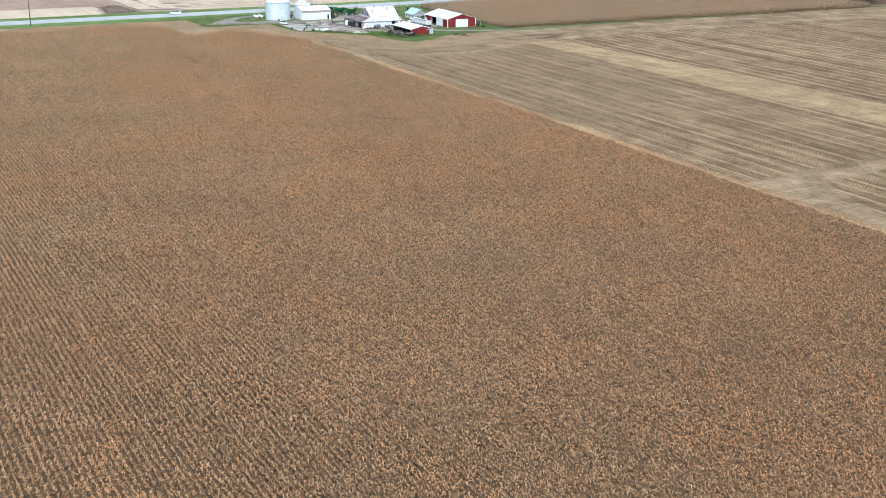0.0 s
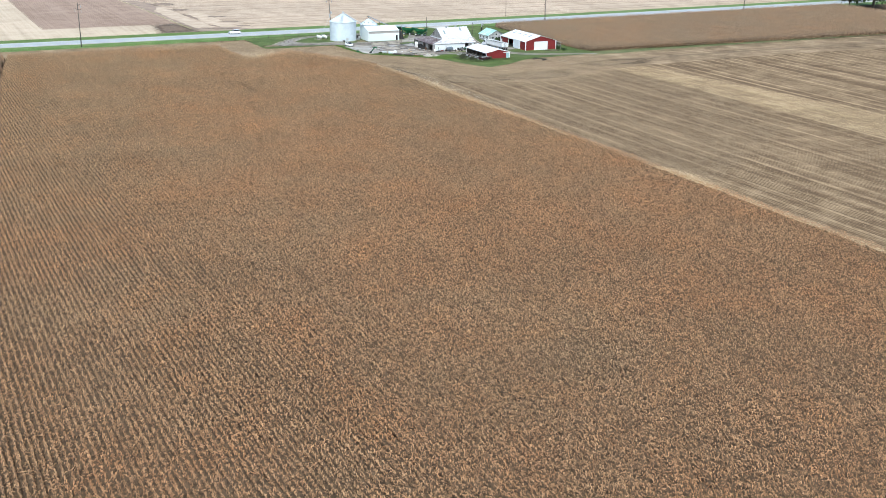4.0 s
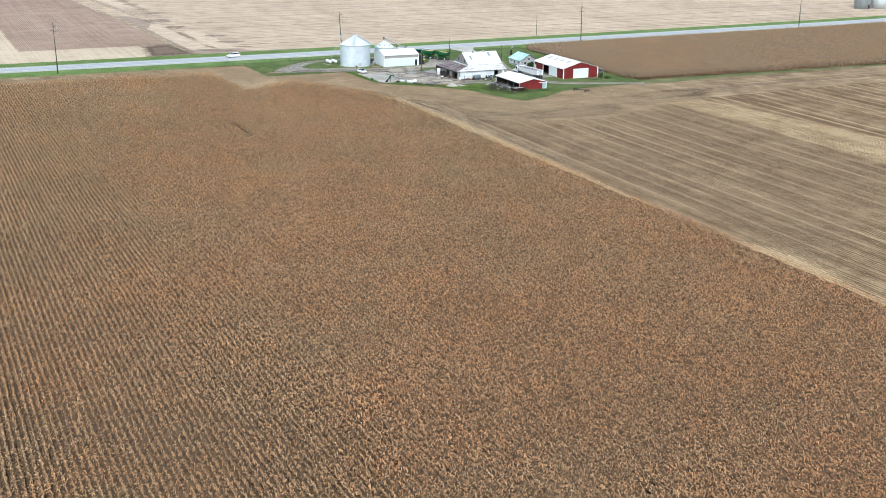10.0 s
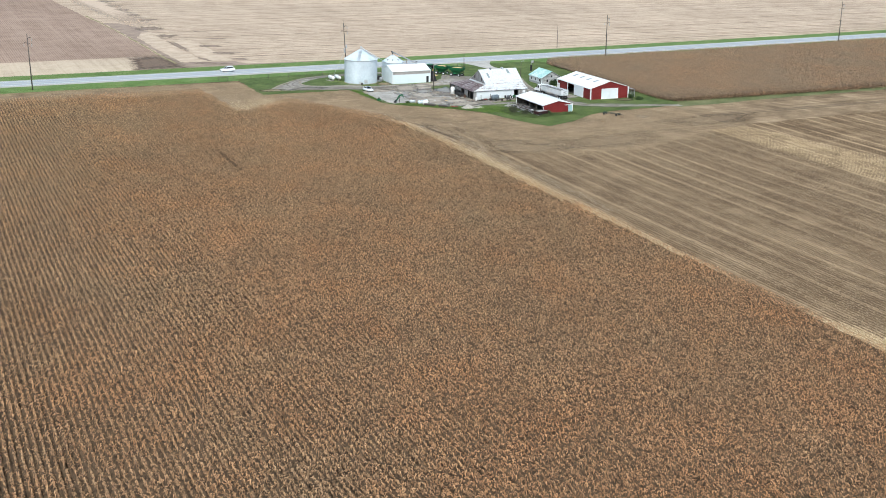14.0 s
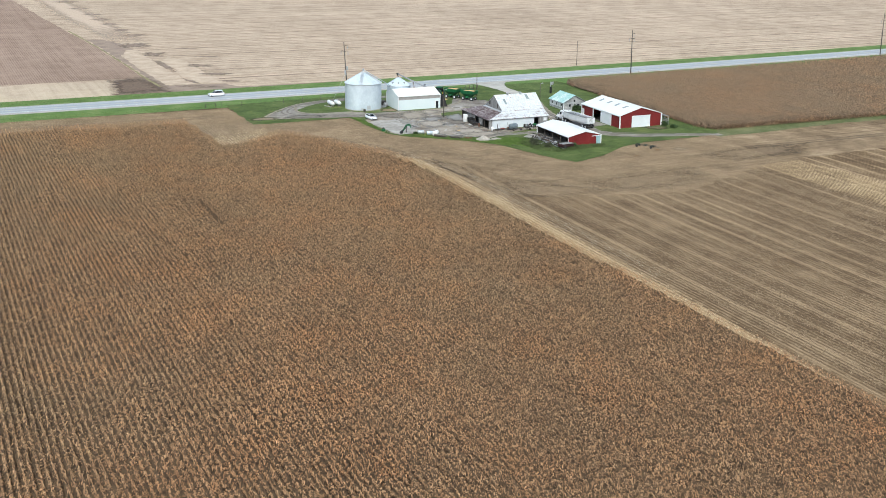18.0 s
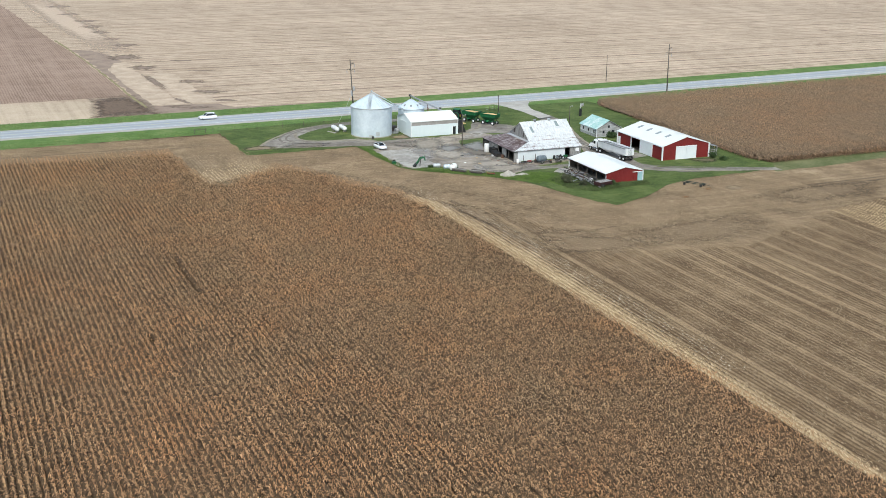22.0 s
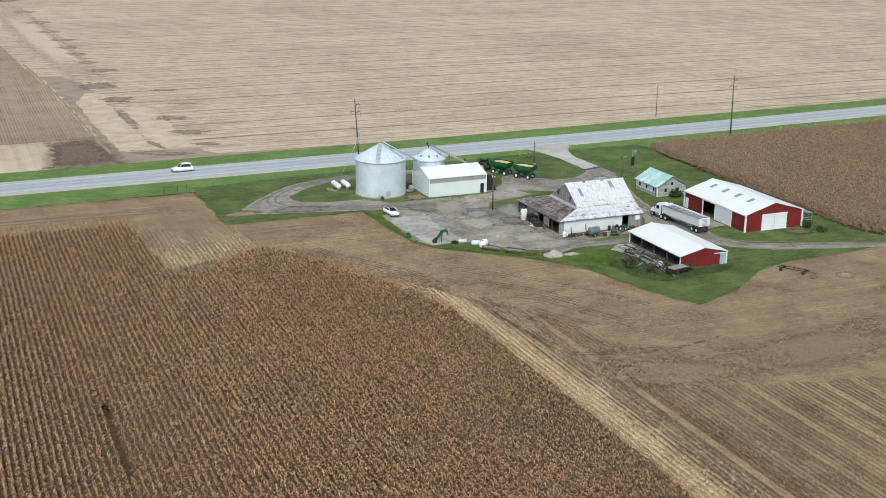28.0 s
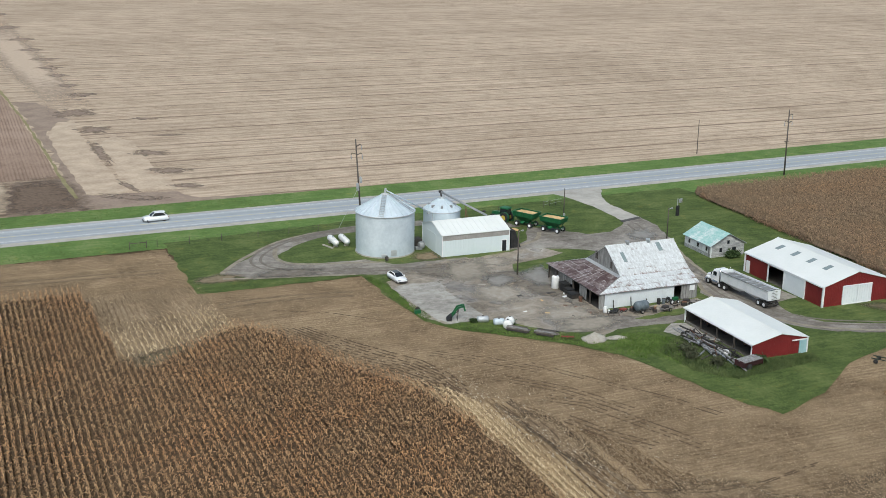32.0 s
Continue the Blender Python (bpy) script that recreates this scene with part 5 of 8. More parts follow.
for k, x0 in enumerate((3.5, 6.3)):
    leaf = part("gable_door", ribbed(x0 + 0.03, x0 + 2.77, -0.13, 0.05, 3.05, 0.4), DOOR_WHITE, red, "white sliding gable door")
    part("rail", Mesh().box(x0 + 0.03, x0 + 2.77, -0.20, -0.13, 0.05, 0.2), WHITE, leaf)
    part("rail", Mesh().box(x0 + 0.03, x0 + 2.77, -0.20, -0.13, 2.9, 3.06), WHITE, leaf)
for x, y in ((0, 0), (0, L), (W, 0), (W, L)):
    part("corner_trim", Mesh().box(x - 0.14, x + 0.14, y - 0.14, y + 0.14, 0, E - 0.03), WHITE, red)
part("service_door", Mesh().box(-0.1, 0.0, L - 1.3, L - 0.4, 0.05, 2.05), WHITE, red)
part("floor", Mesh().box(0.15, W - 0.15, 0.15, L - 0.15, -0.02, 0.06), FLOOR, red, "earth floor inside, dimness put into its colour")
for y0, y1 in ((0, L),):
    part("fascia", Mesh().box(-0.24, -0.18, y0 - 0.2, y1 + 0.2, E - 0.2, E + 0.02), WHITE, red)
    part("fascia", Mesh().box(W + 0.18, W + 0.24, y0 - 0.2, y1 + 0.2, E - 0.2, E + 0.02), WHITE, red)
lean = thing("side_shelter", pose(56.6, -42.6, 0.12), "small grey lean-to frame against the red shed", "shelter")
part("roof_plane", Mesh().slab([(0, 0, 2.6), (2.4, 0, 2.1), (2.4, 3.4, 2.1), (0, 3.4, 2.6)], 0.06), GALV_DULL, lean)
for x, y in ((0.1, 0.1), (2.3, 0.1), (0.1, 3.3), (2.3, 3.3)):
    part("post", Mesh().box(x - 0.06, x + 0.06, y - 0.06, y + 0.06, 0, 2.15 if x > 1 else 2.52), DARK, lean)
for z in (0.5, 1.0, 1.5):
    part("rail", Mesh().beam((0.1, 0.1, z), (2.3, 0.1, z), 0.05).beam((2.3, 0.1, z), (2.3, 3.3, z), 0.05), DARK, lean)
part("back_panel", Mesh().box(0.1, 2.3, 3.25, 3.32, 0, 2.1), GREY_BOARD, lean)

# open-fronted red shed
part("lean_to_roof", Mesh().slab([(12.52, -0.2, 2.75), (14.9, -0.2, 2.35), (14.9, 3.6, 2.35), (12.52, 3.6, 2.75)], 0.06), DULL_STEEL, red, "small grey metal lean-to roof")
for x, y in ((12.75, -0.05), (14.75, -0.05), (14.75, 1.8), (14.75, 3.5)):
    part("lean_to_post", Mesh().box(x - 0.07, x + 0.07, y - 0.07, y + 0.07, 0, 2.3), GREY_BOARD, red)
for z in (0.6, 1.05, 1.5):
    part("lean_to_rail", Mesh().box(12.75, 14.75, -0.1, -0.04, z, z + 0.12), GREY_BOARD, red)
    part("lean_to_rail", Mesh().box(14.78, 14.84, -0.05, 3.5, z, z + 0.12), GREY_BOARD, red)
op = thing("open_shed", pose(20.8, -57.2, 0.1), "low red open-fronted shed with white roof", "shed")
W, L, E, R = 8.9, 15.9, 2.2, 3.2
part("gable_wall", end_wall(W, 0, E, R, -1), RED, op)
part("gable_wall", end_wall(W, L, E, R, 1), RED, op)
part("back_wall", turned(ribbed(0, L, 0, 0, E), 90, (W, 0, 0)), RED, op)
roof_pair(op, W, 0, L, E, R, 0.2, WHITE_ROOF)
part("header_beam", Mesh().box(-0.06, 0.06, 0, L, E - 0.42, E), MAROON, op, "dark maroon header board")
# Added panels, coloured dark so the open shed looks shaded within.
part("lining", Mesh().box(0.15, W - 0.2, L - 0.22, L - 0.15, 0.08, E - 0.05), SHADE, op, "added panel coloured dark as inside shade")
part("lining", Mesh().box(W - 0.22, W - 0.15, 0.2, L - 0.25, 0.08, E - 0.05), SHADE, op, "added panel coloured dark as inside shade")
for k in range(5):
    y = 0.1 + (L - 0.2) * k / 4
    part("post", Mesh().box(-0.09, 0.09, y - 0.09, y + 0.09, 0, E - 0.05), WHITE if k in (0, 4) else POLE, op)
part("corner_trim", Mesh().box(W - 0.1, W + 0.1, -0.12, 0.1, 0, E), WHITE, op)
part("side_door", Mesh().box(W - 1.35, W - 0.2, -0.2, -0.06, 0.05, 1.95, 0.02), TEAL, op, "pale teal sliding door")
part("door_track", Mesh().box(W - 2.6, W - 0.2, -0.24, -0.1, 1.95, 2.08), WHITE, op)
part("floor", Mesh().box(0.1, W - 0.1, 0.1, L - 0.1, -0.02, 0.08), FLOOR, op, "earth floor inside, dimness put into its colour")
part("kick_board", Mesh().box(-0.05, 0.05, 8.2, L, 0.0, 0.35), LUMBER, op)
part("fascia", Mesh().box(-0.27, -0.2, -0.2, L + 0.2, E - 0.16, E + 0.03), WHITE, op)

# small weathered house-shaped shed with a teal roof
hs = thing("weathered_shed", pose(42.8, -15.6, 0.1), "grey weathered board shed with teal metal roof", "shed")
W, L, E, R = 6.7, 7.9, 2.2, 4.0


def boards(x0, x1, y, z0, z1, face, material, t, name="board", pitch=0.32):
    """Lapped boards as parts on a wall along x."""
    n = int((z1 - z0) / pitch)
    for k in range(n):
        a, b = z0 + (z1 - z0) * k / n, z0 + (z1 - z0) * (k + 1) / n
        m = Mesh().add([(x0, y, a), (x1, y, a), (x1, y, b + 0.01), (x0, y, b + 0.01), (x0, y + face * 0.045, a), (x1, y + face * 0.045, a), (x1, y + face * 0.012, b + 0.01), (x0, y + face * 0.012, b + 0.01)],
                       [(3, 2, 1, 0), (4, 5, 6, 7), (0, 1, 5, 4), (2, 3, 7, 6), (0, 4, 7, 3), (1, 2, 6, 5)])
        part(name, m, material, t)


gable_front = part("gable_wall", Mesh().prism([(0, 0), (W, 0), (W, E), (W / 2, R), (0, E)], 0, 0.12), GREY_BOARD, hs)
n = 11
for k in range(n):
    z0, z1 = R * k / n, R * (k + 1) / n
    inset = 0 if z1 <= E else (z1 - E) / (R - E) * W / 2
    if W - 2 * inset > 0.3:
        part("board", Mesh().box(inset + 0.02, W - inset - 0.02, -0.035 - 0.012 * (k % 2), 0.0, z0 + 0.015, z1 - 0.01), PALE_BOARD, gable_front)
part("gable_wall", Mesh().prism([(0, 0), (W, 0), (W, E), (W / 2, R), (0, E)], L - 0.12, L), GREY_BOARD, hs)
side = part("side_wall", Mesh().box(0, 0.12, 0.12, L - 0.12, 0, E), WHITE_BOARD, hs, "peeling white board wall")
for k in range(7):
    z0, z1 = E * k / 7, E * (k + 1) / 7
    part("board", Mesh().box(-0.035 - 0.012 * (k % 2), 0.0, 0.0, L, z0 + 0.015, z1 - 0.01), PALE_BOARD if k < 2 else WHITE_BOARD, side)
part("side_wall", Mesh().box(W - 0.12, W, 0.12, L - 0.12, 0, E), GREY_BOARD, hs)
for y in (1.2, 3.8, 6.4):
    wd = part("window", Mesh().box(-0.075, -0.05, y - 0.3, y + 0.3, 0.95, 1.7), GLASS, hs, "small dark window")
    part("frame", Mesh().box(-0.09, -0.04, y - 0.38, y - 0.3, 0.88, 1.78).box(-0.09, -0.04, y + 0.3, y + 0.38, 0.88, 1.78).box(-0.09, -0.04, y - 0.38, y + 0.38, 1.7, 1.78).box(-0.11, -0.04, y - 0.4, y + 0.4, 0.86, 0.95), WHITE_BOARD, wd)
for x, z, w, h in ((1.9, 0.9, 0.5, 0.7), (4.6, 0.75, 0.75, 0.8), (3.35, 2.2, 0.45, 0.6)):
    wd = part("window", Mesh().box(x - w / 2, x + w / 2, -0.08, -0.055, z, z + h), GLASS, hs, "small dark window")
    part("frame", Mesh().box(x - w / 2 - 0.07, x - w / 2, -0.09, -0.04, z, z + h).box(x + w / 2, x + w / 2 + 0.07, -0.09, -0.04, z, z + h).box(x - w / 2 - 0.07, x + w / 2 + 0.07, -0.09, -0.04, z + h, z + h + 0.07), GREY_BOARD, wd)
part("corner_board", Mesh().box(-0.07, 0.09, -0.07, 0.09, 0, E), WHITE, hs)
part("doorway", Mesh().box(-0.075, -0.05, 0.25, 0.75, 0.05, 1.9), GREY_BOARD, hs)


def sheet_roof(t, a, b, c, d, nu, nv, material, lift, seed):
    """Overlapping roofing sheets as parts between the eave a to b and the top d to c."""
    rng = random.Random(seed)
    a, b, c, d = (Vector(p) for p in (a, b, c, d))
    nrm = (b - a).cross(d - a).normalized()
    for j in range(nv):
        for i in range(nu):
            q = []
            for u, w in ((i, j), (i + 1, j), (i + 1, j + 1.06), (i, j + 1.06)):
                u, w = u / nu, min(w / nv, 1.0)
                q.append((a * (1 - u) + b * u) * (1 - w) + (d * (1 - u) + c * u) * w)
            up = lift + rng.uniform(0.0, 0.02)
            q = [q[0] + nrm * (up + 0.03), q[1] + nrm * (up + 0.03), q[2] + nrm * up, q[3] + nrm * up]
            part("roof_sheet", Mesh().slab(q, 0.02), material, t)


part("roof_deck", Mesh().slab([(-0.3, -0.3, E - 0.16), (W / 2, -0.3, R + 0.02), (W / 2, L + 0.3, R + 0.02), (-0.3, L + 0.3, E - 0.16)], 0.08), GREY_BOARD, hs)
part("roof_deck", Mesh().slab([(W / 2, -0.3, R + 0.02), (W + 0.3, -0.3, E - 0.16), (W + 0.3, L + 0.3, E - 0.16), (W / 2, L + 0.3, R + 0.02)], 0.08), GREY_BOARD, hs)
sheet_roof(hs, (-0.35, L + 0.32, E - 0.19), (-0.35, -0.32, E - 0.19), (W / 2, -0.32, R + 0.03), (W / 2, L + 0.32, R + 0.03), 9, 2, GREEN_ROOF, 0.02, 1)
sheet_roof(hs, (W + 0.35, -0.32, E - 0.19), (W + 0.35, L + 0.32, E - 0.19), (W / 2, L + 0.32, R + 0.03), (W / 2, -0.32, R + 0.03), 9, 2, GREEN_ROOF, 0.02, 2)
part("ridge_cap", Mesh().prism([(W / 2 - 0.25, R - 0.05), (W / 2, R + 0.13), (W / 2 + 0.25, R - 0.05)], -0.34, L + 0.34), GREEN_ROOF, hs)

# old barn: steep main roof that flares to low eaves, with a rusted lean-to on its west side
bn = thing("old_barn", pose(0, 0, 0.1), "old barn with patchy white metal roof and rusted lean-to", "barn")
X0, X1, XM = 11.7, 28.7, 16.9
YS, YN, YR = -32.5, -16.0, -24.8
ZE, ZB, ZR = 2.5, 3.75, 7.15
YBS, YBN = -29.7, -19.4
outline = [(YS, 0), (YN, 0), (YN, ZE), (YBN, ZB), (YR, ZR), (YBS, ZB), (YS, ZE)]


def cross_wall(x0, x1, prof):
    k = len(prof)
    return Mesh().add([(x, y, z) for x in (x0, x1) for y, z in prof], [tuple(range(k)), tuple(reversed(range(k, 2 * k)))] + [(j, k + j, k + (j + 1) % k, (j + 1) % k) for j in range(k)])


west = part("gable_wall", cross_wall(XM, XM + 0.14, [(YBS, 0), (YBN, 0), (YBN, ZB), (YR, ZR), (YBS, ZB)]), GREY_BOARD, bn, "grey weathered gable boards")
for k in range(17):
    y0 = YBS + (YBN - YBS) * k / 17
    y1 = YBS + (YBN - YBS) * (k + 1) / 17
    ym = (y0 + y1) / 2
    zt = ZB + (ZR - ZB) * (1 - abs(ym - YR) / (5.0 if ym < YR else 5.4)) - 0.1
    if zt > ZB + 0.3:
        part("board", Mesh().box(XM - 0.04 - 0.012 * (k % 2), XM, y0 + 0.015, y1 - 0.015, ZB - 0.4, zt), GREY_BOARD, west)
for y, z, w, h in ((-22.3, 4.5, 0.8, 1.2), (-26.8, 4.2, 0.6, 1.0)):
    # No hole in the wall: a dark plate stands in for the opening's shade.
    wd = part("window", Mesh().box(XM - 0.09, XM - 0.06, y - w / 2, y + w / 2, z, z + h), SHADE, bn, "dark plate for the shade in a loft opening")
    part("frame", Mesh().box(XM - 0.11, XM - 0.05, y - w / 2 - 0.08, y - w / 2, z, z + h).box(XM - 0.11, XM - 0.05, y + w / 2, y + w / 2 + 0.08, z, z + h), GREY_BOARD, wd)
part("gable_wall", cross_wall(X1 - 0.14, X1, outline), GREY_BOARD, bn)
part("side_wall", ribbed(X0 + 0.9, 24.6, YS, 0, ZE, 0.4), BARN_WHITE, bn, "white metal-clad wall")
part("side_wall", Mesh().box(25.9, X1, YS, YS + 0.14, 0, ZE), GREY_BOARD, bn, "grey board wall")
for k in range(9):
    x = 25.9 + 2.8 * k / 9
    part("board", Mesh().box(x + 0.012, x + 0.30, YS - 0.03 - 0.012 * (k % 2), YS, 0, ZE - 0.02), GREY_BOARD, bn)
part("notice", Mesh().box(27.3, 28.2, YS - 0.09, YS - 0.05, 1.3, 2.1), WHITE, bn, "plain white board on the wall")
part("corner_wall", Mesh().box(X0, X0 + 0.9, YS, YS + 0.12, 0, ZE), GREY_BOARD, bn)
part("side_wall", Mesh().box(X0, X1, YN - 0.14, YN, 0, ZE), GREY_BOARD, bn)
# This wall and the floor below hold the bays' shade in their colour.
part("inner_wall", Mesh().box(X0 + 3.9, X0 + 4.0, YS + 0.2, YN - 0.2, 0, 2.6), SHADE, bn, "wall behind the lean-to bays, shade in its colour")
part("floor", Mesh().box(X0 + 0.1, X1 - 0.15, YS + 0.15, YN - 0.15, -0.02, 0.07), SHADE, bn, "earth floor inside, dimness put into its colour")
for k in range(7):
    y = YN - 0.2 + (YS - YN + 0.4) * k / 6
    part("post", Mesh().box(X0 - 0.02, X0 + 0.2, y - 0.1, y + 0.1, 0, ZE - 0.1), POLE, bn)
part("header_beam", Mesh().box(X0, X0 + 0.14, YS, YN, ZE - 0.42, ZE - 0.08), POLE, bn)
rng = random.Random(4)
for a, b, lo in ((-21.6, -19.6, 0.0), (-28.6, -26.4, 0.3), (-24.0, -21.6, 1.2)):
    k = int((b - a) / 0.3)
    for j in range(k):
        y = a + (b - a) * j / k
        part("board", Mesh().box(X0 - 0.03, X0 + 0.02, y + 0.01, y + 0.28, lo + rng.uniform(0, 0.25), ZE - 0.3 - rng.uniform(0, 0.1)), GREY_BOARD, bn)
deck = lambda *p: part("roof_deck", Mesh().slab(p, 0.08), GREY_BOARD, bn)  # noqa: E731
o = 0.25
deck((X0 - o, YS - o, ZE - 0.09), (X1 + o, YS - o, ZE - 0.09), (X1 + o, YBS, ZB), (XM - 0.1, YBS, ZB))
deck((XM - 0.1, YBS, ZB), (X1 + o, YBS, ZB), (X1 + o, YR, ZR), (XM - 0.1, YR, ZR))
deck((XM - 0.1, YR, ZR), (X1 + o, YR, ZR), (X1 + o, YBN, ZB), (XM - 0.1, YBN, ZB))
deck((XM - 0.1, YBN, ZB), (X1 + o, YBN, ZB), (X1 + o, YN + o, ZE - 0.09), (X0 - o, YN + o, ZE - 0.09))
deck((X0 - o, YN + o, ZE - 0.09), (X0 - o, YS - o, ZE - 0.09), (XM - 0.05, YBS, ZB - 0.02), (XM - 0.05, YBN, ZB - 0.02))
sheet_roof(bn, (XM - 0.15, YBS, ZB), (X1 + o, YBS, ZB), (X1 + o, YR, ZR), (XM - 0.15, YR, ZR), 12, 5, BARN_ROOF, 0.02, 3)
sheet_roof(bn, (X0 - o, YS - o - 0.05, ZE - 0.1), (X1 + o, YS - o - 0.05, ZE - 0.1), (X1 + o, YBS, ZB), (XM - 0.1, YBS, ZB), 15, 3, BARN_ROOF, 0.02, 4)
sheet_roof(bn, (X1 + o, YBN, ZB), (XM - 0.15, YBN, ZB), (XM - 0.15, YR, ZR), (X1 + o, YR, ZR), 13, 2, BARN_ROOF, 0.02, 5)
sheet_roof(bn, (X1 + o, YN + o, ZE - 0.1), (X0 - o, YN + o, ZE - 0.1), (XM - 0.1, YBN, ZB), (X1 + o, YBN, ZB), 14, 1, BARN_ROOF, 0.02, 6)
sheet_roof(bn, (X0 - o - 0.05, YN + o, ZE - 0.1), (X0 - o - 0.05, YS - o, ZE - 0.1), (XM - 0.55, YBS, ZB - 0.1), (XM - 0.55, YBN, ZB - 0.1), 15, 5, BROWN_ROOF, 0.02, 7)
part("flashing", Mesh().slab([(XM - 0.65, YBN, ZB - 0.08), (XM - 0.65, YBS, ZB - 0.08), (XM, YBS, ZB + 0.12), (XM, YBN, ZB + 0.12)], 0.03), GALV_DULL, bn, "grey metal flashing strip")
part("ridge_cap", cross_wall(XM - 0.2, X1 + 0.3, [(YR - 0.3, ZR - 0.12), (YR + 0.3, ZR - 0.12), (YR, ZR + 0.16)]), BARN_ROOF, bn)
for x in (20.6, 24.3):
    part("roof_ventilator", Mesh().lathe([(0.30, ZR - 0.1), (0.30, ZR + 0.22), (0.36, ZR + 0.26), (0.36, ZR + 0.5), (0.30, ZR + 0.55)], 16, (x, YR, 0)), DULL_STEEL if x < 22 else GALV_DULL, bn, "round metal ridge ventilator")
for x, w in ((18.6, 0.6), (25.4, 0.75)):
    q = lambda f: (YBS + (YR - YBS) * f, ZB + (ZR - ZB) * f + 0.09)  # noqa: E731
    (ya, za), (yb, zb) = (q(0.42), q(0.74)) if x < 20 else (q(0.66), q(1.0))
    part("skylight", Mesh().slab([(x, ya, za), (x + w, ya, za), (x + w, yb, zb), (x, yb, zb)], 0.03), SKYLIGHT, bn, "grey roof light panel")

# ---- poles, fence, sign ----
def power_pole(m, h, low_arm, box):
    t = thing("power_pole", m, "tall dark wooden power pole with staggered arms", "pole", "power poles")
    part("pole", Mesh().tube((0, 0, -0.3), (0, 0, h), 0.19, 0.11, 10), POLE, t)
    for k, (side, z) in enumerate(((1, h - 1.0), (-1, h - 2.4), (1, h - 2.6))):
        arm = part("arm", Mesh().beam((0, 0, z - 0.35), (side * 0.75, 0, z), 0.13).beam((side * 0.75, 0, z), (side * 1.05, 0, z - 0.25), 0.12), POLE, t)
        part("insulator", Mesh().lathe([(0.05, z - 1.15), (0.10, z - 1.1), (0.06, z - 0.8), (0.10, z - 0.75), (0.05, z - 0.25)], 10, (side * 1.05, 0, 0)), CERAMIC, arm)
    if low_arm:
        part("crossarm", Mesh().beam((-0.7, 0, h * 0.52), (0.7, 0, h * 0.52), 0.11), POLE, t)
        part("brace", Mesh().beam((-0.5, 0, h * 0.52), (0, 0, h * 0.47), 0.05), DARK, t)
    if box:
        part("transformer", Mesh().lathe([(0.22, h * 0.50), (0.24, h * 0.51), (0.24, h * 0.56), (0.1, h * 0.575)], 14, (0.42, -0.1, 0)), CERAMIC, t, "grey pole transformer")
        part("transformer", Mesh().lathe([(0.22, h * 0.42), (0.24, h * 0.43), (0.24, h * 0.50), (0.1, h * 0.51)], 14, (-0.3, -0.3, 0)), CERAMIC, t, "grey pole transformer")
        part("guy_wire", Mesh().tube((-0.1, 0, h * 0.45), (-4.6, -0.4, 0.05), 0.03, 0.03, 5), GALV_DULL, t)
    return t


power_pole(pose(-6.4, 23.4, 0.1, 0, -3.6, 0), 16.2, False, True)
power_pole(pose(95.0, 32.6, 0.1, 0, -0.8, 4), 14.6, True, False)
power_pole(pose(-102.0, 23.1, 0.05, 0, -1.2, 0), 16.1, False, False)
power_pole(pose(210.6, 43.2, 0.05), 15.5, True, False)
power_pole(pose(-205, 21.5, 0.05), 16.0, False, False)


def yard_pole(m, h, lamp, label):
    t = thing("yard_pole", m, label, "pole", "yard poles")
    part("pole", Mesh().tube((0, 0, -0.2), (0, 0, h), 0.12, 0.085, 10), POLE, t)
    if lamp:
        part("lamp_arm", Mesh().beam((0, 0, h - 0.3), (0.6, 0, h - 0.1), 0.06), GALV_DULL, t)
        part("lamp_head", Mesh().lathe([(0.1, h - 0.3), (0.2, h - 0.2), (0.12, h - 0.02)], 12, (0.7, 0, 0)), DULL_STEEL, t)
    else:
        part("meter_box", Mesh().box(-0.2, 0.2, -0.3, -0.1, 0.9, 1.7, 0.03), CERAMIC, t)
    return t


yard_pole(pose(7.7, -13.1, 0.15), 7.5, True, "slim dark wooden pole standing in the yard")
yard_pole(pose(30.1, 13.6, 0.12), 6.4, False, "dark wooden pole in the grass by the wagons")
yard_pole(pose(42.2, -2.9, 0.15), 5.7, True, "short wooden pole beside the driveway")
thin_pole = thing("marker_pole", pose(89.5, 58.4, 0.1), "thin bare pole on the far road verge", "pole")
part("pole", Mesh().tube((0, 0, -0.2), (0, 0, 8.2), 0.10, 0.07, 8), POLE, thin_pole)

hoop = thing("basketball_hoop", pose(53.0, 10.4, 0.12, 0, 0, 25), "white basketball backboard on a post in the grass", "basketball hoop")
part("post", Mesh().tube((0, 0, 0), (0, 0.1, 3.4), 0.07, 0.06, 10), GALV_DULL, hoop)
part("backboard", Mesh().box(-0.6, 0.6, -0.55, -0.5, 2.65, 3.5, 0.02), CERAMIC, hoop, "grey-white backboard")
part("bracket", Mesh().beam((0, 0, 3.1), (0, -0.5, 3.2), 0.08), DARK, hoop)
part("rim", Mesh().lathe([(0.23, 2.88), (0.26, 2.9), (0.23, 2.92), (0.21, 2.9), (0.23, 2.88)], 16, (0, -0.85, 0), "z", True, False), RUST, hoop)
part("post_pad", Mesh().box(-0.3, 0.3, -0.25, 0.25, 0.0, 2.0, 0.06), BLACK, hoop, "black padding round the post")

fence = thing("wire_fence", pose(0, 0, 0.1), "old wire fence with wooden posts on the grass", "fence")
fx = [-48.2, -45.4, -43.6, -38.1, -32.5, -26.0, -20.4, -15.0]
for k, x in enumerate(fx):
    part("post", Mesh().tube((x, 22.1 + 0.02 * k, -0.2), (x + 0.05, 22.1 + 0.02 * k, 1.3), 0.07, 0.06, 7), POLE, fence)
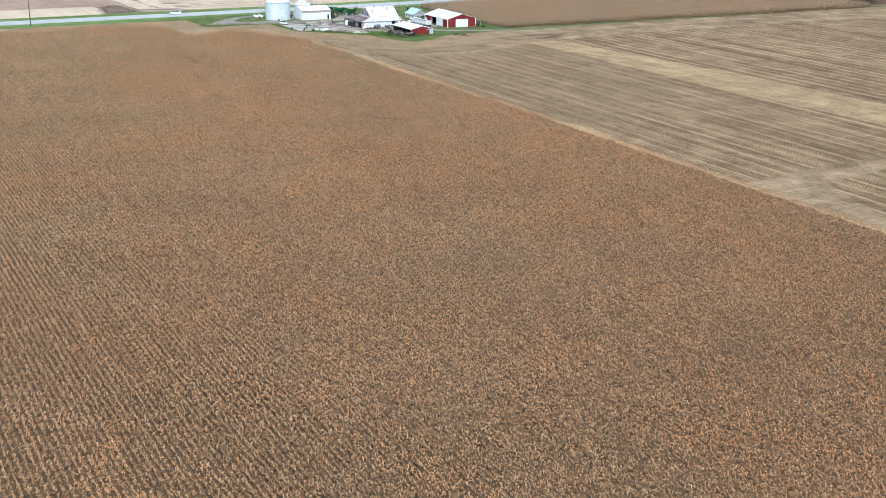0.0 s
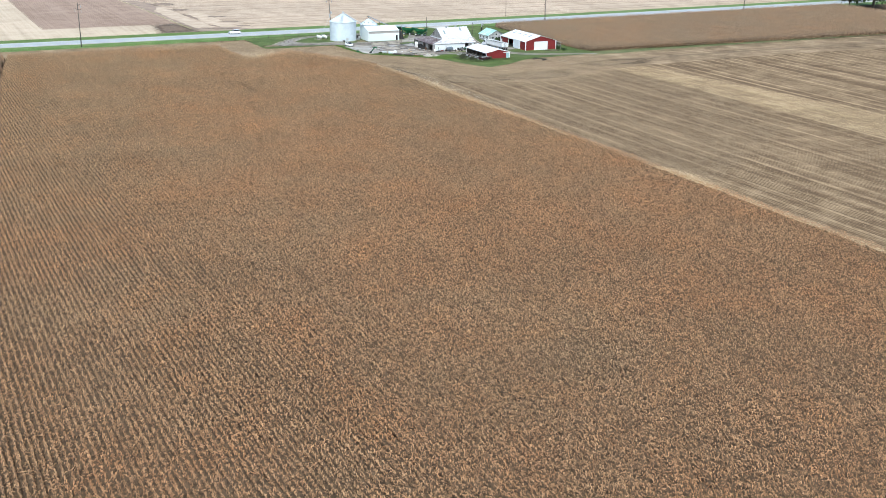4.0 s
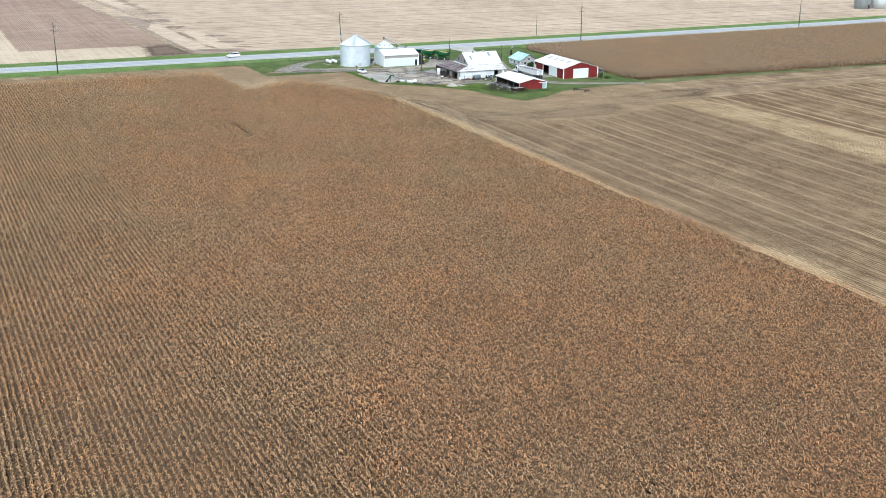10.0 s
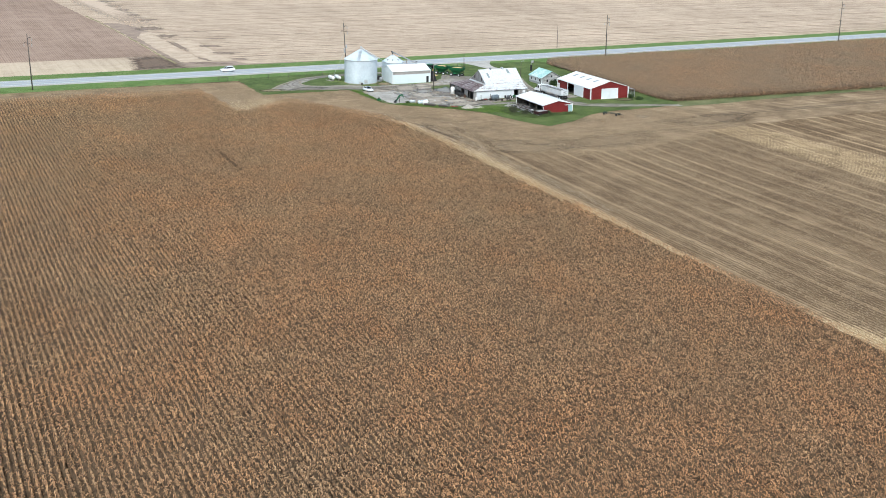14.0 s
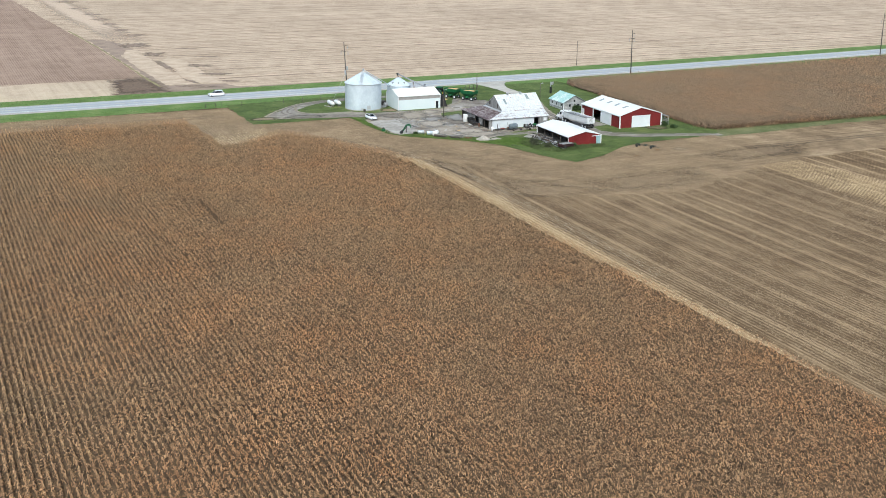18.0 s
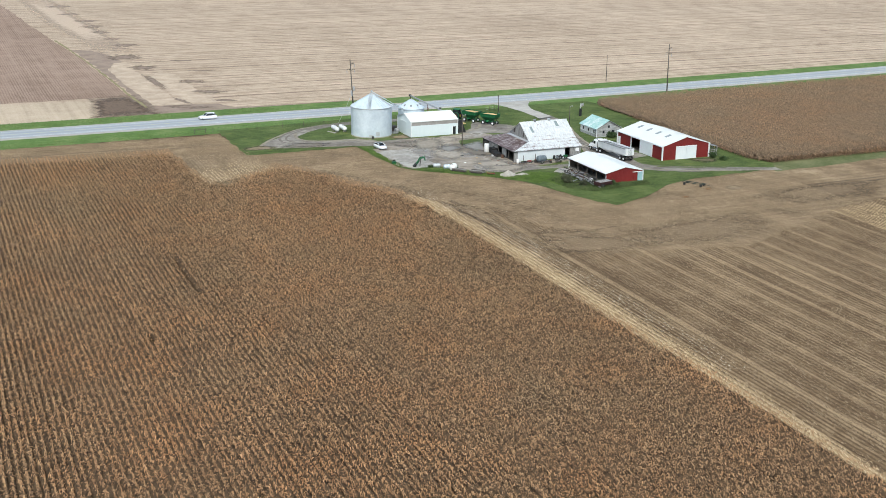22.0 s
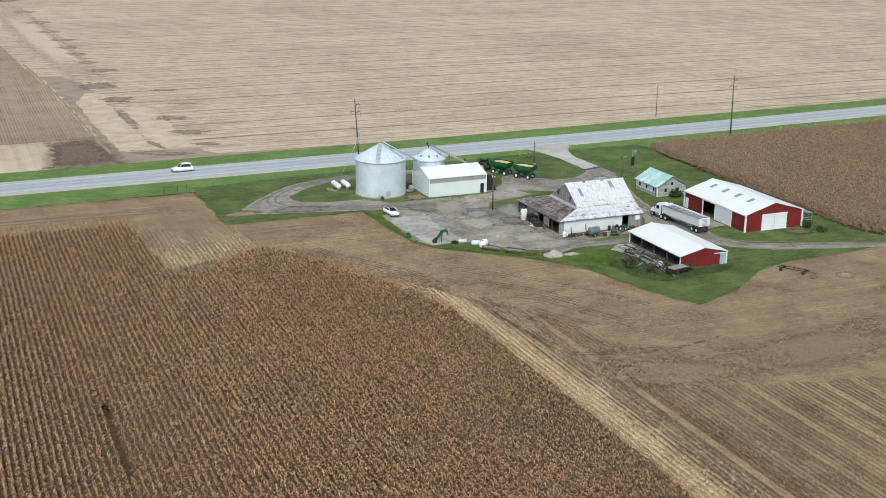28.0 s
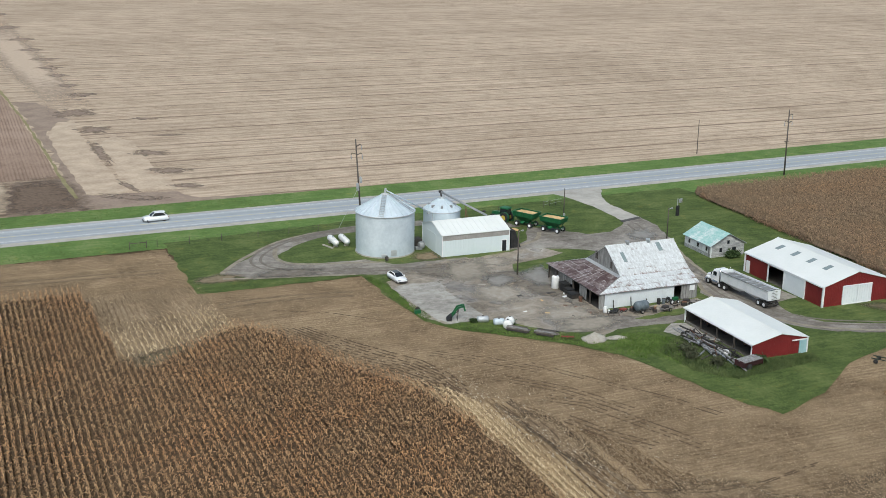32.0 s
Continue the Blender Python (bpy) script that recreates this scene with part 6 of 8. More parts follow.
for z in (0.45, 0.85, 1.2):
    part("wire", Mesh().tube((fx[0], 22.1, z), (fx[-1], 22.25, z), 0.010, 0.010, 4), DARK, fence)
part("brace", Mesh().beam((-48.2, 22.1, 1.0), (-45.4, 22.12, 1.0), 0.1), POLE, fence)
fence2 = thing("short_fence", pose(0, 0, 0.12), "short dark wire fence beside the road", "fence")
for k in range(4):
    part("post", Mesh().tube((31.5 + 1.6 * k, 24.5 + 0.5 * k, -0.2), (31.5 + 1.6 * k, 24.5 + 0.5 * k, 1.3), 0.07, 0.06, 6), POLE, fence2)
for z in (0.5, 1.1):
    part("wire", Mesh().tube((31.5, 24.5, z), (36.3, 26.0, z), 0.015, 0.015, 4), GALV_DULL, fence2)


# ---- vehicles ----
def wheel(parent, x, y, z, r, w, rim, axis="x"):
    """A tyre with rounded shoulders and its rim as a sub-part."""
    tyre = Mesh().lathe([(r * 0.55, -w / 2), (r * 0.93, -w / 2), (r, -w * 0.3), (r, w * 0.3), (r * 0.93, w / 2), (r * 0.55, w / 2), (r * 0.52, 0), (r * 0.55, -w / 2)], 20, (x, y, z), axis, True, False)
    t = part("wheel", tyre, BLACK, parent)
    part("rim", Mesh().lathe([(r * 0.16, -w * 0.50), (r * 0.20, -w * 0.38), (r * 0.46, -w * 0.44), (r * 0.54, -w * 0.50), (r * 0.54, w * 0.50), (r * 0.46, w * 0.44), (r * 0.20, w * 0.38), (r * 0.16, w * 0.50)], 16, (x, y, z), axis), rim, t)
    return t


def ring_xz(y, pts):
    return [(x, y, z) for x, z in pts]


def car(m, suv, label, group=""):
    """A car along y with its nose to -y."""
    t = thing("car", m, label, "car", group)
    h = 1.66 if suv else 1.46
    half = lambda w, z0, z1: [(-w, z0), (w, z0), (w * 1.02, (z0 + z1) / 2), (w * 0.94, z1), (-w * 0.94, z1), (-w * 1.02, (z0 + z1) / 2)]  # noqa: E731
    body = [(-2.32, 0.70, 0.42, 0.72), (-2.2, 0.82, 0.28, 0.80), (-1.5, 0.91, 0.24, 0.93), (-0.8, 0.92, 0.24, 1.0), (1.4, 0.92, 0.24, 1.02), (2.0, 0.89, 0.28, 1.0), (2.28, 0.80, 0.40, 0.92)]
    part("body", Mesh().loft([ring_xz(y, half(w, a, b)) for y, w, a, b in body], True, True), CAR_WHITE, t)
    cab = [(-1.0, 0.82, 0.98, 1.02), (-0.25, 0.74, 0.98, h - 0.05), (0.6, 0.72, 0.98, h), (1.3 if not suv else 1.7, 0.72, 0.98, h - 0.08), (2.05 if not suv else 2.15, 0.76, 0.98, 1.06)]
    part("cabin_glass", Mesh().loft([ring_xz(y, [(-w, a), (w, a), (w * 0.86, b), (-w * 0.86, b)]) for y, w, a, b in cab]), GLASS, t, "dark windows")
    part("roof", Mesh().box(-0.60, 0.60, -0.2, 1.35 if not suv else 1.75, h - 0.045, h + 0.015, 0.03), GLASS if not suv else CAR_WHITE, t)
    for s in (-1, 1):
        part("pillar", Mesh().beam((s * 0.80, -0.98, 1.0), (s * 0.63, -0.22, h - 0.02), 0.07).beam((s * 0.63, -0.22, h - 0.02), (s * 0.63, 1.3, h - 0.02), 0.08).beam((s * 0.63, 1.3, h - 0.02), (s * 0.76, 2.0, 1.04), 0.10), CAR_WHITE, t)
        part("headlight", Mesh().box(s * 0.66 - 0.18, s * 0.66 + 0.18, -2.32, -2.1, 0.62, 0.78, 0.03), CHROME, t)
        part("tail_light", Mesh().box(s * 0.66 - 0.2, s * 0.66 + 0.2, 2.12, 2.30, 0.74, 0.90, 0.03), RED_PAINT, t)
        part("mirror", Mesh().box(s * 0.98 - 0.1, s * 0.98 + 0.1, -0.85, -0.68, 0.98, 1.12, 0.03), CAR_WHITE, t)
        for y in (-1.42, 1.42):
            wheel(t, s * 0.80, y, 0.33, 0.33, 0.22, CHROME)
    part("bumper", Mesh().box(-0.78, 0.78, -2.38, -2.2, 0.26, 0.46, 0.04), DARK, t)
    part("white_bar", Mesh().box(-0.26, 0.26, 2.28, 2.31, 0.52, 0.64), WHITE, t, "plain white bar")
    return t


car(pose(-11.5, -9.3, 0.16, 0, 0, 6) @ Matrix.Diagonal((0.92, 0.94, 0.90, 1)), False, "white hatchback with dark glass roof parked in the yard")
car(pose(-41.0, 39.0, 0.2, 0, 0, -88.2), True, "white sport utility car on the grey road")


def semi(m):
    t = thing("semi_truck", m, "white semi truck with open hopper trailer on the drive", "truck")
    # trailer along y, rear at 0
    w, z0, z1 = 1.25, 1.15, 2.85
    wall = part("trailer_wall", Mesh().box(-w, -w + 0.06, 0, 11.2, z0 + 0.25, z1), ALU, t, "silver trailer side")
    for k in range(13):
        part("side_stake", Mesh().box(-w - 0.015, -w, 0.2 + 0.9 * k, 0.27 + 0.9 * k, z0 + 0.25, z1), ALU, wall)
    part("trailer_wall", Mesh().box(w - 0.06, w, 0, 11.2, z0 + 0.25, z1), ALU, t)
    rear = part("rear_panel", Mesh().box(-w, w, -0.06, 0.0, z0 + 0.2, z1 + 0.1), ALU, t)
    for k in range(6):
        part("rung", Mesh().box(-0.55, 0.55, -0.14, -0.06, z0 + 0.4 + 0.24 * k, z0 + 0.45 + 0.24 * k), CHROME, rear)
    part("front_panel", Mesh().box(-w, w, 11.2, 11.26, z0 + 0.2, z1 + 0.25), ALU, t)
    part("bow", Mesh().beam((-w, 0, z1 + 0.05), (0, 0, z1 + 0.25), 0.08).beam((0, 0, z1 + 0.25), (w, 0, z1 + 0.05), 0.08), CHROME, t)
    for y0, y1 in ((1.0, 5.4), (5.8, 10.2)):
        part("hopper", Mesh().loft([[(-w + 0.05, y0 - 0.7, z0 + 0.3), (w - 0.05, y0 - 0.7, z0 + 0.3), (w - 0.05, y1 + 0.7, z0 + 0.3), (-w + 0.05, y1 + 0.7, z0 + 0.3)],
                                   [(-0.45, (y0 + y1) / 2 - 0.6, 0.6), (0.45, (y0 + y1) / 2 - 0.6, 0.6), (0.45, (y0 + y1) / 2 + 0.6, 0.6), (-0.45, (y0 + y1) / 2 + 0.6, 0.6)]]), ALU, t)
    part("cargo_tarp", Mesh().box(-w + 0.08, w - 0.08, 0.05, 11.15, z1 - 0.32, z1 - 0.22), TARP, t, "grey mesh cover inside the trailer")
    for k in range(7):
        part("cross_bow", Mesh().tube((-w + 0.06, 0.8 + 1.6 * k, z1 - 0.02), (w - 0.06, 0.8 + 1.6 * k, z1 - 0.02), 0.035, 0.035, 6), GALV_DULL, t)
    for s in (-1, 1):
        part("top_rail", Mesh().box(s * w - 0.07, s * w + 0.07, 0, 11.2, z1 - 0.02, z1 + 0.08, 0.02), WHITE, t)
    part("roll_bar", Mesh().tube((-w - 0.05, 0.1, z1 + 0.1), (-w - 0.05, 11.1, z1 + 0.1), 0.08, 0.08, 10), TARP, t, "rolled trailer tarp")
    part("bumper", Mesh().box(-1.15, 1.15, -0.12, 0.0, 0.5, 0.75, 0.03), DARK, t)
    part("frame_rail", Mesh().box(-0.5, 0.5, 0.1, 3.2, 0.85, 1.15).box(-0.45, 0.45, 9.2, 15.2, 0.75, 1.0), DARK, t)
    for y in (0.75, 2.05, 10.2, 11.5):
        for s in (-1, 1):
            wheel(t, s * 1.0, y, 0.52, 0.52, 0.5, ALU)
        part("mud_guard", Mesh().box(-1.25, -0.72, y - 0.62, y - 0.56, 0.45, 1.0), BLACK, t)
    part("cab", Mesh().loft([[(x, y, z) for x, y in ((-1.1, 11.9), (1.1, 11.9), (1.1, 13.75), (-1.1, 13.75))] for z in (0.85, 1.75)] +
                            [[(x, y, 2.75) for x, y in ((-1.0, 11.95), (1.0, 11.95), (0.98, 13.35), (-0.98, 13.35))], [(x, y, 2.95) for x, y in ((-0.85, 12.1), (0.85, 12.1), (0.8, 13.0), (-0.8, 13.0))]]), CAR_WHITE, t, "white truck cab")
    part("hood", Mesh().loft([[(x, y, z) for x, z in ((-0.85, 0.7), (0.85, 0.7), (0.8, zt - 0.15), (0.5, zt), (-0.5, zt), (-0.8, zt - 0.15))] for y, zt in ((13.7, 1.85), (14.6, 1.75), (15.2, 1.6))]), CAR_WHITE, t)
    part("windscreen", Mesh().slab([(-0.95, 13.72, 1.85), (0.95, 13.72, 1.85), (0.88, 13.40, 2.62), (-0.88, 13.40, 2.62)], 0.03), GLASS, t)
    for s in (-1, 1):
        part("side_window", Mesh().box(s * 1.09 - 0.03, s * 1.09 + 0.03, 12.5, 13.3, 1.8, 2.5), GLASS, t)
        part("fender", Mesh().box(s * 0.95 - 0.25, s * 0.95 + 0.25, 13.95, 15.1, 0.95, 1.25, 0.1), CAR_WHITE, t)
        part("fuel_tank", Mesh().lathe([(0.3, 12.0), (0.33, 12.05), (0.33, 13.3), (0.3, 13.35)], 14, (s * 0.98, 0, 0.72), "y"), CHROME, t)
        part("exhaust_stack", Mesh().tube((s * 1.0, 11.75, 0.9), (s * 1.0, 11.75, 3.2), 0.08, 0.08, 10), CHROME, t)
        part("mirror", Mesh().box(s * 1.32 - 0.1, s * 1.32 + 0.1, 13.5, 13.58, 1.8, 2.3), CHROME, t)
        wheel(t, s * 1.0, 14.45, 0.5, 0.5, 0.32, ALU)
    part("grille", Mesh().box(-0.55, 0.55, 15.2, 15.26, 0.75, 1.5), CHROME, t)
    part("front_bumper", Mesh().box(-1.15, 1.15, 15.15, 15.4, 0.4, 0.72, 0.05), CHROME, t)
    return t


semi(pose(36.45, -41.0, 0.17, 0, 0, 4.5) @ Matrix.Scale(0.955, 4))


def gravity_wagon(m, label):
    t = thing("gravity_wagon", m, label, "grain wagon", "grain wagons")
    L_, W_ = 2.25, 1.35
    rect = lambda a, b, z: [(-a, -b, z), (a, -b, z), (a, b, z), (-a, b, z)]  # noqa: E731
    part("box", Mesh().loft([rect(0.75, 0.5, 0.95), rect(L_ - 0.15, W_ - 0.05, 1.95), rect(L_, W_, 2.75)], False), GREEN, t, "green sloping grain box")
    part("box_floor", Mesh().box(-0.75, 0.75, -0.5, 0.5, 0.9, 0.96), GREEN, t)
    part("rim", Mesh().beam((-L_, -W_, 2.76), (L_, -W_, 2.76), 0.12).beam((L_, -W_, 2.76), (L_, W_, 2.76), 0.12).beam((L_, W_, 2.76), (-L_, W_, 2.76), 0.12).beam((-L_, W_, 2.76), (-L_, -W_, 2.76), 0.12), GREEN, t)
    heap = [(x, y, 2.5 + 0.35 * (1 - max(abs(x) / L_, abs(y) / W_) ** 2)) for y in np.linspace(-W_ + 0.06, W_ - 0.06, 7) for x in np.linspace(-L_ + 0.06, L_ - 0.06, 9)]
    part("grain", Mesh().add(heap, [(j * 9 + i, j * 9 + i + 1, j * 9 + i + 10, j * 9 + i + 9) for j in range(6) for i in range(8)], True), GRAIN, t, "heap of golden corn grain")
    for s in (-1, 1):
        for x in (-1.4, 0.0, 1.4):
            part("side_rib", Mesh().beam((x, s * (W_ - 0.02), 1.95), (x, s * (W_ + 0.03), 2.72), 0.08), GREEN, t)
        part("chassis_rail", Mesh().beam((-1.9, s * 0.45, 0.82), (1.9, s * 0.45, 0.82), 0.14), GREEN, t)
        for x in (-1.45, 1.45):
            wheel(t, x, s * 1.0, 0.5, 0.5, 0.36, CAR_WHITE, "y")
            part("support", Mesh().beam((x, s * 0.5, 0.82), (x * 1.1, s * 1.1, 1.9), 0.09), GREEN, t)
    for x in (-1.45, 1.45):
        part("axle", Mesh().beam((x, -0.95, 0.5), (x, 0.95, 0.5), 0.12), DARK, t)
    part("tongue", Mesh().beam((-1.9, 0, 0.7), (-3.3, 0, 0.5), 0.12), GREEN, t)
    part("chute", Mesh().slab([(-0.4, -1.0, 1.1), (0.4, -1.0, 1.1), (0.35, -1.55, 0.8), (-0.35, -1.55, 0.8)], 0.05), GREEN, t)
    return t


gravity_wagon(pose(22.2, 13.2, 0.15, 0, 0, -62), "green gravity wagon heaped with corn behind the tractor")
gravity_wagon(pose(25.2, 8.3, 0.15, 0, 0, -58), "green gravity wagon heaped with corn on the drive")

tr = thing("tractor", pose(19.6, 18.0, 0.15, 0, 0, 118), "green farm tractor with cab and large rear wheels", "tractor")
part("hood", Mesh().loft([[(x, y, z) for y, z in ((-0.42, 0.9), (0.42, 0.9), (0.38, zt), (-0.38, zt))] for x, zt in ((0.2, 1.75), (1.6, 1.65), (2.3, 1.5))]), GREEN, tr)
part("chassis", Mesh().box(-1.4, 2.1, -0.35, 0.35, 0.55, 0.95, 0.06), DARK, tr)
part("cab_glass", Mesh().loft([[(x, y, 1.3) for x, y in ((-1.5, -0.75), (0.2, -0.75), (0.2, 0.75), (-1.5, 0.75))], [(x, y, 2.55) for x, y in ((-1.35, -0.68), (0.05, -0.68), (0.05, 0.68), (-1.35, 0.68))]]), GLASS, tr)
part("cab_roof", Mesh().box(-1.55, 0.25, -0.82, 0.82, 2.55, 2.75, 0.08), GREEN, tr)
for s in (-1, 1):
    wheel(tr, -1.0, s * 0.95, 0.92, 0.92, 0.55, YELLOW_RIM, "y")
    wheel(tr, 1.7, s * 0.85, 0.62, 0.62, 0.4, YELLOW_RIM, "y")
    part("fender", Mesh().lathe([(0.98, -0.2), (1.02, -0.2), (1.02, 0.2), (0.98, 0.2), (0.98, -0.2)], 16, (-1.0, s * 0.85, 0.98), "y", True, False), GREEN, tr)
part("exhaust", Mesh().tube((0.9, 0.25, 1.6), (0.9, 0.25, 2.6), 0.06, 0.06, 8), DARK, tr)

# ---- by the shed and bins ----
for x, lab in ((-15.0, "white propane tank on low feet beside the grain bin"), (-13.0, "white propane tank with grey fittings in the grass")):
    tk = thing("propane_tank", pose(x, 13.2, 0.12), lab, "tank", "propane tanks")
    part("shell", Mesh().lathe([(0.05, -2.2), (0.34, -2.08), (0.52, -1.8), (0.55, -1.5), (0.55, 1.5), (0.52, 1.8), (0.34, 2.08), (0.05, 2.2)], 20, (0, 0, 0.85), "y"), PLASTIC, tk)
    part("valve_dome", Mesh().lathe([(0.16, 0), (0.16, 0.2), (0.05, 0.26)], 12, (0, 0, 1.38)), GALV_DULL, tk)
    for y in (-1.3, 1.3):
        part("foot", Mesh().box(-0.4, 0.4, y - 0.12, y + 0.12, 0, 0.42), CONCRETE, tk)
slab = thing("concrete_step", pose(-16.2, 12.4, 0.13, 0, 0, 20), "narrow concrete step in the grass by the tank", "step")
part("slab", Mesh().box(-0.2, 0.2, -1.4, 1.4, 0, 0.12), CONCRETE, slab)

cov = thing("covered_hopper", pose(13.9, 1.7, 0.15), "dark tarpaulin-covered hopper against the shed end", "hopper")
part("cover", Mesh().prism([(-0.75, 0), (1.2, 0), (0.75, 1.1), (0.1, 3.1), (-0.75, 3.2)], -0.8, 2.2), BLACK, cov, "dark sloping tarpaulin")
part("edge_bar", Mesh().beam((-0.7, -0.82, 3.2), (-0.7, 2.2, 3.2), 0.1), DARK, cov)
gh = thing("auger_hopper", pose(15.2, 6.0, 0.15, 0, 0, 30), "small green wheeled auger hopper", "auger")
part("hopper_box", Mesh().loft([[(-0.25, -0.25, 0.5), (0.25, -0.25, 0.5), (0.25, 0.25, 0.5), (-0.25, 0.25, 0.5)], [(-0.9, -0.8, 1.4), (0.9, -0.8, 1.4), (0.9, 0.8, 1.4), (-0.9, 0.8, 1.4)]], False), GREEN, gh)
part("tube", Mesh().tube((0, 0, 0.6), (-1.6, 1.2, 3.6), 0.13, 0.13, 10), GREEN, gh)
for s in (-1, 1):
    wheel(gh, s * 0.85, -0.4, 0.4, 0.4, 0.22, CAR_WHITE)
spill = thing("grain_spill", pose(18.8, 11.6, 0.16), "small spill of yellow grain on the gravel", "grain")
part("heap", Mesh().lathe([(1.1, 0), (0.7, 0.12), (0.25, 0.24), (0.02, 0.27)], 12), GRAIN, spill)

# ---- by the concrete slab ----
ld = thing("loader_attachment", pose(-10.4, -29.2, 0.21, 0, 0, -18) @ Matrix.Scale(0.88, 4), "green front loader arms with black bucket on the slab", "loader")
part("bucket", Mesh().prism([(-1.0, 0.0), (-0.2, 0.0), (-0.1, 0.75), (-0.25, 0.8), (-0.8, 0.25), (-1.0, 0.1)], -0.95, 0.95), BLACK, ld, "black loader bucket")
for s in (-0.5, 0.5):
    part("arm", Mesh().beam((-0.35, s, 0.35), (0.3, s, 1.35), 0.17, 0.22).beam((0.25, s, 1.25), (0.8, s, 2.2), 0.17, 0.24).beam((0.7, s, 2.1), (1.85, s, 2.4), 0.17, 0.24).beam((1.8, s, 2.45), (2.0, s, 1.6), 0.17, 0.26), GREEN, ld)
    part("brace", Mesh().beam((0.95, s, 2.0), (0.75, s, 0.0), 0.09), DARK, ld, "thin dark parking stand")
    part("cylinder", Mesh().tube((0.0, s, 0.75), (0.9, s, 1.75), 0.06, 0.06, 8), DARK, ld)
part("cross_tube", Mesh().tube((0.3, -0.5, 1.3), (0.3, 0.5, 1.3), 0.1, 0.1, 10), GREEN, ld)
part("cross_tube", Mesh().tube((1.7, -0.5, 2.35), (1.7, 0.5, 2.35), 0.1, 0.1, 10), GREEN, ld)
sm = thing("old_pump", pose(-14.0, -24.8, 0.14), "small rusty green pump in the grass", "pump")
part("body", Mesh().box(-0.5, 0.4, -0.3, 0.3, 0, 0.5, 0.06), GREEN, sm)
part("flywheel", Mesh().lathe([(0.35, -0.06), (0.4, 0), (0.35, 0.06)], 14, (0.1, 0.4, 0.45), "y"), DARK, sm)

for x, y, a, r, l, mat_, lab in ((-6.7, -31.6, -15, 0.48, 1.7, GALV_DULL, "grey steel drum tank lying in the grass"), (-5.0, -33.4, -10, 0.5, 1.6, GALV, "pale steel drum tank lying in the grass"),
                                 (-4.5, -35.2, 60, 0.68, 0.9, PLASTIC, "round white plastic tank on its side"), (-3.7, -34.2, 50, 0.68, 0.9, PLASTIC, "white plastic tank lying by the lumber")):
    tk = thing("storage_tank", pose(x, y, 0.14, 0, 0, a), lab, "tank", "tanks by the yard edge")
    part("shell", Mesh().lathe([(0.05, -l / 2), (r * 0.8, -l / 2 + 0.05), (r, -l / 2 + 0.2), (r, l / 2 - 0.2), (r * 0.8, l / 2 - 0.05), (0.05, l / 2)], 20, (0, 0, r), "x"), mat_, tk)
    part("cap", Mesh().lathe([(0.14, 0), (0.14, 0.1), (0.1, 0.12)], 10, (0, 0, 2 * r - 0.03)), DARK, tk)
for x, y, a, n in ((-3.6, -36.9, -47, 14), (-0.7, -39.7, -44, 15)):
    st = thing("lumber_stack", pose(x, y, 0.14, 0, 0, a), "low stack of grey weathered lumber", "lumber", "lumber stacks")
    rng = random.Random(n)
    for k in range(n):
        part("beam", Mesh().box(-1.45 + rng.uniform(-0.35, 0.25), 1.3 + rng.uniform(-0.3, 0.4), -0.6 + 0.3 * (k % 5), -0.40 + 0.3 * (k % 5), 0.2 + 0.18 * (k // 5), 0.34 + 0.18 * (k // 5)), (LUMBER, POLE, LUMBER, GREY_BOARD)[k % 4] if k % 7 else DARK, st)
    for sx in (-1.2, 1.0):
        part("bearer", Mesh().box(sx - 0.08, sx + 0.08, -0.5, 0.75, 0, 0.2), DARK, st)
ri = thing("red_implement", pose(1.5, -41.9, 0.14, 0, 0, -30), "rusty red farm implement in the weeds", "implement")
part("frame", Mesh().beam((-0.9, 0, 0.4), (0.9, 0, 0.4), 0.14).beam((0, -0.5, 0.4), (0, 0.6, 0.4), 0.12), RED_PAINT, ri)
for s in (-0.7, 0.7):
    part("disc", Mesh().lathe([(0.34, -0.03), (0.36, 0), (0.34, 0.03)], 14, (s, 0.1, 0.36), "x"), RUST, ri)


def heap(m, rx, ry, h, seed, label, name="stone_pile"):
    rng = random.Random(seed)
    t = thing(name, m, label, "pile")
    rings = []
    for k in range(7):
        f = k / 6
        q = 1.0 - f * (0.75 + 0.22 * f)
        rings.append([(rx * q * math.cos(a) * rng.uniform(0.8, 1.2), ry * q * math.sin(a) * rng.uniform(0.8, 1.2), h * f ** 1.1 * rng.uniform(0.9, 1.05)) for a in (2 * math.pi * j / 20 for j in range(20))])
    part("heap", Mesh().loft(rings, True, True), STONE, t)
    return t


heap(pose(5.0, -43.0, 0.12, 0, 0, 20), 2.1, 1.5, 1.0, 1, "pale crushed stone pile at the yard edge")
heap(pose(8.2, -43.6, 0.12, 0, 0, -10), 1.5, 0.7, 0.35, 2, "low spread of pale crushed stone")

# ---- round the old barn ----
wt = thing("water_tank", pose(10.3, -21.2, 0.16), "upright white plastic tank beside the barn", "tank")
part("shell", Mesh().lathe([(0.55, 0), (0.6, 0.05), (0.6, 1.75), (0.52, 1.95), (0.2, 2.05)], 20), PLASTIC, wt)
part("lid", Mesh().lathe([(0.2, 2.03), (0.2, 2.14), (0.12, 2.16)], 12), DARK, wt)
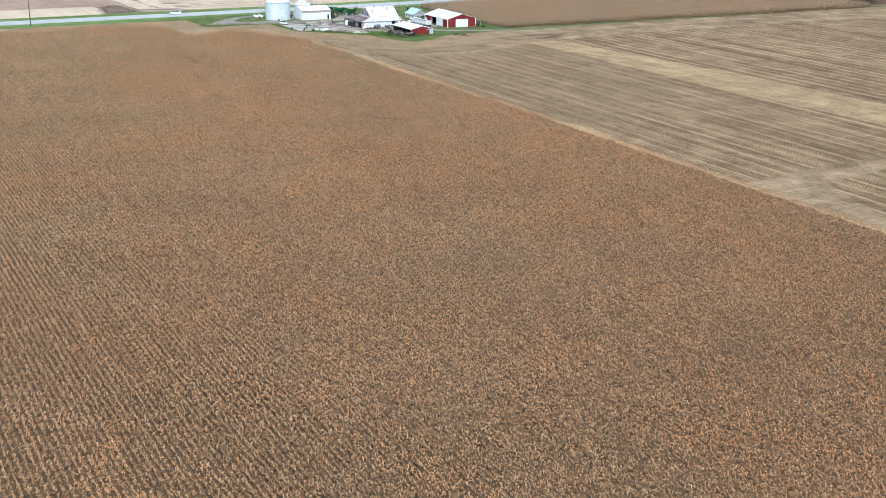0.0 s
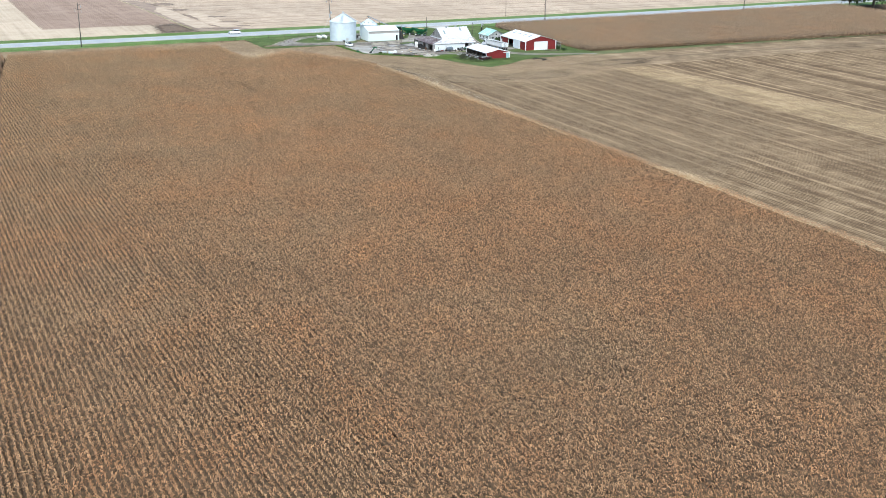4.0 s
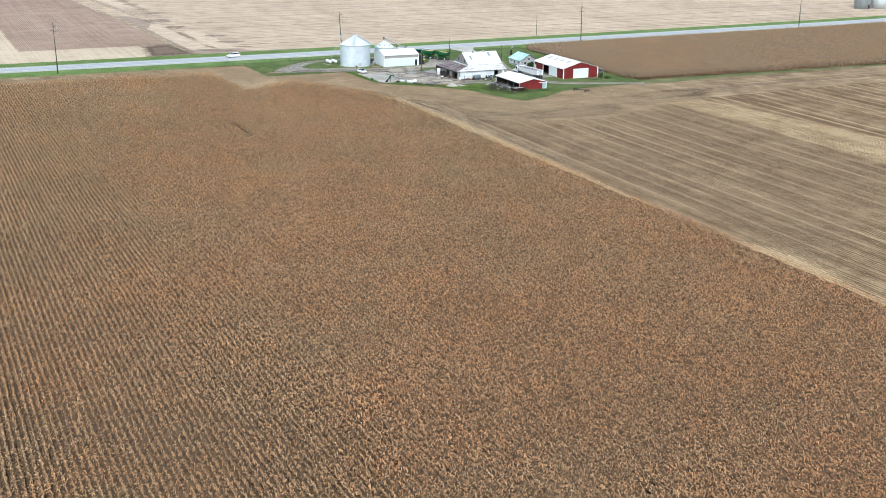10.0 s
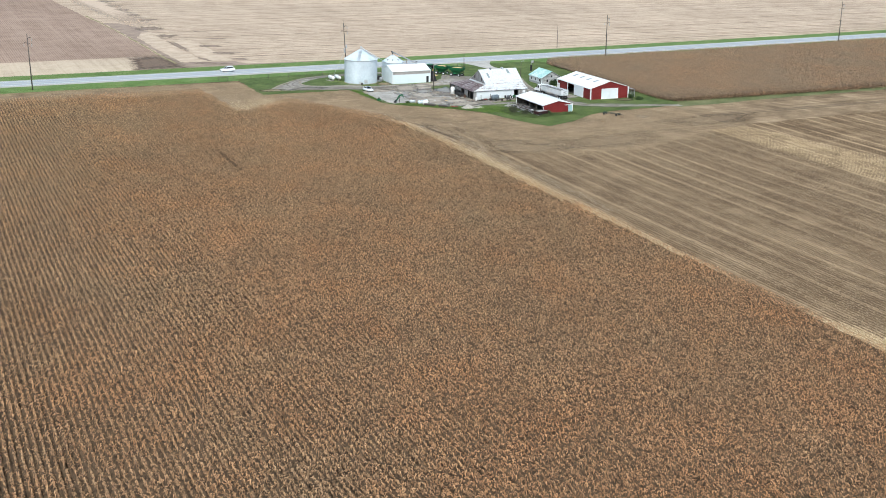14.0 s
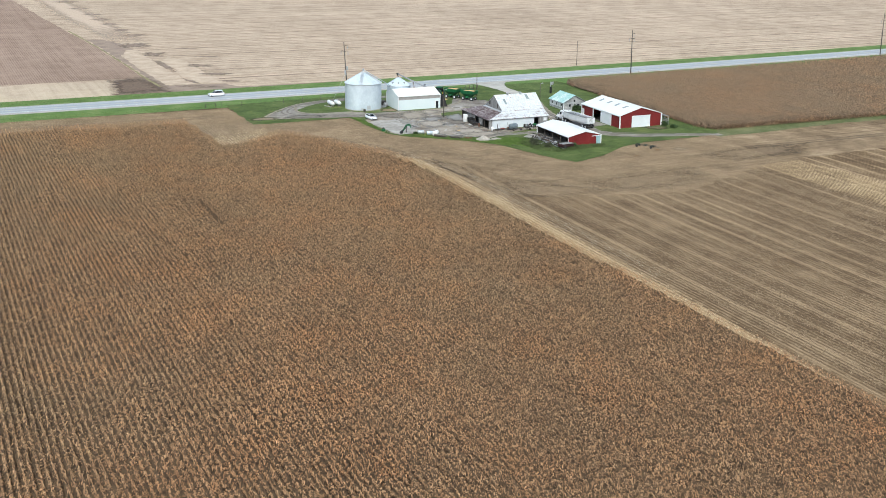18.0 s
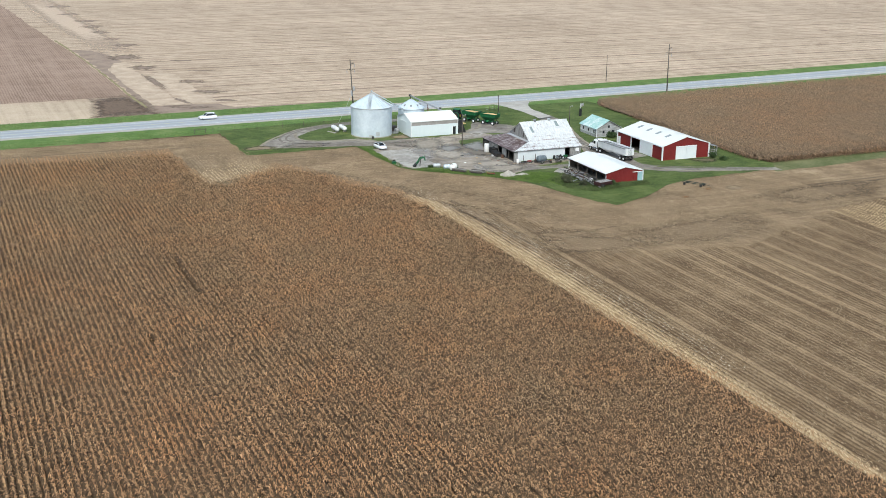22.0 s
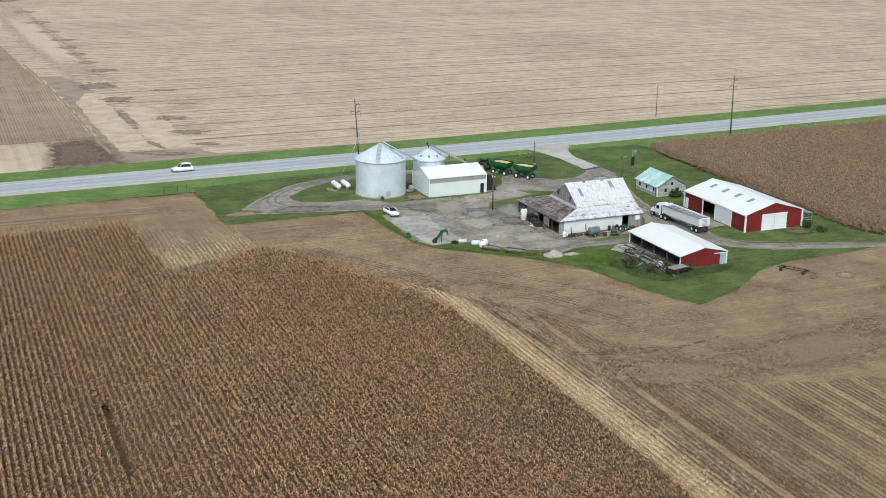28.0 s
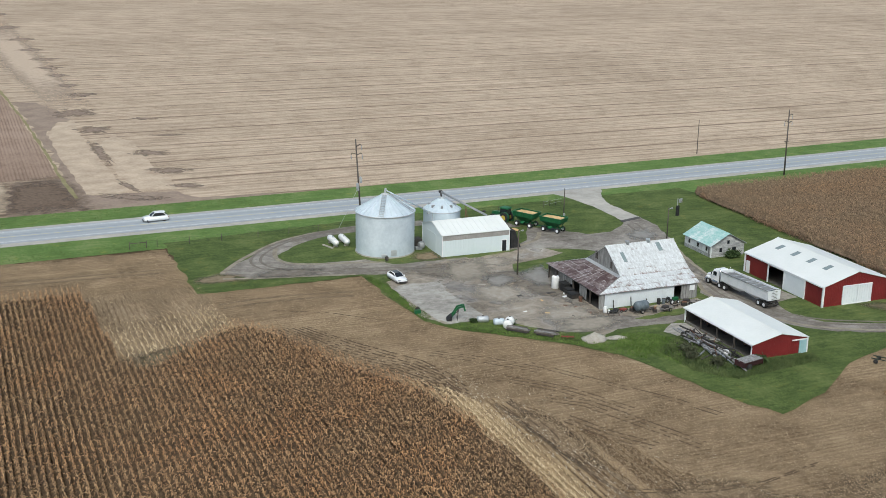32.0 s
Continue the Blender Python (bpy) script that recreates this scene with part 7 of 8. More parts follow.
for x, y, sx, sy, h, mat_, nm, lab in ((11.0, -22.9, 0.5, 0.8, 1.3, BLACK, "black_bin", "black steel bin along the barn front"), (10.9, -24.6, 0.6, 0.7, 0.9, DARK, "iron_box", "dark rusty iron box by the barn"),
                                       (10.6, -26.4, 0.7, 0.8, 0.8, DARK, "feed_bunk", "dark sloping feed bunk by the barn")):
    t = thing(nm, pose(x, y, 0.16, 0, 0, 6), lab, nm.replace("_", " "))
    part("body", Mesh().loft([[(-sx * q, -sy * q, z), (sx * q, -sy * q, z), (sx * q, sy * q, z), (-sx * q, sy * q, z)] for z, q in ((0, 0.82), (h * 0.5, 0.92), (h, 1.0))]), mat_, t)
    part("rim", Mesh().box(-sx - 0.04, sx + 0.04, -sy - 0.04, sy + 0.04, h - 0.06, h + 0.02), BLACK, t)
rng = random.Random(12)
for x, y, sx, sy, mat_, lab in ((8.6, -23.2, 0.7, 0.35, DARK, "dark plank lying on wet gravel"), (10.2, -25.4, 0.9, 0.3, WHITE, "pale board lying on the yard"), (3.4, -22.8, 0.5, 0.25, BLACK, "dark mat lying on the gravel"),
                                (-1.4, -24.6, 0.9, 0.45, LUMBER, "pale plywood sheet lying on gravel"), (4.6, -19.6, 0.4, 0.2, LUMBER, "small board lying in the yard"), (0.2, -15.8, 0.6, 0.25, STONE, "pale scrap lying on gravel")):
    t = thing("plywood_scrap", pose(x, y, 0.165, 0, 0, rng.uniform(-60, 60)), lab, "board", "loose boards")
    part("board", Mesh().box(-sx, sx, -sy, sy, 0, 0.06), mat_, t)
drum = thing("white_drum", pose(11.9, -34.0, 0.18), "white plastic drum with jugs by the wall", "drum")
part("drum", Mesh().lathe([(0.28, 0), (0.3, 0.05), (0.3, 0.85), (0.25, 0.9)], 14), PLASTIC, drum)
part("jug", Mesh().box(0.35, 0.65, -0.35, -0.05, 0, 0.45, 0.06), PLASTIC, drum)
for k, (x, y) in enumerate(((12.7, -34.1), (13.3, -34.4), (13.9, -33.7), (15.2, -34.0))):
    t = thing("scrap_tyre", pose(x, y, 0.17, 0, 0, 40 * k), "old black tyre lying by the barn wall", "tyre", "old tyres")
    part("tyre", Mesh().lathe([(0.22, 0.0), (0.42, 0.02), (0.45, 0.12), (0.42, 0.22), (0.22, 0.24), (0.20, 0.12), (0.22, 0.0)], 16, (0, 0, 0), "z", True, False), BLACK, t)
rd = thing("red_cart", pose(14.5, -34.6, 0.17), "small red cart with jugs beside the barn", "cart")
part("tray", Mesh().box(-0.5, 0.5, -0.3, 0.3, 0.25, 0.55, 0.04), RED_PAINT, rd)
for s in (-0.35, 0.35):
    wheel(rd, s, -0.28, 0.2, 0.2, 0.1, CHROME, "y")
bt = thing("tank_trailer", pose(17.0, -35.6, 0.17, 0, 0, 8), "grey-blue round tank on a low trailer", "tank trailer")
part("tank", Mesh().lathe([(0.3, -1.05), (0.62, -1.0), (0.72, -0.8), (0.72, 0.8), (0.62, 1.0), (0.3, 1.05)], 22, (0, 0, 1.0), "x"), BLUE_TANK, bt)
part("trailer_frame", Mesh().box(-1.6, 1.8, -0.55, -0.45, 0.3, 0.42).box(-1.6, 1.8, 0.45, 0.55, 0.3, 0.42).box(-1.6, -1.5, -0.55, 0.55, 0.3, 0.42), DARK, bt)
part("tongue", Mesh().beam((1.8, 0, 0.36), (2.9, 0, 0.3), 0.1), DARK, bt)
for s in (-0.75, 0.75):
    wheel(bt, -0.3, s, 0.32, 0.32, 0.2, CHROME, "y")
gt_ = thing("garden_tractor", pose(23.6, -33.7, 0.17, 0, 0, 10), "old green garden tractor by the barn door", "tractor")
part("hood", Mesh().box(0.1, 1.0, -0.3, 0.3, 0.4, 0.85, 0.06), GREEN, gt_)
part("seat", Mesh().box(-0.8, -0.35, -0.28, 0.28, 0.6, 0.75, 0.04).box(-0.85, -0.75, -0.28, 0.28, 0.7, 1.1, 0.03), BLACK, gt_)
for s in (-0.5, 0.5):
    wheel(gt_, -0.55, s, 0.42, 0.42, 0.26, CAR_WHITE, "y")
    wheel(gt_, 0.75, s * 0.9, 0.26, 0.26, 0.18, CAR_WHITE, "y")
for x, y, a, lab in ((20.9, -36.3, 15, "low dark flat trailer with scrap beside the barn"), (25.6, -34.9, -10, "low dark flat trailer near the barn corner")):
    t = thing("flat_trailer", pose(x, y, 0.17, 0, 0, a), lab, "trailer", "flat trailers")
    part("bed", Mesh().box(-1.1, 1.1, -0.6, 0.6, 0.42, 0.5), LUMBER, t)
    for s in (-0.7, 0.7):
        wheel(t, 0.1, s, 0.3, 0.3, 0.18, CHROME, "y")
    part("load", Mesh().box(-0.8, 0.2, -0.4, 0.35, 0.5, 0.85, 0.08), DARK, t)
    part("tongue", Mesh().beam((1.1, 0, 0.45), (2.1, 0, 0.4), 0.08), DARK, t)
for x, h in ((13.9, 1.3), (16.9, 1.5), (19.6, 0.9)):
    t = thing("iron_stake", pose(x, -33.0, 0.17, -6, 0, 0), "dark iron post leaning on the white wall", "post", "leaning posts")
    part("post", Mesh().beam((0, 0, 0), (0, 0.1, h), 0.1), DARK, t)

# ---- clutter along the barn wall ----
def oil_drum(x, y, a, tone, lab):
    t = thing("oil_drum", pose(x, y, 0.17, 0, 0, a), lab, "drum", "barn clutter")
    part("shell", Mesh().lathe([(0.27, 0), (0.29, 0.03), (0.28, 0.29), (0.29, 0.31), (0.28, 0.33), (0.28, 0.58), (0.29, 0.6), (0.28, 0.84), (0.26, 0.86)], 14), tone, t)
    part("lid", Mesh().lathe([(0.25, 0.85), (0.25, 0.88), (0.2, 0.885)], 14), DARK, t)


def engine_block(x, y, a, lab):
    t = thing("engine_block", pose(x, y, 0.17, 0, 0, a), lab, "engine", "barn clutter")
    part("block", Mesh().box(-0.45, 0.4, -0.25, 0.25, 0.12, 0.55, 0.04), DARK, t)
    part("head", Mesh().box(-0.4, 0.35, -0.16, 0.16, 0.55, 0.72, 0.03), RUST, t)
    part("pulley", Mesh().lathe([(0.12, 0.42), (0.16, 0.45), (0.12, 0.5)], 12, (0, 0, 0.35), "x"), DULL_STEEL, t)
    part("stand", Mesh().box(-0.4, -0.3, -0.3, 0.3, 0, 0.12).box(0.25, 0.35, -0.3, 0.3, 0, 0.12), LUMBER, t)


def wood_pallet(x, y, a, lab):
    t = thing("wood_pallet", pose(x, y, 0.17, 0, 0, a), lab, "pallet", "barn clutter")
    for k in range(5):
        part("slat", Mesh().box(-0.6, 0.6, -0.5 + 0.22 * k, -0.36 + 0.22 * k, 0.1, 0.13), LUMBER, t)
    for k in range(3):
        part("runner", Mesh().box(-0.6 + 0.55 * k, -0.5 + 0.55 * k, -0.5, 0.52, 0.0, 0.1), LUMBER, t)


def steel_frame(x, y, a, lab):
    t = thing("implement_frame", pose(x, y, 0.17, 0, 0, a), lab, "implement", "barn clutter")
    for q in (-0.4, 0.4):
        part("rail", Mesh().beam((-0.9, q, 0.35), (0.9, q, 0.42), 0.08), DARK, t)
    for q in (-0.8, 0.0, 0.8):
        part("cross_bar", Mesh().beam((q, -0.45, 0.38), (q, 0.45, 0.38), 0.07), DARK, t)
        part("tine", Mesh().beam((q, 0.0, 0.38), (q + 0.15, -0.1, 0.0), 0.06), RUST, t)


oil_drum(18.9, -33.5, 10, DULL_STEEL, "grey steel drum against the white barn wall")
oil_drum(21.4, -33.4, 40, BLACK, "black steel drum against the white barn wall")
oil_drum(22.1, -33.6, 0, BLUE_TANK, "faded blue steel drum by the barn wall")
oil_drum(10.9, -28.3, 0, RUST, "rusty drum at the open lean-to bay")
engine_block(16.0, -34.8, 30, "old dark engine block by the barn wall")
engine_block(24.6, -35.4, -20, "greasy engine block beside the flat trailer")
engine_block(18.9, -36.3, 70, "rusty engine on a low wooden stand")
wood_pallet(19.4, -34.6, 12, "grey wooden pallet lying by the barn")
wood_pallet(26.9, -34.2, -8, "weathered pallet near the barn corner")
wood_pallet(9.4, -27.6, 35, "grey pallet lying before the lean-to")
steel_frame(22.6, -35.6, 20, "dark steel implement frame beside the barn")
steel_frame(12.4, -35.5, -30, "small rusty harrow frame by the barn corner")
for k in range(14):
    x, y = (-3.0, 2.2, 5.6, 7.8, 1.0, -1.6, 6.8, 3.8, 8.9, 10.2, 13.4, 17.6, 20.4, 9.8)[k], (-12.6, -13.8, -26.0, -29.2, -29.6, -18.8, -33.8, -31.4, -30.4, -24.3, -36.4, -35.2, -34.2, -33.4)[k]
    t = thing("yard_scrap", pose(x, y, 0.19, 0, 0, 47 * k), "small bit of scrap lying on the yard", "scrap", "yard scraps")
    part("piece", Mesh().box(-0.28 - 0.03 * (k % 4), 0.3, -0.09, 0.1 + 0.03 * (k % 3), 0, 0.07 + 0.03 * (k % 2), 0.02), (LUMBER, DARK, GRAIN, RUST, WHITE)[k % 5], t)

# ---- scrap heap by the open shed ----
rng = random.Random(21)
for k in range(24):
    y = -45.8 - 0.52 * k + rng.uniform(-0.3, 0.3)
    x = 17.9 + rng.uniform(-1.3, 1.2)
    a = rng.uniform(82, 112) if k % 4 else rng.uniform(20, 70)
    ln = rng.uniform(1.4, 3.1)
    t = thing("old_girder", pose(x, y, 0.15 + 0.2 * (k % 4), rng.uniform(-5, 5), rng.uniform(-13, 13), a), "dark weathered steel beam thrown on the scrap heap", "scrap", "scrap heap")
    part("beam", Mesh().box(-ln, ln, -0.06, 0.06, 0.06, 0.2).box(-ln, ln, -0.11, 0.11, 0.18, 0.22), (DARK, DULL_STEEL, GREY_BOARD, DARK, DULL_STEEL, GALV_DULL, DARK, GREY_BOARD)[k % 8], t)
    part("bracket", Mesh().box(-0.1, 0.1, -0.2, 0.2, 0, 0.45), DARK, t)
for k, (x, y) in enumerate(((18.5, -49.5), (19.0, -52.0), (17.6, -54.6), (18.9, -47.4), (18.2, -51.0))):
    t = thing("junk_iron", pose(x, y, 0.15, 0, 0, 35 * k), "bent dark iron frame on the scrap heap", "scrap", "scrap heap")
    part("bar", Mesh().beam((-1, -0.5, 0.1), (0.9, -0.5, 0.9), 0.09).beam((0.9, -0.5, 0.9), (1.2, 0.6, 0.2), 0.09), DARK, t)
    part("bar", Mesh().beam((-1, 0.5, 0.1), (0.9, 0.6, 1.1), 0.09), RUST, t)
    part("plate", Mesh().box(-0.7, 0.6, -0.4, 0.5, 0.3, 0.36), (DULL_STEEL, DARK, DARK)[k % 3], t)
pn = thing("junk_sheet", pose(18.6, -54.3, 0.5, 12, -8, 50), "curved white metal panel on the scrap heap", "panel")
part("panel", Mesh().loft([[(x, -0.5, 0.12 * math.cos(x * 1.3)), (x, 0.5, 0.12 * math.cos(x * 1.3)), (x, 0.5, 0.12 * math.cos(x * 1.3) + 0.03), (x, -0.5, 0.12 * math.cos(x * 1.3) + 0.03)] for x in np.linspace(-1.2, 1.2, 9)]), WHITE, pn)
mc = thing("old_spreader", pose(18.9, -59.2, 0.14, 0, 0, 12), "derelict dark maroon wagon with grey boards in the weeds", "wagon")
part("bed", Mesh().box(-1.7, 1.7, -0.7, 0.7, 0.55, 0.65), DARK, mc)
for s in (-0.75, 0.75):
    part("side_board", Mesh().slab([(-1.7, s, 0.5), (1.7, s, 0.5), (1.7, s * 1.2, 1.15), (-1.7, s * 1.2, 1.15)], 0.06), MAROON, mc, "dark red side")
    wheel(mc, -0.8, s * 1.1, 0.45, 0.45, 0.2, DARK, "y")
part("rear_plate", Mesh().box(1.68, 1.78, -0.85, 0.85, 0.4, 1.2, 0.02), MAROON, mc)
part("headboard", Mesh().box(-1.78, -1.7, -0.85, 0.85, 0.5, 1.25), MAROON, mc)
for k in range(6):
    part("plank", Mesh().box(-1.8 + 0.12 * (k % 3), 1.75 - 0.15 * (k % 2), -0.82 + 0.28 * k, -0.58 + 0.28 * k, 1.17, 1.21 + 0.02 * (k % 2)), GREY_BOARD, mc, "loose grey plank")
for k, (x, y, l) in enumerate(((23.5, -44.5, 1.4), (24.0, -48.0, 1.6), (23.8, -52.3, 1.3), (25.5, -54.6, 1.2))):
    t = thing("stored_implement", pose(x, y, 0.18, 0, 0, 20 * k), "dark farm implement stored in the open shed", "implement", "stored implements")
    part("frame", Mesh().beam((-l, 0, 0.7), (l, 0, 0.7), 0.16).beam((0, -0.9, 0.6), (0, 0.9, 0.9), 0.14), (DARK, RUST, GREEN, DARK)[k], t)
    part("hopper", Mesh().box(-0.6, 0.6, -0.5, 0.5, 0.7, 1.3, 0.1), (RUST, DARK, DARK, RED_PAINT)[k], t)
    for s in (-0.8, 0.8):
        wheel(t, s, 0.2, 0.38, 0.38, 0.2, RUST)
for k, (x, y) in enumerate(((47.5, -31.5), (48.5, -33.2))):
    t = thing("stored_machine", pose(x, y, 0.18), "dim machine parked inside the red shed", "machine", "stored machines")
    part("body", Mesh().box(-1.1, 1.1, -0.7, 0.7, 0.5, 1.6, 0.12), (DARK, CERAMIC)[k], t)
    for s in (-0.8, 0.8):
        wheel(t, s, -0.6, 0.45, 0.45, 0.25, CHROME, "y")
fr = thing("wheel_frame", pose(37.4, -65.0, 0.1, 0, 0, -56), "dark green wheeled implement frame on the stubble", "implement")
for s in (-0.55, 0.55):
    part("rail", Mesh().beam((-2.6, s, 0.55), (2.4, s, 0.55), 0.11), GREEN_BLACK, fr)
    for x in (-1.9, 1.7):
        wheel(fr, x, s * 1.5, 0.29, 0.29, 0.18, DARK, "y")
for x in (-1.9, 0.0, 1.7):
    part("cross_bar", Mesh().beam((x, -0.8, 0.5), (x, 0.8, 0.5), 0.11), GREEN_BLACK, fr)
part("tongue", Mesh().beam((2.4, 0, 0.5), (3.6, 0, 0.35), 0.11), DARK, fr)

# ---- far farm beside the road ----
for k, (x, y, r, e) in enumerate(((298, 99, 4.2, 13.0), (309, 98, 6.0, 9.0), (323, 100, 6.5, 9.5), (338, 103, 6.0, 9.0))):
    t = thing("distant_bin", pose(x, y, 0.05), "distant blue-grey steel grain bin beside the road", "grain bin", "distant bins")
    part("wall", Mesh().lathe([(r, 0), (r, e)], 28), FAR_STEEL if k == 0 else GALV, t)
    part("roof", Mesh().lathe([(r + 0.2, e), (0.6, e + r * 0.5), (0.4, e + r * 0.5 + 0.5)], 28), GALV_DULL, t)
    part("door", Mesh().box(-0.5, 0.5, -r - 0.06, -r + 0.05, 0.3, 2.2), DARK, t)
fs = thing("distant_shed", pose(322, 84, 0.05), "distant low white farm shed beside bins", "shed")
part("wall", Mesh().box(0, 18, 0, 9, 0, 3.6), WHITE, fs)
part("roof", Mesh().prism([(-0.4, 3.5), (9, 5.8), (18.4, 3.5)], -0.4, 9.4), GALV_DULL, fs)
part("door", Mesh().box(7, 11, -0.08, 0, 0, 3.0), CERAMIC, fs)


# ---- plants ----
def tree(m, h, spread, seed, label, leaf_size=0.55, count=2600):
    rng = np.random.default_rng(seed)
    t = thing("tree", m, label, "tree", "roadside trees")
    trunk = Mesh().tube((0, 0, -0.2), (0.2, 0.1, h * 0.35), h * 0.035, h * 0.024, 9)
    ends = []
    for k in range(7):
        a = k * 2.4
        e = (spread * 0.55 * math.cos(a), spread * 0.55 * math.sin(a), h * (0.5 + 0.06 * k))
        trunk.tube((0.2, 0.1, h * (0.26 + 0.02 * k)), e, h * 0.015, h * 0.005, 6)
        ends.append(e)
    part("trunk", trunk, BARK, t)
    centres = np.array(ends + [(0, 0, h * 0.8), (spread * 0.3, 0, h * 0.7), (-spread * 0.3, 0.2, h * 0.66), (0, spread * 0.35, h * 0.6)])
    c = centres[rng.integers(0, len(centres), count)]
    p = c + rng.normal(0, 1, (count, 3)) * np.array([spread * 0.24, spread * 0.24, h * 0.11])
    d = rng.normal(0, 1, (count, 3, 3)) * leaf_size
    part("crown", fast_mesh("crown", (p[:, None] + d).reshape(-1, 3), np.arange(count * 3, dtype=np.int32).reshape(-1, 3), LEAF), LEAF, t)
    return t


tree(pose(264, 30, 0), 11, 7, 1, "large dark green leafy tree beside the road", 0.7)
tree(pose(274, 24, 0), 13, 8, 2, "tall dark green leafy tree beyond the corn", 0.7)
tree(pose(283, 34, 0), 10, 7, 3, "broad dark green tree by the far farm", 0.7)
tree(pose(276, -38, 0), 8, 6, 4, "leafy green tree at the corn field end", 0.6)


def bush(m, w, h, seed, label, count=420, size=0.16, leaf=None):
    rng = np.random.default_rng(seed)
    t = thing("shrub", m, label, "shrub", "shrubs")
    stem = Mesh()
    for k in range(5):
        a = k * 1.26
        stem.tube((0, 0, -0.1), (w * 0.5 * math.cos(a), w * 0.5 * math.sin(a), h * 0.75), 0.04, 0.015, 5)
    part("stems", stem, BARK, t)
    p = rng.normal(0, 1, (count, 3)) * np.array([w * 0.4, w * 0.4, h * 0.24]) + np.array([0, 0, h * 0.55])
    p[:, 2] = np.clip(p[:, 2], 0.05, h * 1.1)
    d = rng.normal(0, 1, (count, 3, 3)) * size
    part("leaves", fast_mesh("leaves", (p[:, None] + d).reshape(-1, 3), np.arange(count * 3, dtype=np.int32).reshape(-1, 3), leaf or LEAF), leaf or LEAF, t)
    return t


for k, (x, y, w, h, lab) in enumerate(((45.9, -16.9, 0.9, 1.3, "dark green shrub against the weathered shed"), (47.2, -16.7, 0.8, 1.0, "low green shrub against the weathered shed"),
                                       (56.6, -44.6, 0.9, 1.2, "green shrub at the red shed corner"), (57.4, -47.4, 1.0, 0.8, "low green shrub in the mown grass"),
                                       (13.4, -54.2, 1.0, 1.6, "scraggly shrub growing beside the scrap heap"), (14.2, -51.6, 0.8, 1.2, "scraggly shrub in the tall weeds"),
                                       (15.4, -57.2, 1.0, 1.1, "weedy shrub beside the scrap heap"), (21.4, -58.4, 0.9, 0.9, "green weeds below the red gable"),
                                       (-7.9, -31.2, 0.6, 0.45, "dense green weed clump by the tanks"), (-3.4, -34.0, 0.6, 0.7, "green weed clump among the tanks"))):
    bush(pose(x, y, 0.1), w, h, 30 + k, lab, 420, 0.16, DEAD_BRUSH if "scrap" in lab or "scraggly" in lab else None)


def inside(p, poly):
    x, y = p[:, 0], p[:, 1]
    ok = np.zeros(len(p), bool)
    for (x0, y0), (x1, y1) in zip(poly, poly[1:] + poly[:1]):
        hit = ((y0 > y) != (y1 > y)) & (x < (x1 - x0) * (y - y0) / (y1 - y0 + 1e-9) + x0)
        ok ^= hit
    return ok


def blades(name, polys, density, h, w, seed, material, label, category, z=0.1):
    """Upright tufts scattered over outlines."""
    rng = np.random.default_rng(seed)
    got = []
    for poly in polys:
        q = np.array(poly)
        lo, hi = q.min(0), q.max(0)
        n = int(density * (hi - lo).prod())
        p = rng.uniform(lo, hi, (n, 2))
        got.append(p[inside(p, poly)])
    p = np.concatenate(got)
    n = len(p)
    a = rng.uniform(0, 2 * np.pi, n)
    hh = h * rng.uniform(0.5, 1.3, n)
    tilt = rng.normal(0, 0.35, (n, 2)) * hh[:, None]
    v = np.zeros((n, 3, 3), np.float32)
    for c, s in ((0, -1), (1, 1)):
        v[:, c, 0], v[:, c, 1], v[:, c, 2] = p[:, 0] + s * np.cos(a) * w, p[:, 1] + s * np.sin(a) * w, z
    v[:, 2, 0], v[:, 2, 1], v[:, 2, 2] = p[:, 0] + tilt[:, 0], p[:, 1] + tilt[:, 1], z + hh
    return tagged(new(name, fast_mesh(name, v.reshape(-1, 3), np.arange(n * 3, dtype=np.int32).reshape(-1, 3), material)), label, category, "", "stuff")


weed_beds = [[(11, -50), (17, -46), (20.3, -50), (20.3, -57.5), (30, -58), (29.5, -60.5), (22, -61.5), (15, -62.2), (11.5, -58)],
             [(-14.5, -28.5), (-12, -31.2), (-6, -35.5), (0, -41.2), (5, -45), (9, -46), (13, -44), (15, -46), (8, -52), (0.4, -42.8), (-6, -37.6), (-12, -32)]]
fresh_beds = [weed_beds.pop(), [(-14.3, -28.5), (-15.2, -17), (-15.8, -6), (-14.6, -6), (-13.9, -12), (-13.4, -20), (-12.8, -27)]]
fresh_beds.append([(-11.6, -31.2), (-7.6, -31.2), (-4.6, -33.6), (-2.4, -35.6), (0.6, -38.8), (3.6, -40.4), (5, -43.2), (-1, -41.0), (-6, -36.2), (-11, -32.2)])
fresh_beds.append([(9.6, -42.5), (13, -43), (16.4, -47.9), (15.0, -52.3), (11.1, -55.4), (9.4, -50.6), (6.2, -46.6)])
blades("fresh_weeds", fresh_beds, 34, 0.26, 0.07, 5, BRIGHT_WEED, "bright green weeds along the yard edge", "weeds", 0.11)
blades("tall_weeds", weed_beds, 60, 0.42, 0.06, 1, WEED, "rank green weeds round the scrap heap", "weeds", 0.1)
blades("grass_tufts", [[(-42, -5.2), (-36, -5.4), (-16, -5.1), (-15.5, -17), (-14.3, -28), (-12.5, -27), (-14, -16), (-13.6, -8), (-16, -4.6), (-32, -2), (-42, 2)],
                       [(5.5, -49.4), (8.3, -58.7), (11, -67), (13.8, -72.8), (22.8, -69.3), (32.5, -62.4), (41, -59.6), (50, -58.5), (40, -56), (32, -54), (20, -63), (12, -58)]],
       12, 0.13, 0.05, 2, TUFT, "uneven grass tufts at the yard edge", "grass", 0.11)
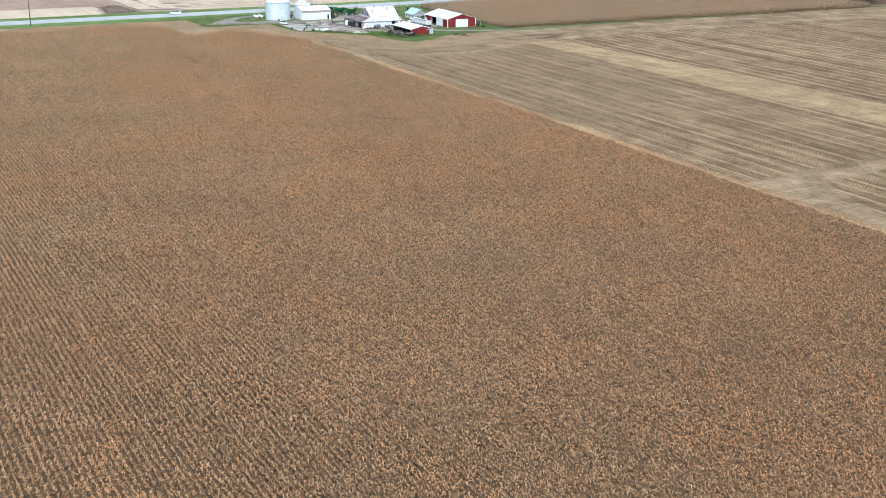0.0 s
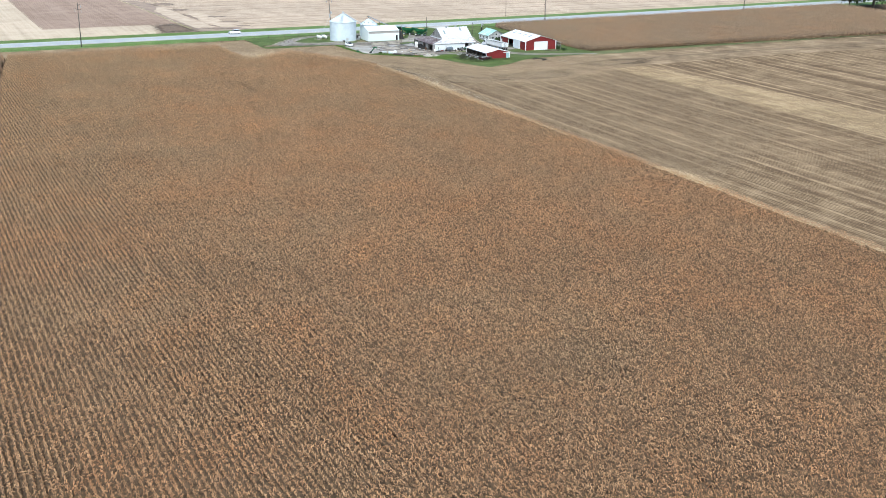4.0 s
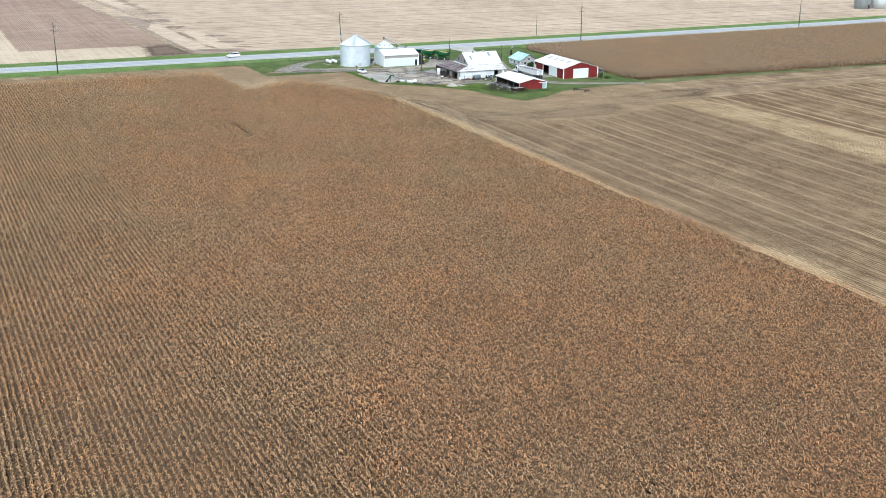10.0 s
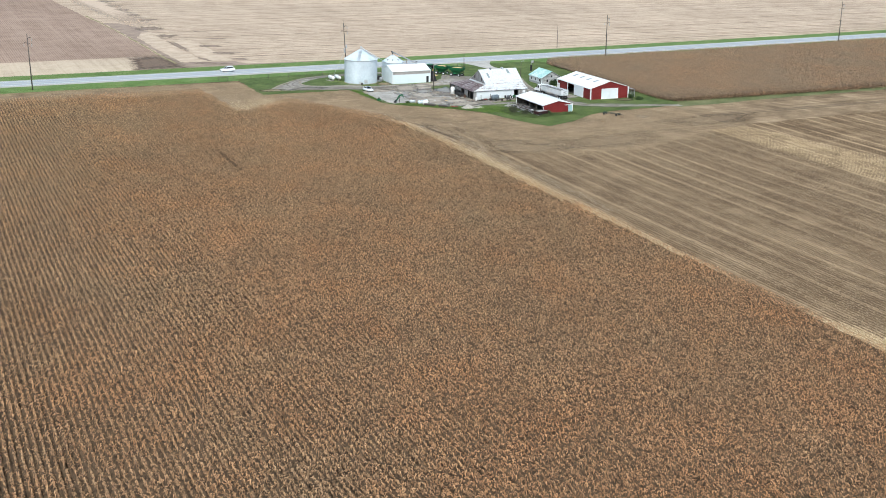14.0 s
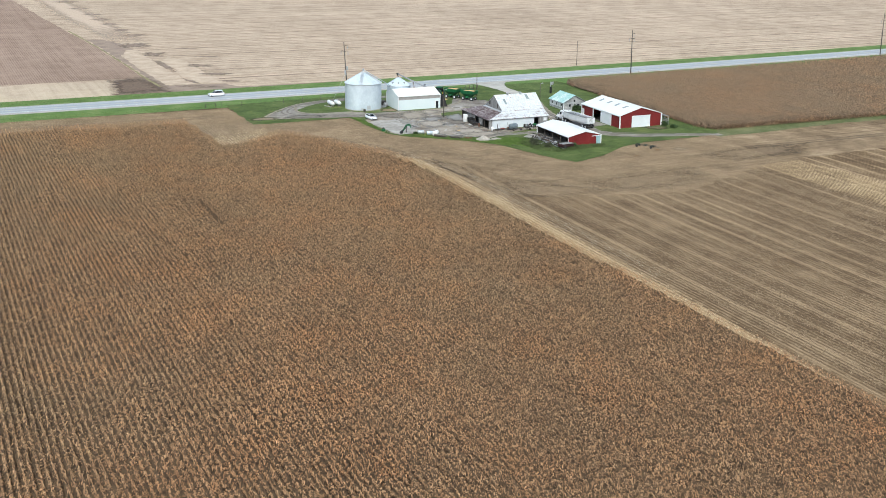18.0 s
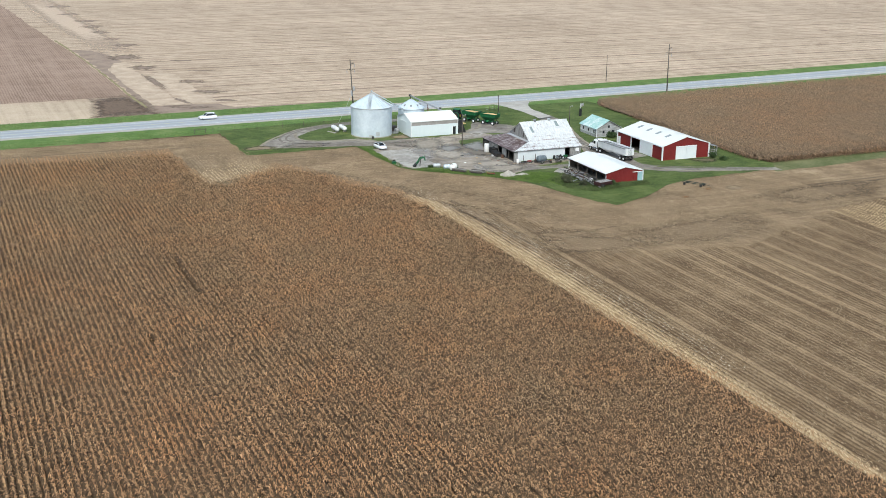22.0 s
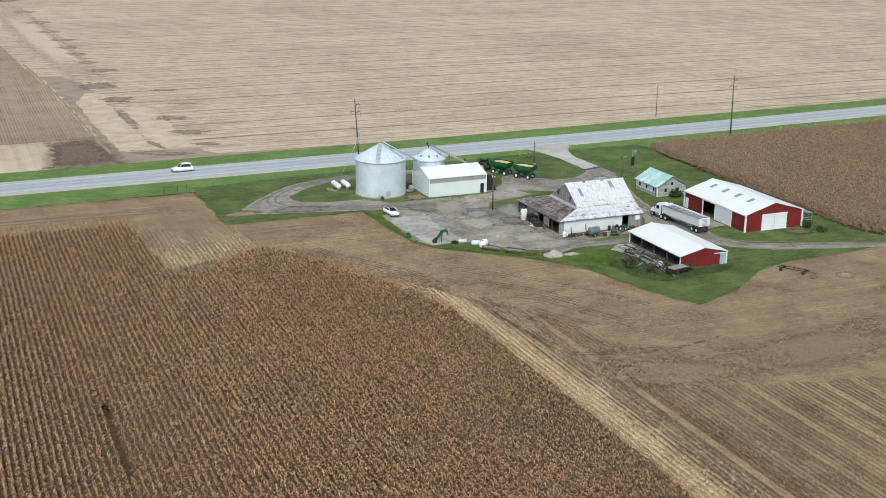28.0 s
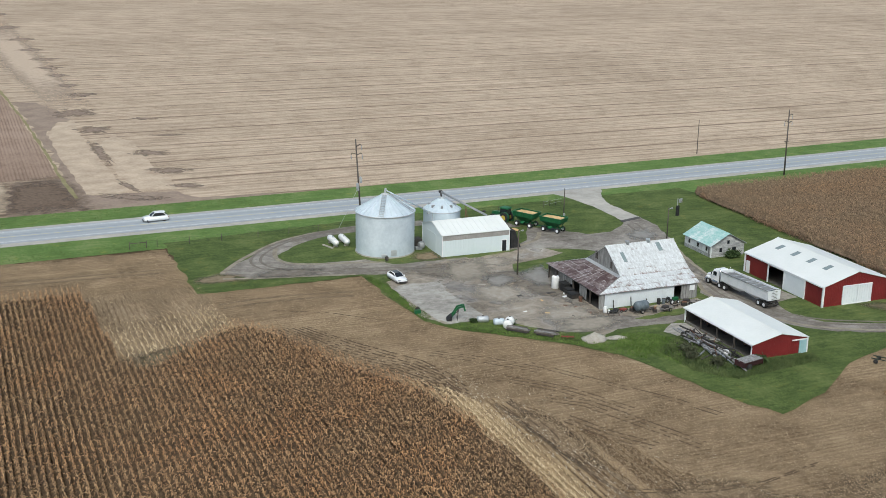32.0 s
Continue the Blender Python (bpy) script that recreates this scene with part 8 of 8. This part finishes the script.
blades("verge_tufts", [along_road(-130, -20, 12.0, 19.5, 10), along_road(-130, -45, -10.5, -6.0, 10)], 2.5, 0.25, 0.08, 3, TUFT, "rough grass tufts along the road verge", "grass", 0.1)


def litter(name, poly, density, size, seed, material, label, z):
    """Cut stalks and husks lying about."""
    rng = np.random.default_rng(seed)
    q = np.array(poly)
    lo, hi = q.min(0), q.max(0)
    p = rng.uniform(lo, hi, (int(density * (hi - lo).prod()), 2))
    p = p[inside(p, poly)]
    share = np.array([WORN.get(c, 1.0) for c in zip(np.rint(p[:, 0] / 0.4).astype(int).tolist(), np.rint(p[:, 1] / 0.4).astype(int).tolist())])
    p = p[rng.uniform(0, 1, len(p)) < share]
    n = len(p)
    a = rng.normal(np.pi / 2, 0.9, n)
    l, w = size * rng.uniform(0.5, 1.4, n), size * rng.uniform(0.10, 0.22, n)
    tip = rng.uniform(0.0, 0.4, n) * size
    v = np.zeros((n, 3, 3), np.float32)
    v[:, 0, 0], v[:, 0, 1], v[:, 0, 2] = p[:, 0] - np.sin(a) * w, p[:, 1] + np.cos(a) * w, z
    v[:, 1, 0], v[:, 1, 1], v[:, 1, 2] = p[:, 0] + np.sin(a) * w, p[:, 1] - np.cos(a) * w, z + 0.02
    v[:, 2, 0], v[:, 2, 1], v[:, 2, 2] = p[:, 0] + np.cos(a) * l, p[:, 1] + np.sin(a) * l, z + 0.03 + tip
    return tagged(new(name, fast_mesh(name, v.reshape(-1, 3), np.arange(n * 3, dtype=np.int32).reshape(-1, 3), material)), label, "straw", "", "stuff")


def straw_leaf(name, dark, mid, pale):
    k = Nodes(name)
    return k.done(k.ramp(k.island(), (0.0, dark), (0.5, mid), (1.0, pale)), 0.85, 0.0, 0.1)


STALK = straw_leaf("stubble_stalks", (0.128, 0.086, 0.050), (0.268, 0.192, 0.115), (0.470, 0.367, 0.236))
PALE_STALK = straw_leaf("pale_stalks", (0.24, 0.165, 0.088), (0.46, 0.342, 0.195), (0.72, 0.585, 0.38))
BAND_STALK = straw_leaf("yellow_stalks", (0.195, 0.136, 0.076), (0.375, 0.272, 0.155), (0.60, 0.465, 0.285))
WHITE_HUSK = straw_leaf("bleached_husks", (0.34, 0.285, 0.20), (0.52, 0.45, 0.335), (0.76, 0.69, 0.56))
DULL_STALK = straw_leaf("dull_stalks", (0.095, 0.070, 0.044), (0.17, 0.128, 0.082), (0.28, 0.22, 0.148))


def row_litter(name, poly, density, size, seed, material, label, z, fade=None):
    """Husks and stalks lying along the old rows; fade gives the share kept at a place."""
    rng = np.random.default_rng(seed)
    q = np.array(poly)
    lo, hi = q.min(0), q.max(0)
    p = rng.uniform(lo, hi, (int(density * (hi - lo).prod()), 2))
    p[:, 0] = np.round(p[:, 0] / ROW) * ROW + rng.normal(0, 0.10, len(p))
    ok = inside(p, poly)
    if fade is not None:
        ok &= rng.uniform(0, 1, len(p)) < fade(p[:, 0], p[:, 1])
    p = p[ok]
    n = len(p)
    a = rng.normal(np.pi / 2, 0.7, n)
    l, w = size * rng.uniform(0.5, 1.4, n), size * rng.uniform(0.12, 0.26, n)
    v = np.zeros((n, 3, 3), np.float32)
    v[:, 0, 0], v[:, 0, 1], v[:, 0, 2] = p[:, 0] - np.sin(a) * w, p[:, 1] + np.cos(a) * w, z
    v[:, 1, 0], v[:, 1, 1], v[:, 1, 2] = p[:, 0] + np.sin(a) * w, p[:, 1] - np.cos(a) * w, z + 0.02
    v[:, 2, 0], v[:, 2, 1], v[:, 2, 2] = p[:, 0] + np.cos(a) * l, p[:, 1] + np.sin(a) * l, z + 0.03 + rng.uniform(0, 0.6, n) * size
    return tagged(new(name, fast_mesh(name, v.reshape(-1, 3), np.arange(n * 3, dtype=np.int32).reshape(-1, 3), material)), label, "straw", "", "stuff")


STUBBLE_STALK = straw_leaf("stubble_stalks_brown", (0.09, 0.060, 0.035), (0.198, 0.140, 0.084), (0.43, 0.333, 0.215))


HUSK = straw_leaf("strewn_husks", (0.080, 0.053, 0.031), (0.18, 0.127, 0.075), (0.42, 0.322, 0.207))


def swath(x, y):
    """Husks left in lines six rows apart."""
    return np.where(np.abs((x / 4.572) % 1.0 - 0.5) < 0.13, 0.95, 0.25)


row_litter("straw_edge_litter", [(-24, -49), (-20.5, -52), (-17.5, -60), (-16, -76), (-15.2, -100), (-15.8, -153), (-16.5, -190), (-19, -203), (-15.5, -211), (-11.5, -222), (-14.6, -241), (-15, -330), (-21.2, -330), (-21.6, -66)], 44, 0.28, 1, PALE_STALK,
           "pale husks and stalks along the corn edge", 0.07, lambda x, y: np.clip(1.3 - np.abs(x - np.interp(y, [-330, -240, -222, -205, -182, -153, -97, -60], [-18.0, -17.8, -16.6, -19.6, -18.6, -18.3, -18.8, -20.0])) / np.interp(y, [-240, -222, -205, -182, -153, -97, -60], [1.2, 2.4, 0.6, 1.0, 1.45, 1.9, 1.8]), 0.03, 0.9))
row_litter("lodged_litter", [(-57.6, -3), (-41, -3), (-40, -23.5), (-43, -24), (-56, -28.5), (-57.5, -27)], 13, 0.36, 2, PALE_STALK, "flattened pale corn stalks in rows", 0.08,
           lambda x, y: np.clip((-y - 11.0 + 0.25 * (x + 50)) / 13.0, 0.02, 0.75))
litter("short_stalks", [(-57, -27.5), (-40.5, -23.5), (-40.2, -30), (-55, -37)], 16, 0.42, 6, DULL_STALK, "dull broken stalks below the lodged corn", 0.08)
litter("edge_stalks", [(-25, -47), (-20.5, -50), (-17.5, -60), (-15.5, -76), (-13.5, -97), (-14.6, -153), (-14, -182), (-14, -330), (-21, -330), (-22.5, -66)], 6, 0.27, 8, STUBBLE_STALK, "broken brown stalks beside the corn", 0.07)
row_litter("straw_band_litter", [(51, -91), (63, -89), (70, -130), (75, -173), (82, -300), (59, -300), (53.5, -196), (52, -122)], 10, 0.28, 3, BAND_STALK, "yellow corn husks lying in a band", 0.07,
           lambda x, y: np.where(np.abs((x / 2.286) % 1.0 - 0.5) < 0.2, 0.95, 0.35))
litter("headland_litter", [(-100, 20), (-42.5, 19), (-42, -6), (-15.8, -6), (-14.6, -28), (-11.8, -32.6), (-5.7, -38.2), (0.4, -43.4), (5.3, -49.8), (8.1, -59), (10.8, -67.3), (13.7, -73.3), (22.8, -69.8), (32.5, -62.9), (41, -60), (60, -60), (60, -88), (51, -91), (21, -105), (-4, -100), (-13, -92),
                           (-16, -66), (-24, -52), (-31, -40), (-41, -22), (-58, -1), (-100, 2)], 27.0, 0.215, 4, STALK, "broken stalks lying on the headland", 0.06)
litter("lodged_stalks", [(-58, -1), (-41, -2), (-40, -24), (-57, -27)], 14, 0.27, 7, STALK, "broken stalks lying in the lodged patch", 0.08)
row_litter("stubble_litter", [(-15, -95), (-4, -101), (21, -106), (51, -92), (52, -200), (30, -290), (-15, -330)], 7.0, 0.30, 5, STUBBLE_STALK, "broken stalks lying along the stubble rows", 0.04, swath)
litter("stubble_husks", [(-15, -56), (-8, -72), (-2, -94), (4, -101), (21, -106), (51, -92), (52, -150), (40, -190), (-14, -230)], 13.0, 0.29, 9, HUSK, "pale husks and stalks strewn over the stubble", 0.045)
litter("bleached_husks", [(-20, -44), (-17, -47), (-15.5, -60), (-13.0, -76), (-12.5, -100), (-13.0, -150), (-16.0, -150), (-16.6, -97), (-17.2, -70), (-19.5, -54)], 2.6, 0.30, 12, WHITE_HUSK, "bleached husks strewn beside the straw strip", 0.08)
litter("bleached_husks", [(-30, -30), (-20, -40), (-8, -58), (2, -78), (2, -95), (-12, -95), (-15, -66), (-24, -47)], 0.35, 0.26, 13, WHITE_HUSK, "a few bleached husks strewn over the headland", 0.08)
litter("turning_strip_litter", [(-6, -95), (4, -99), (21, -102.5), (40, -94.5), (51, -88.5), (64, -85.5), (64, -91), (51, -94.5), (40, -100.5), (21, -108.5), (3, -105), (-7, -100)], 12, 0.22, 14, STALK, "broken stalks strewn where the rows begin", 0.06)
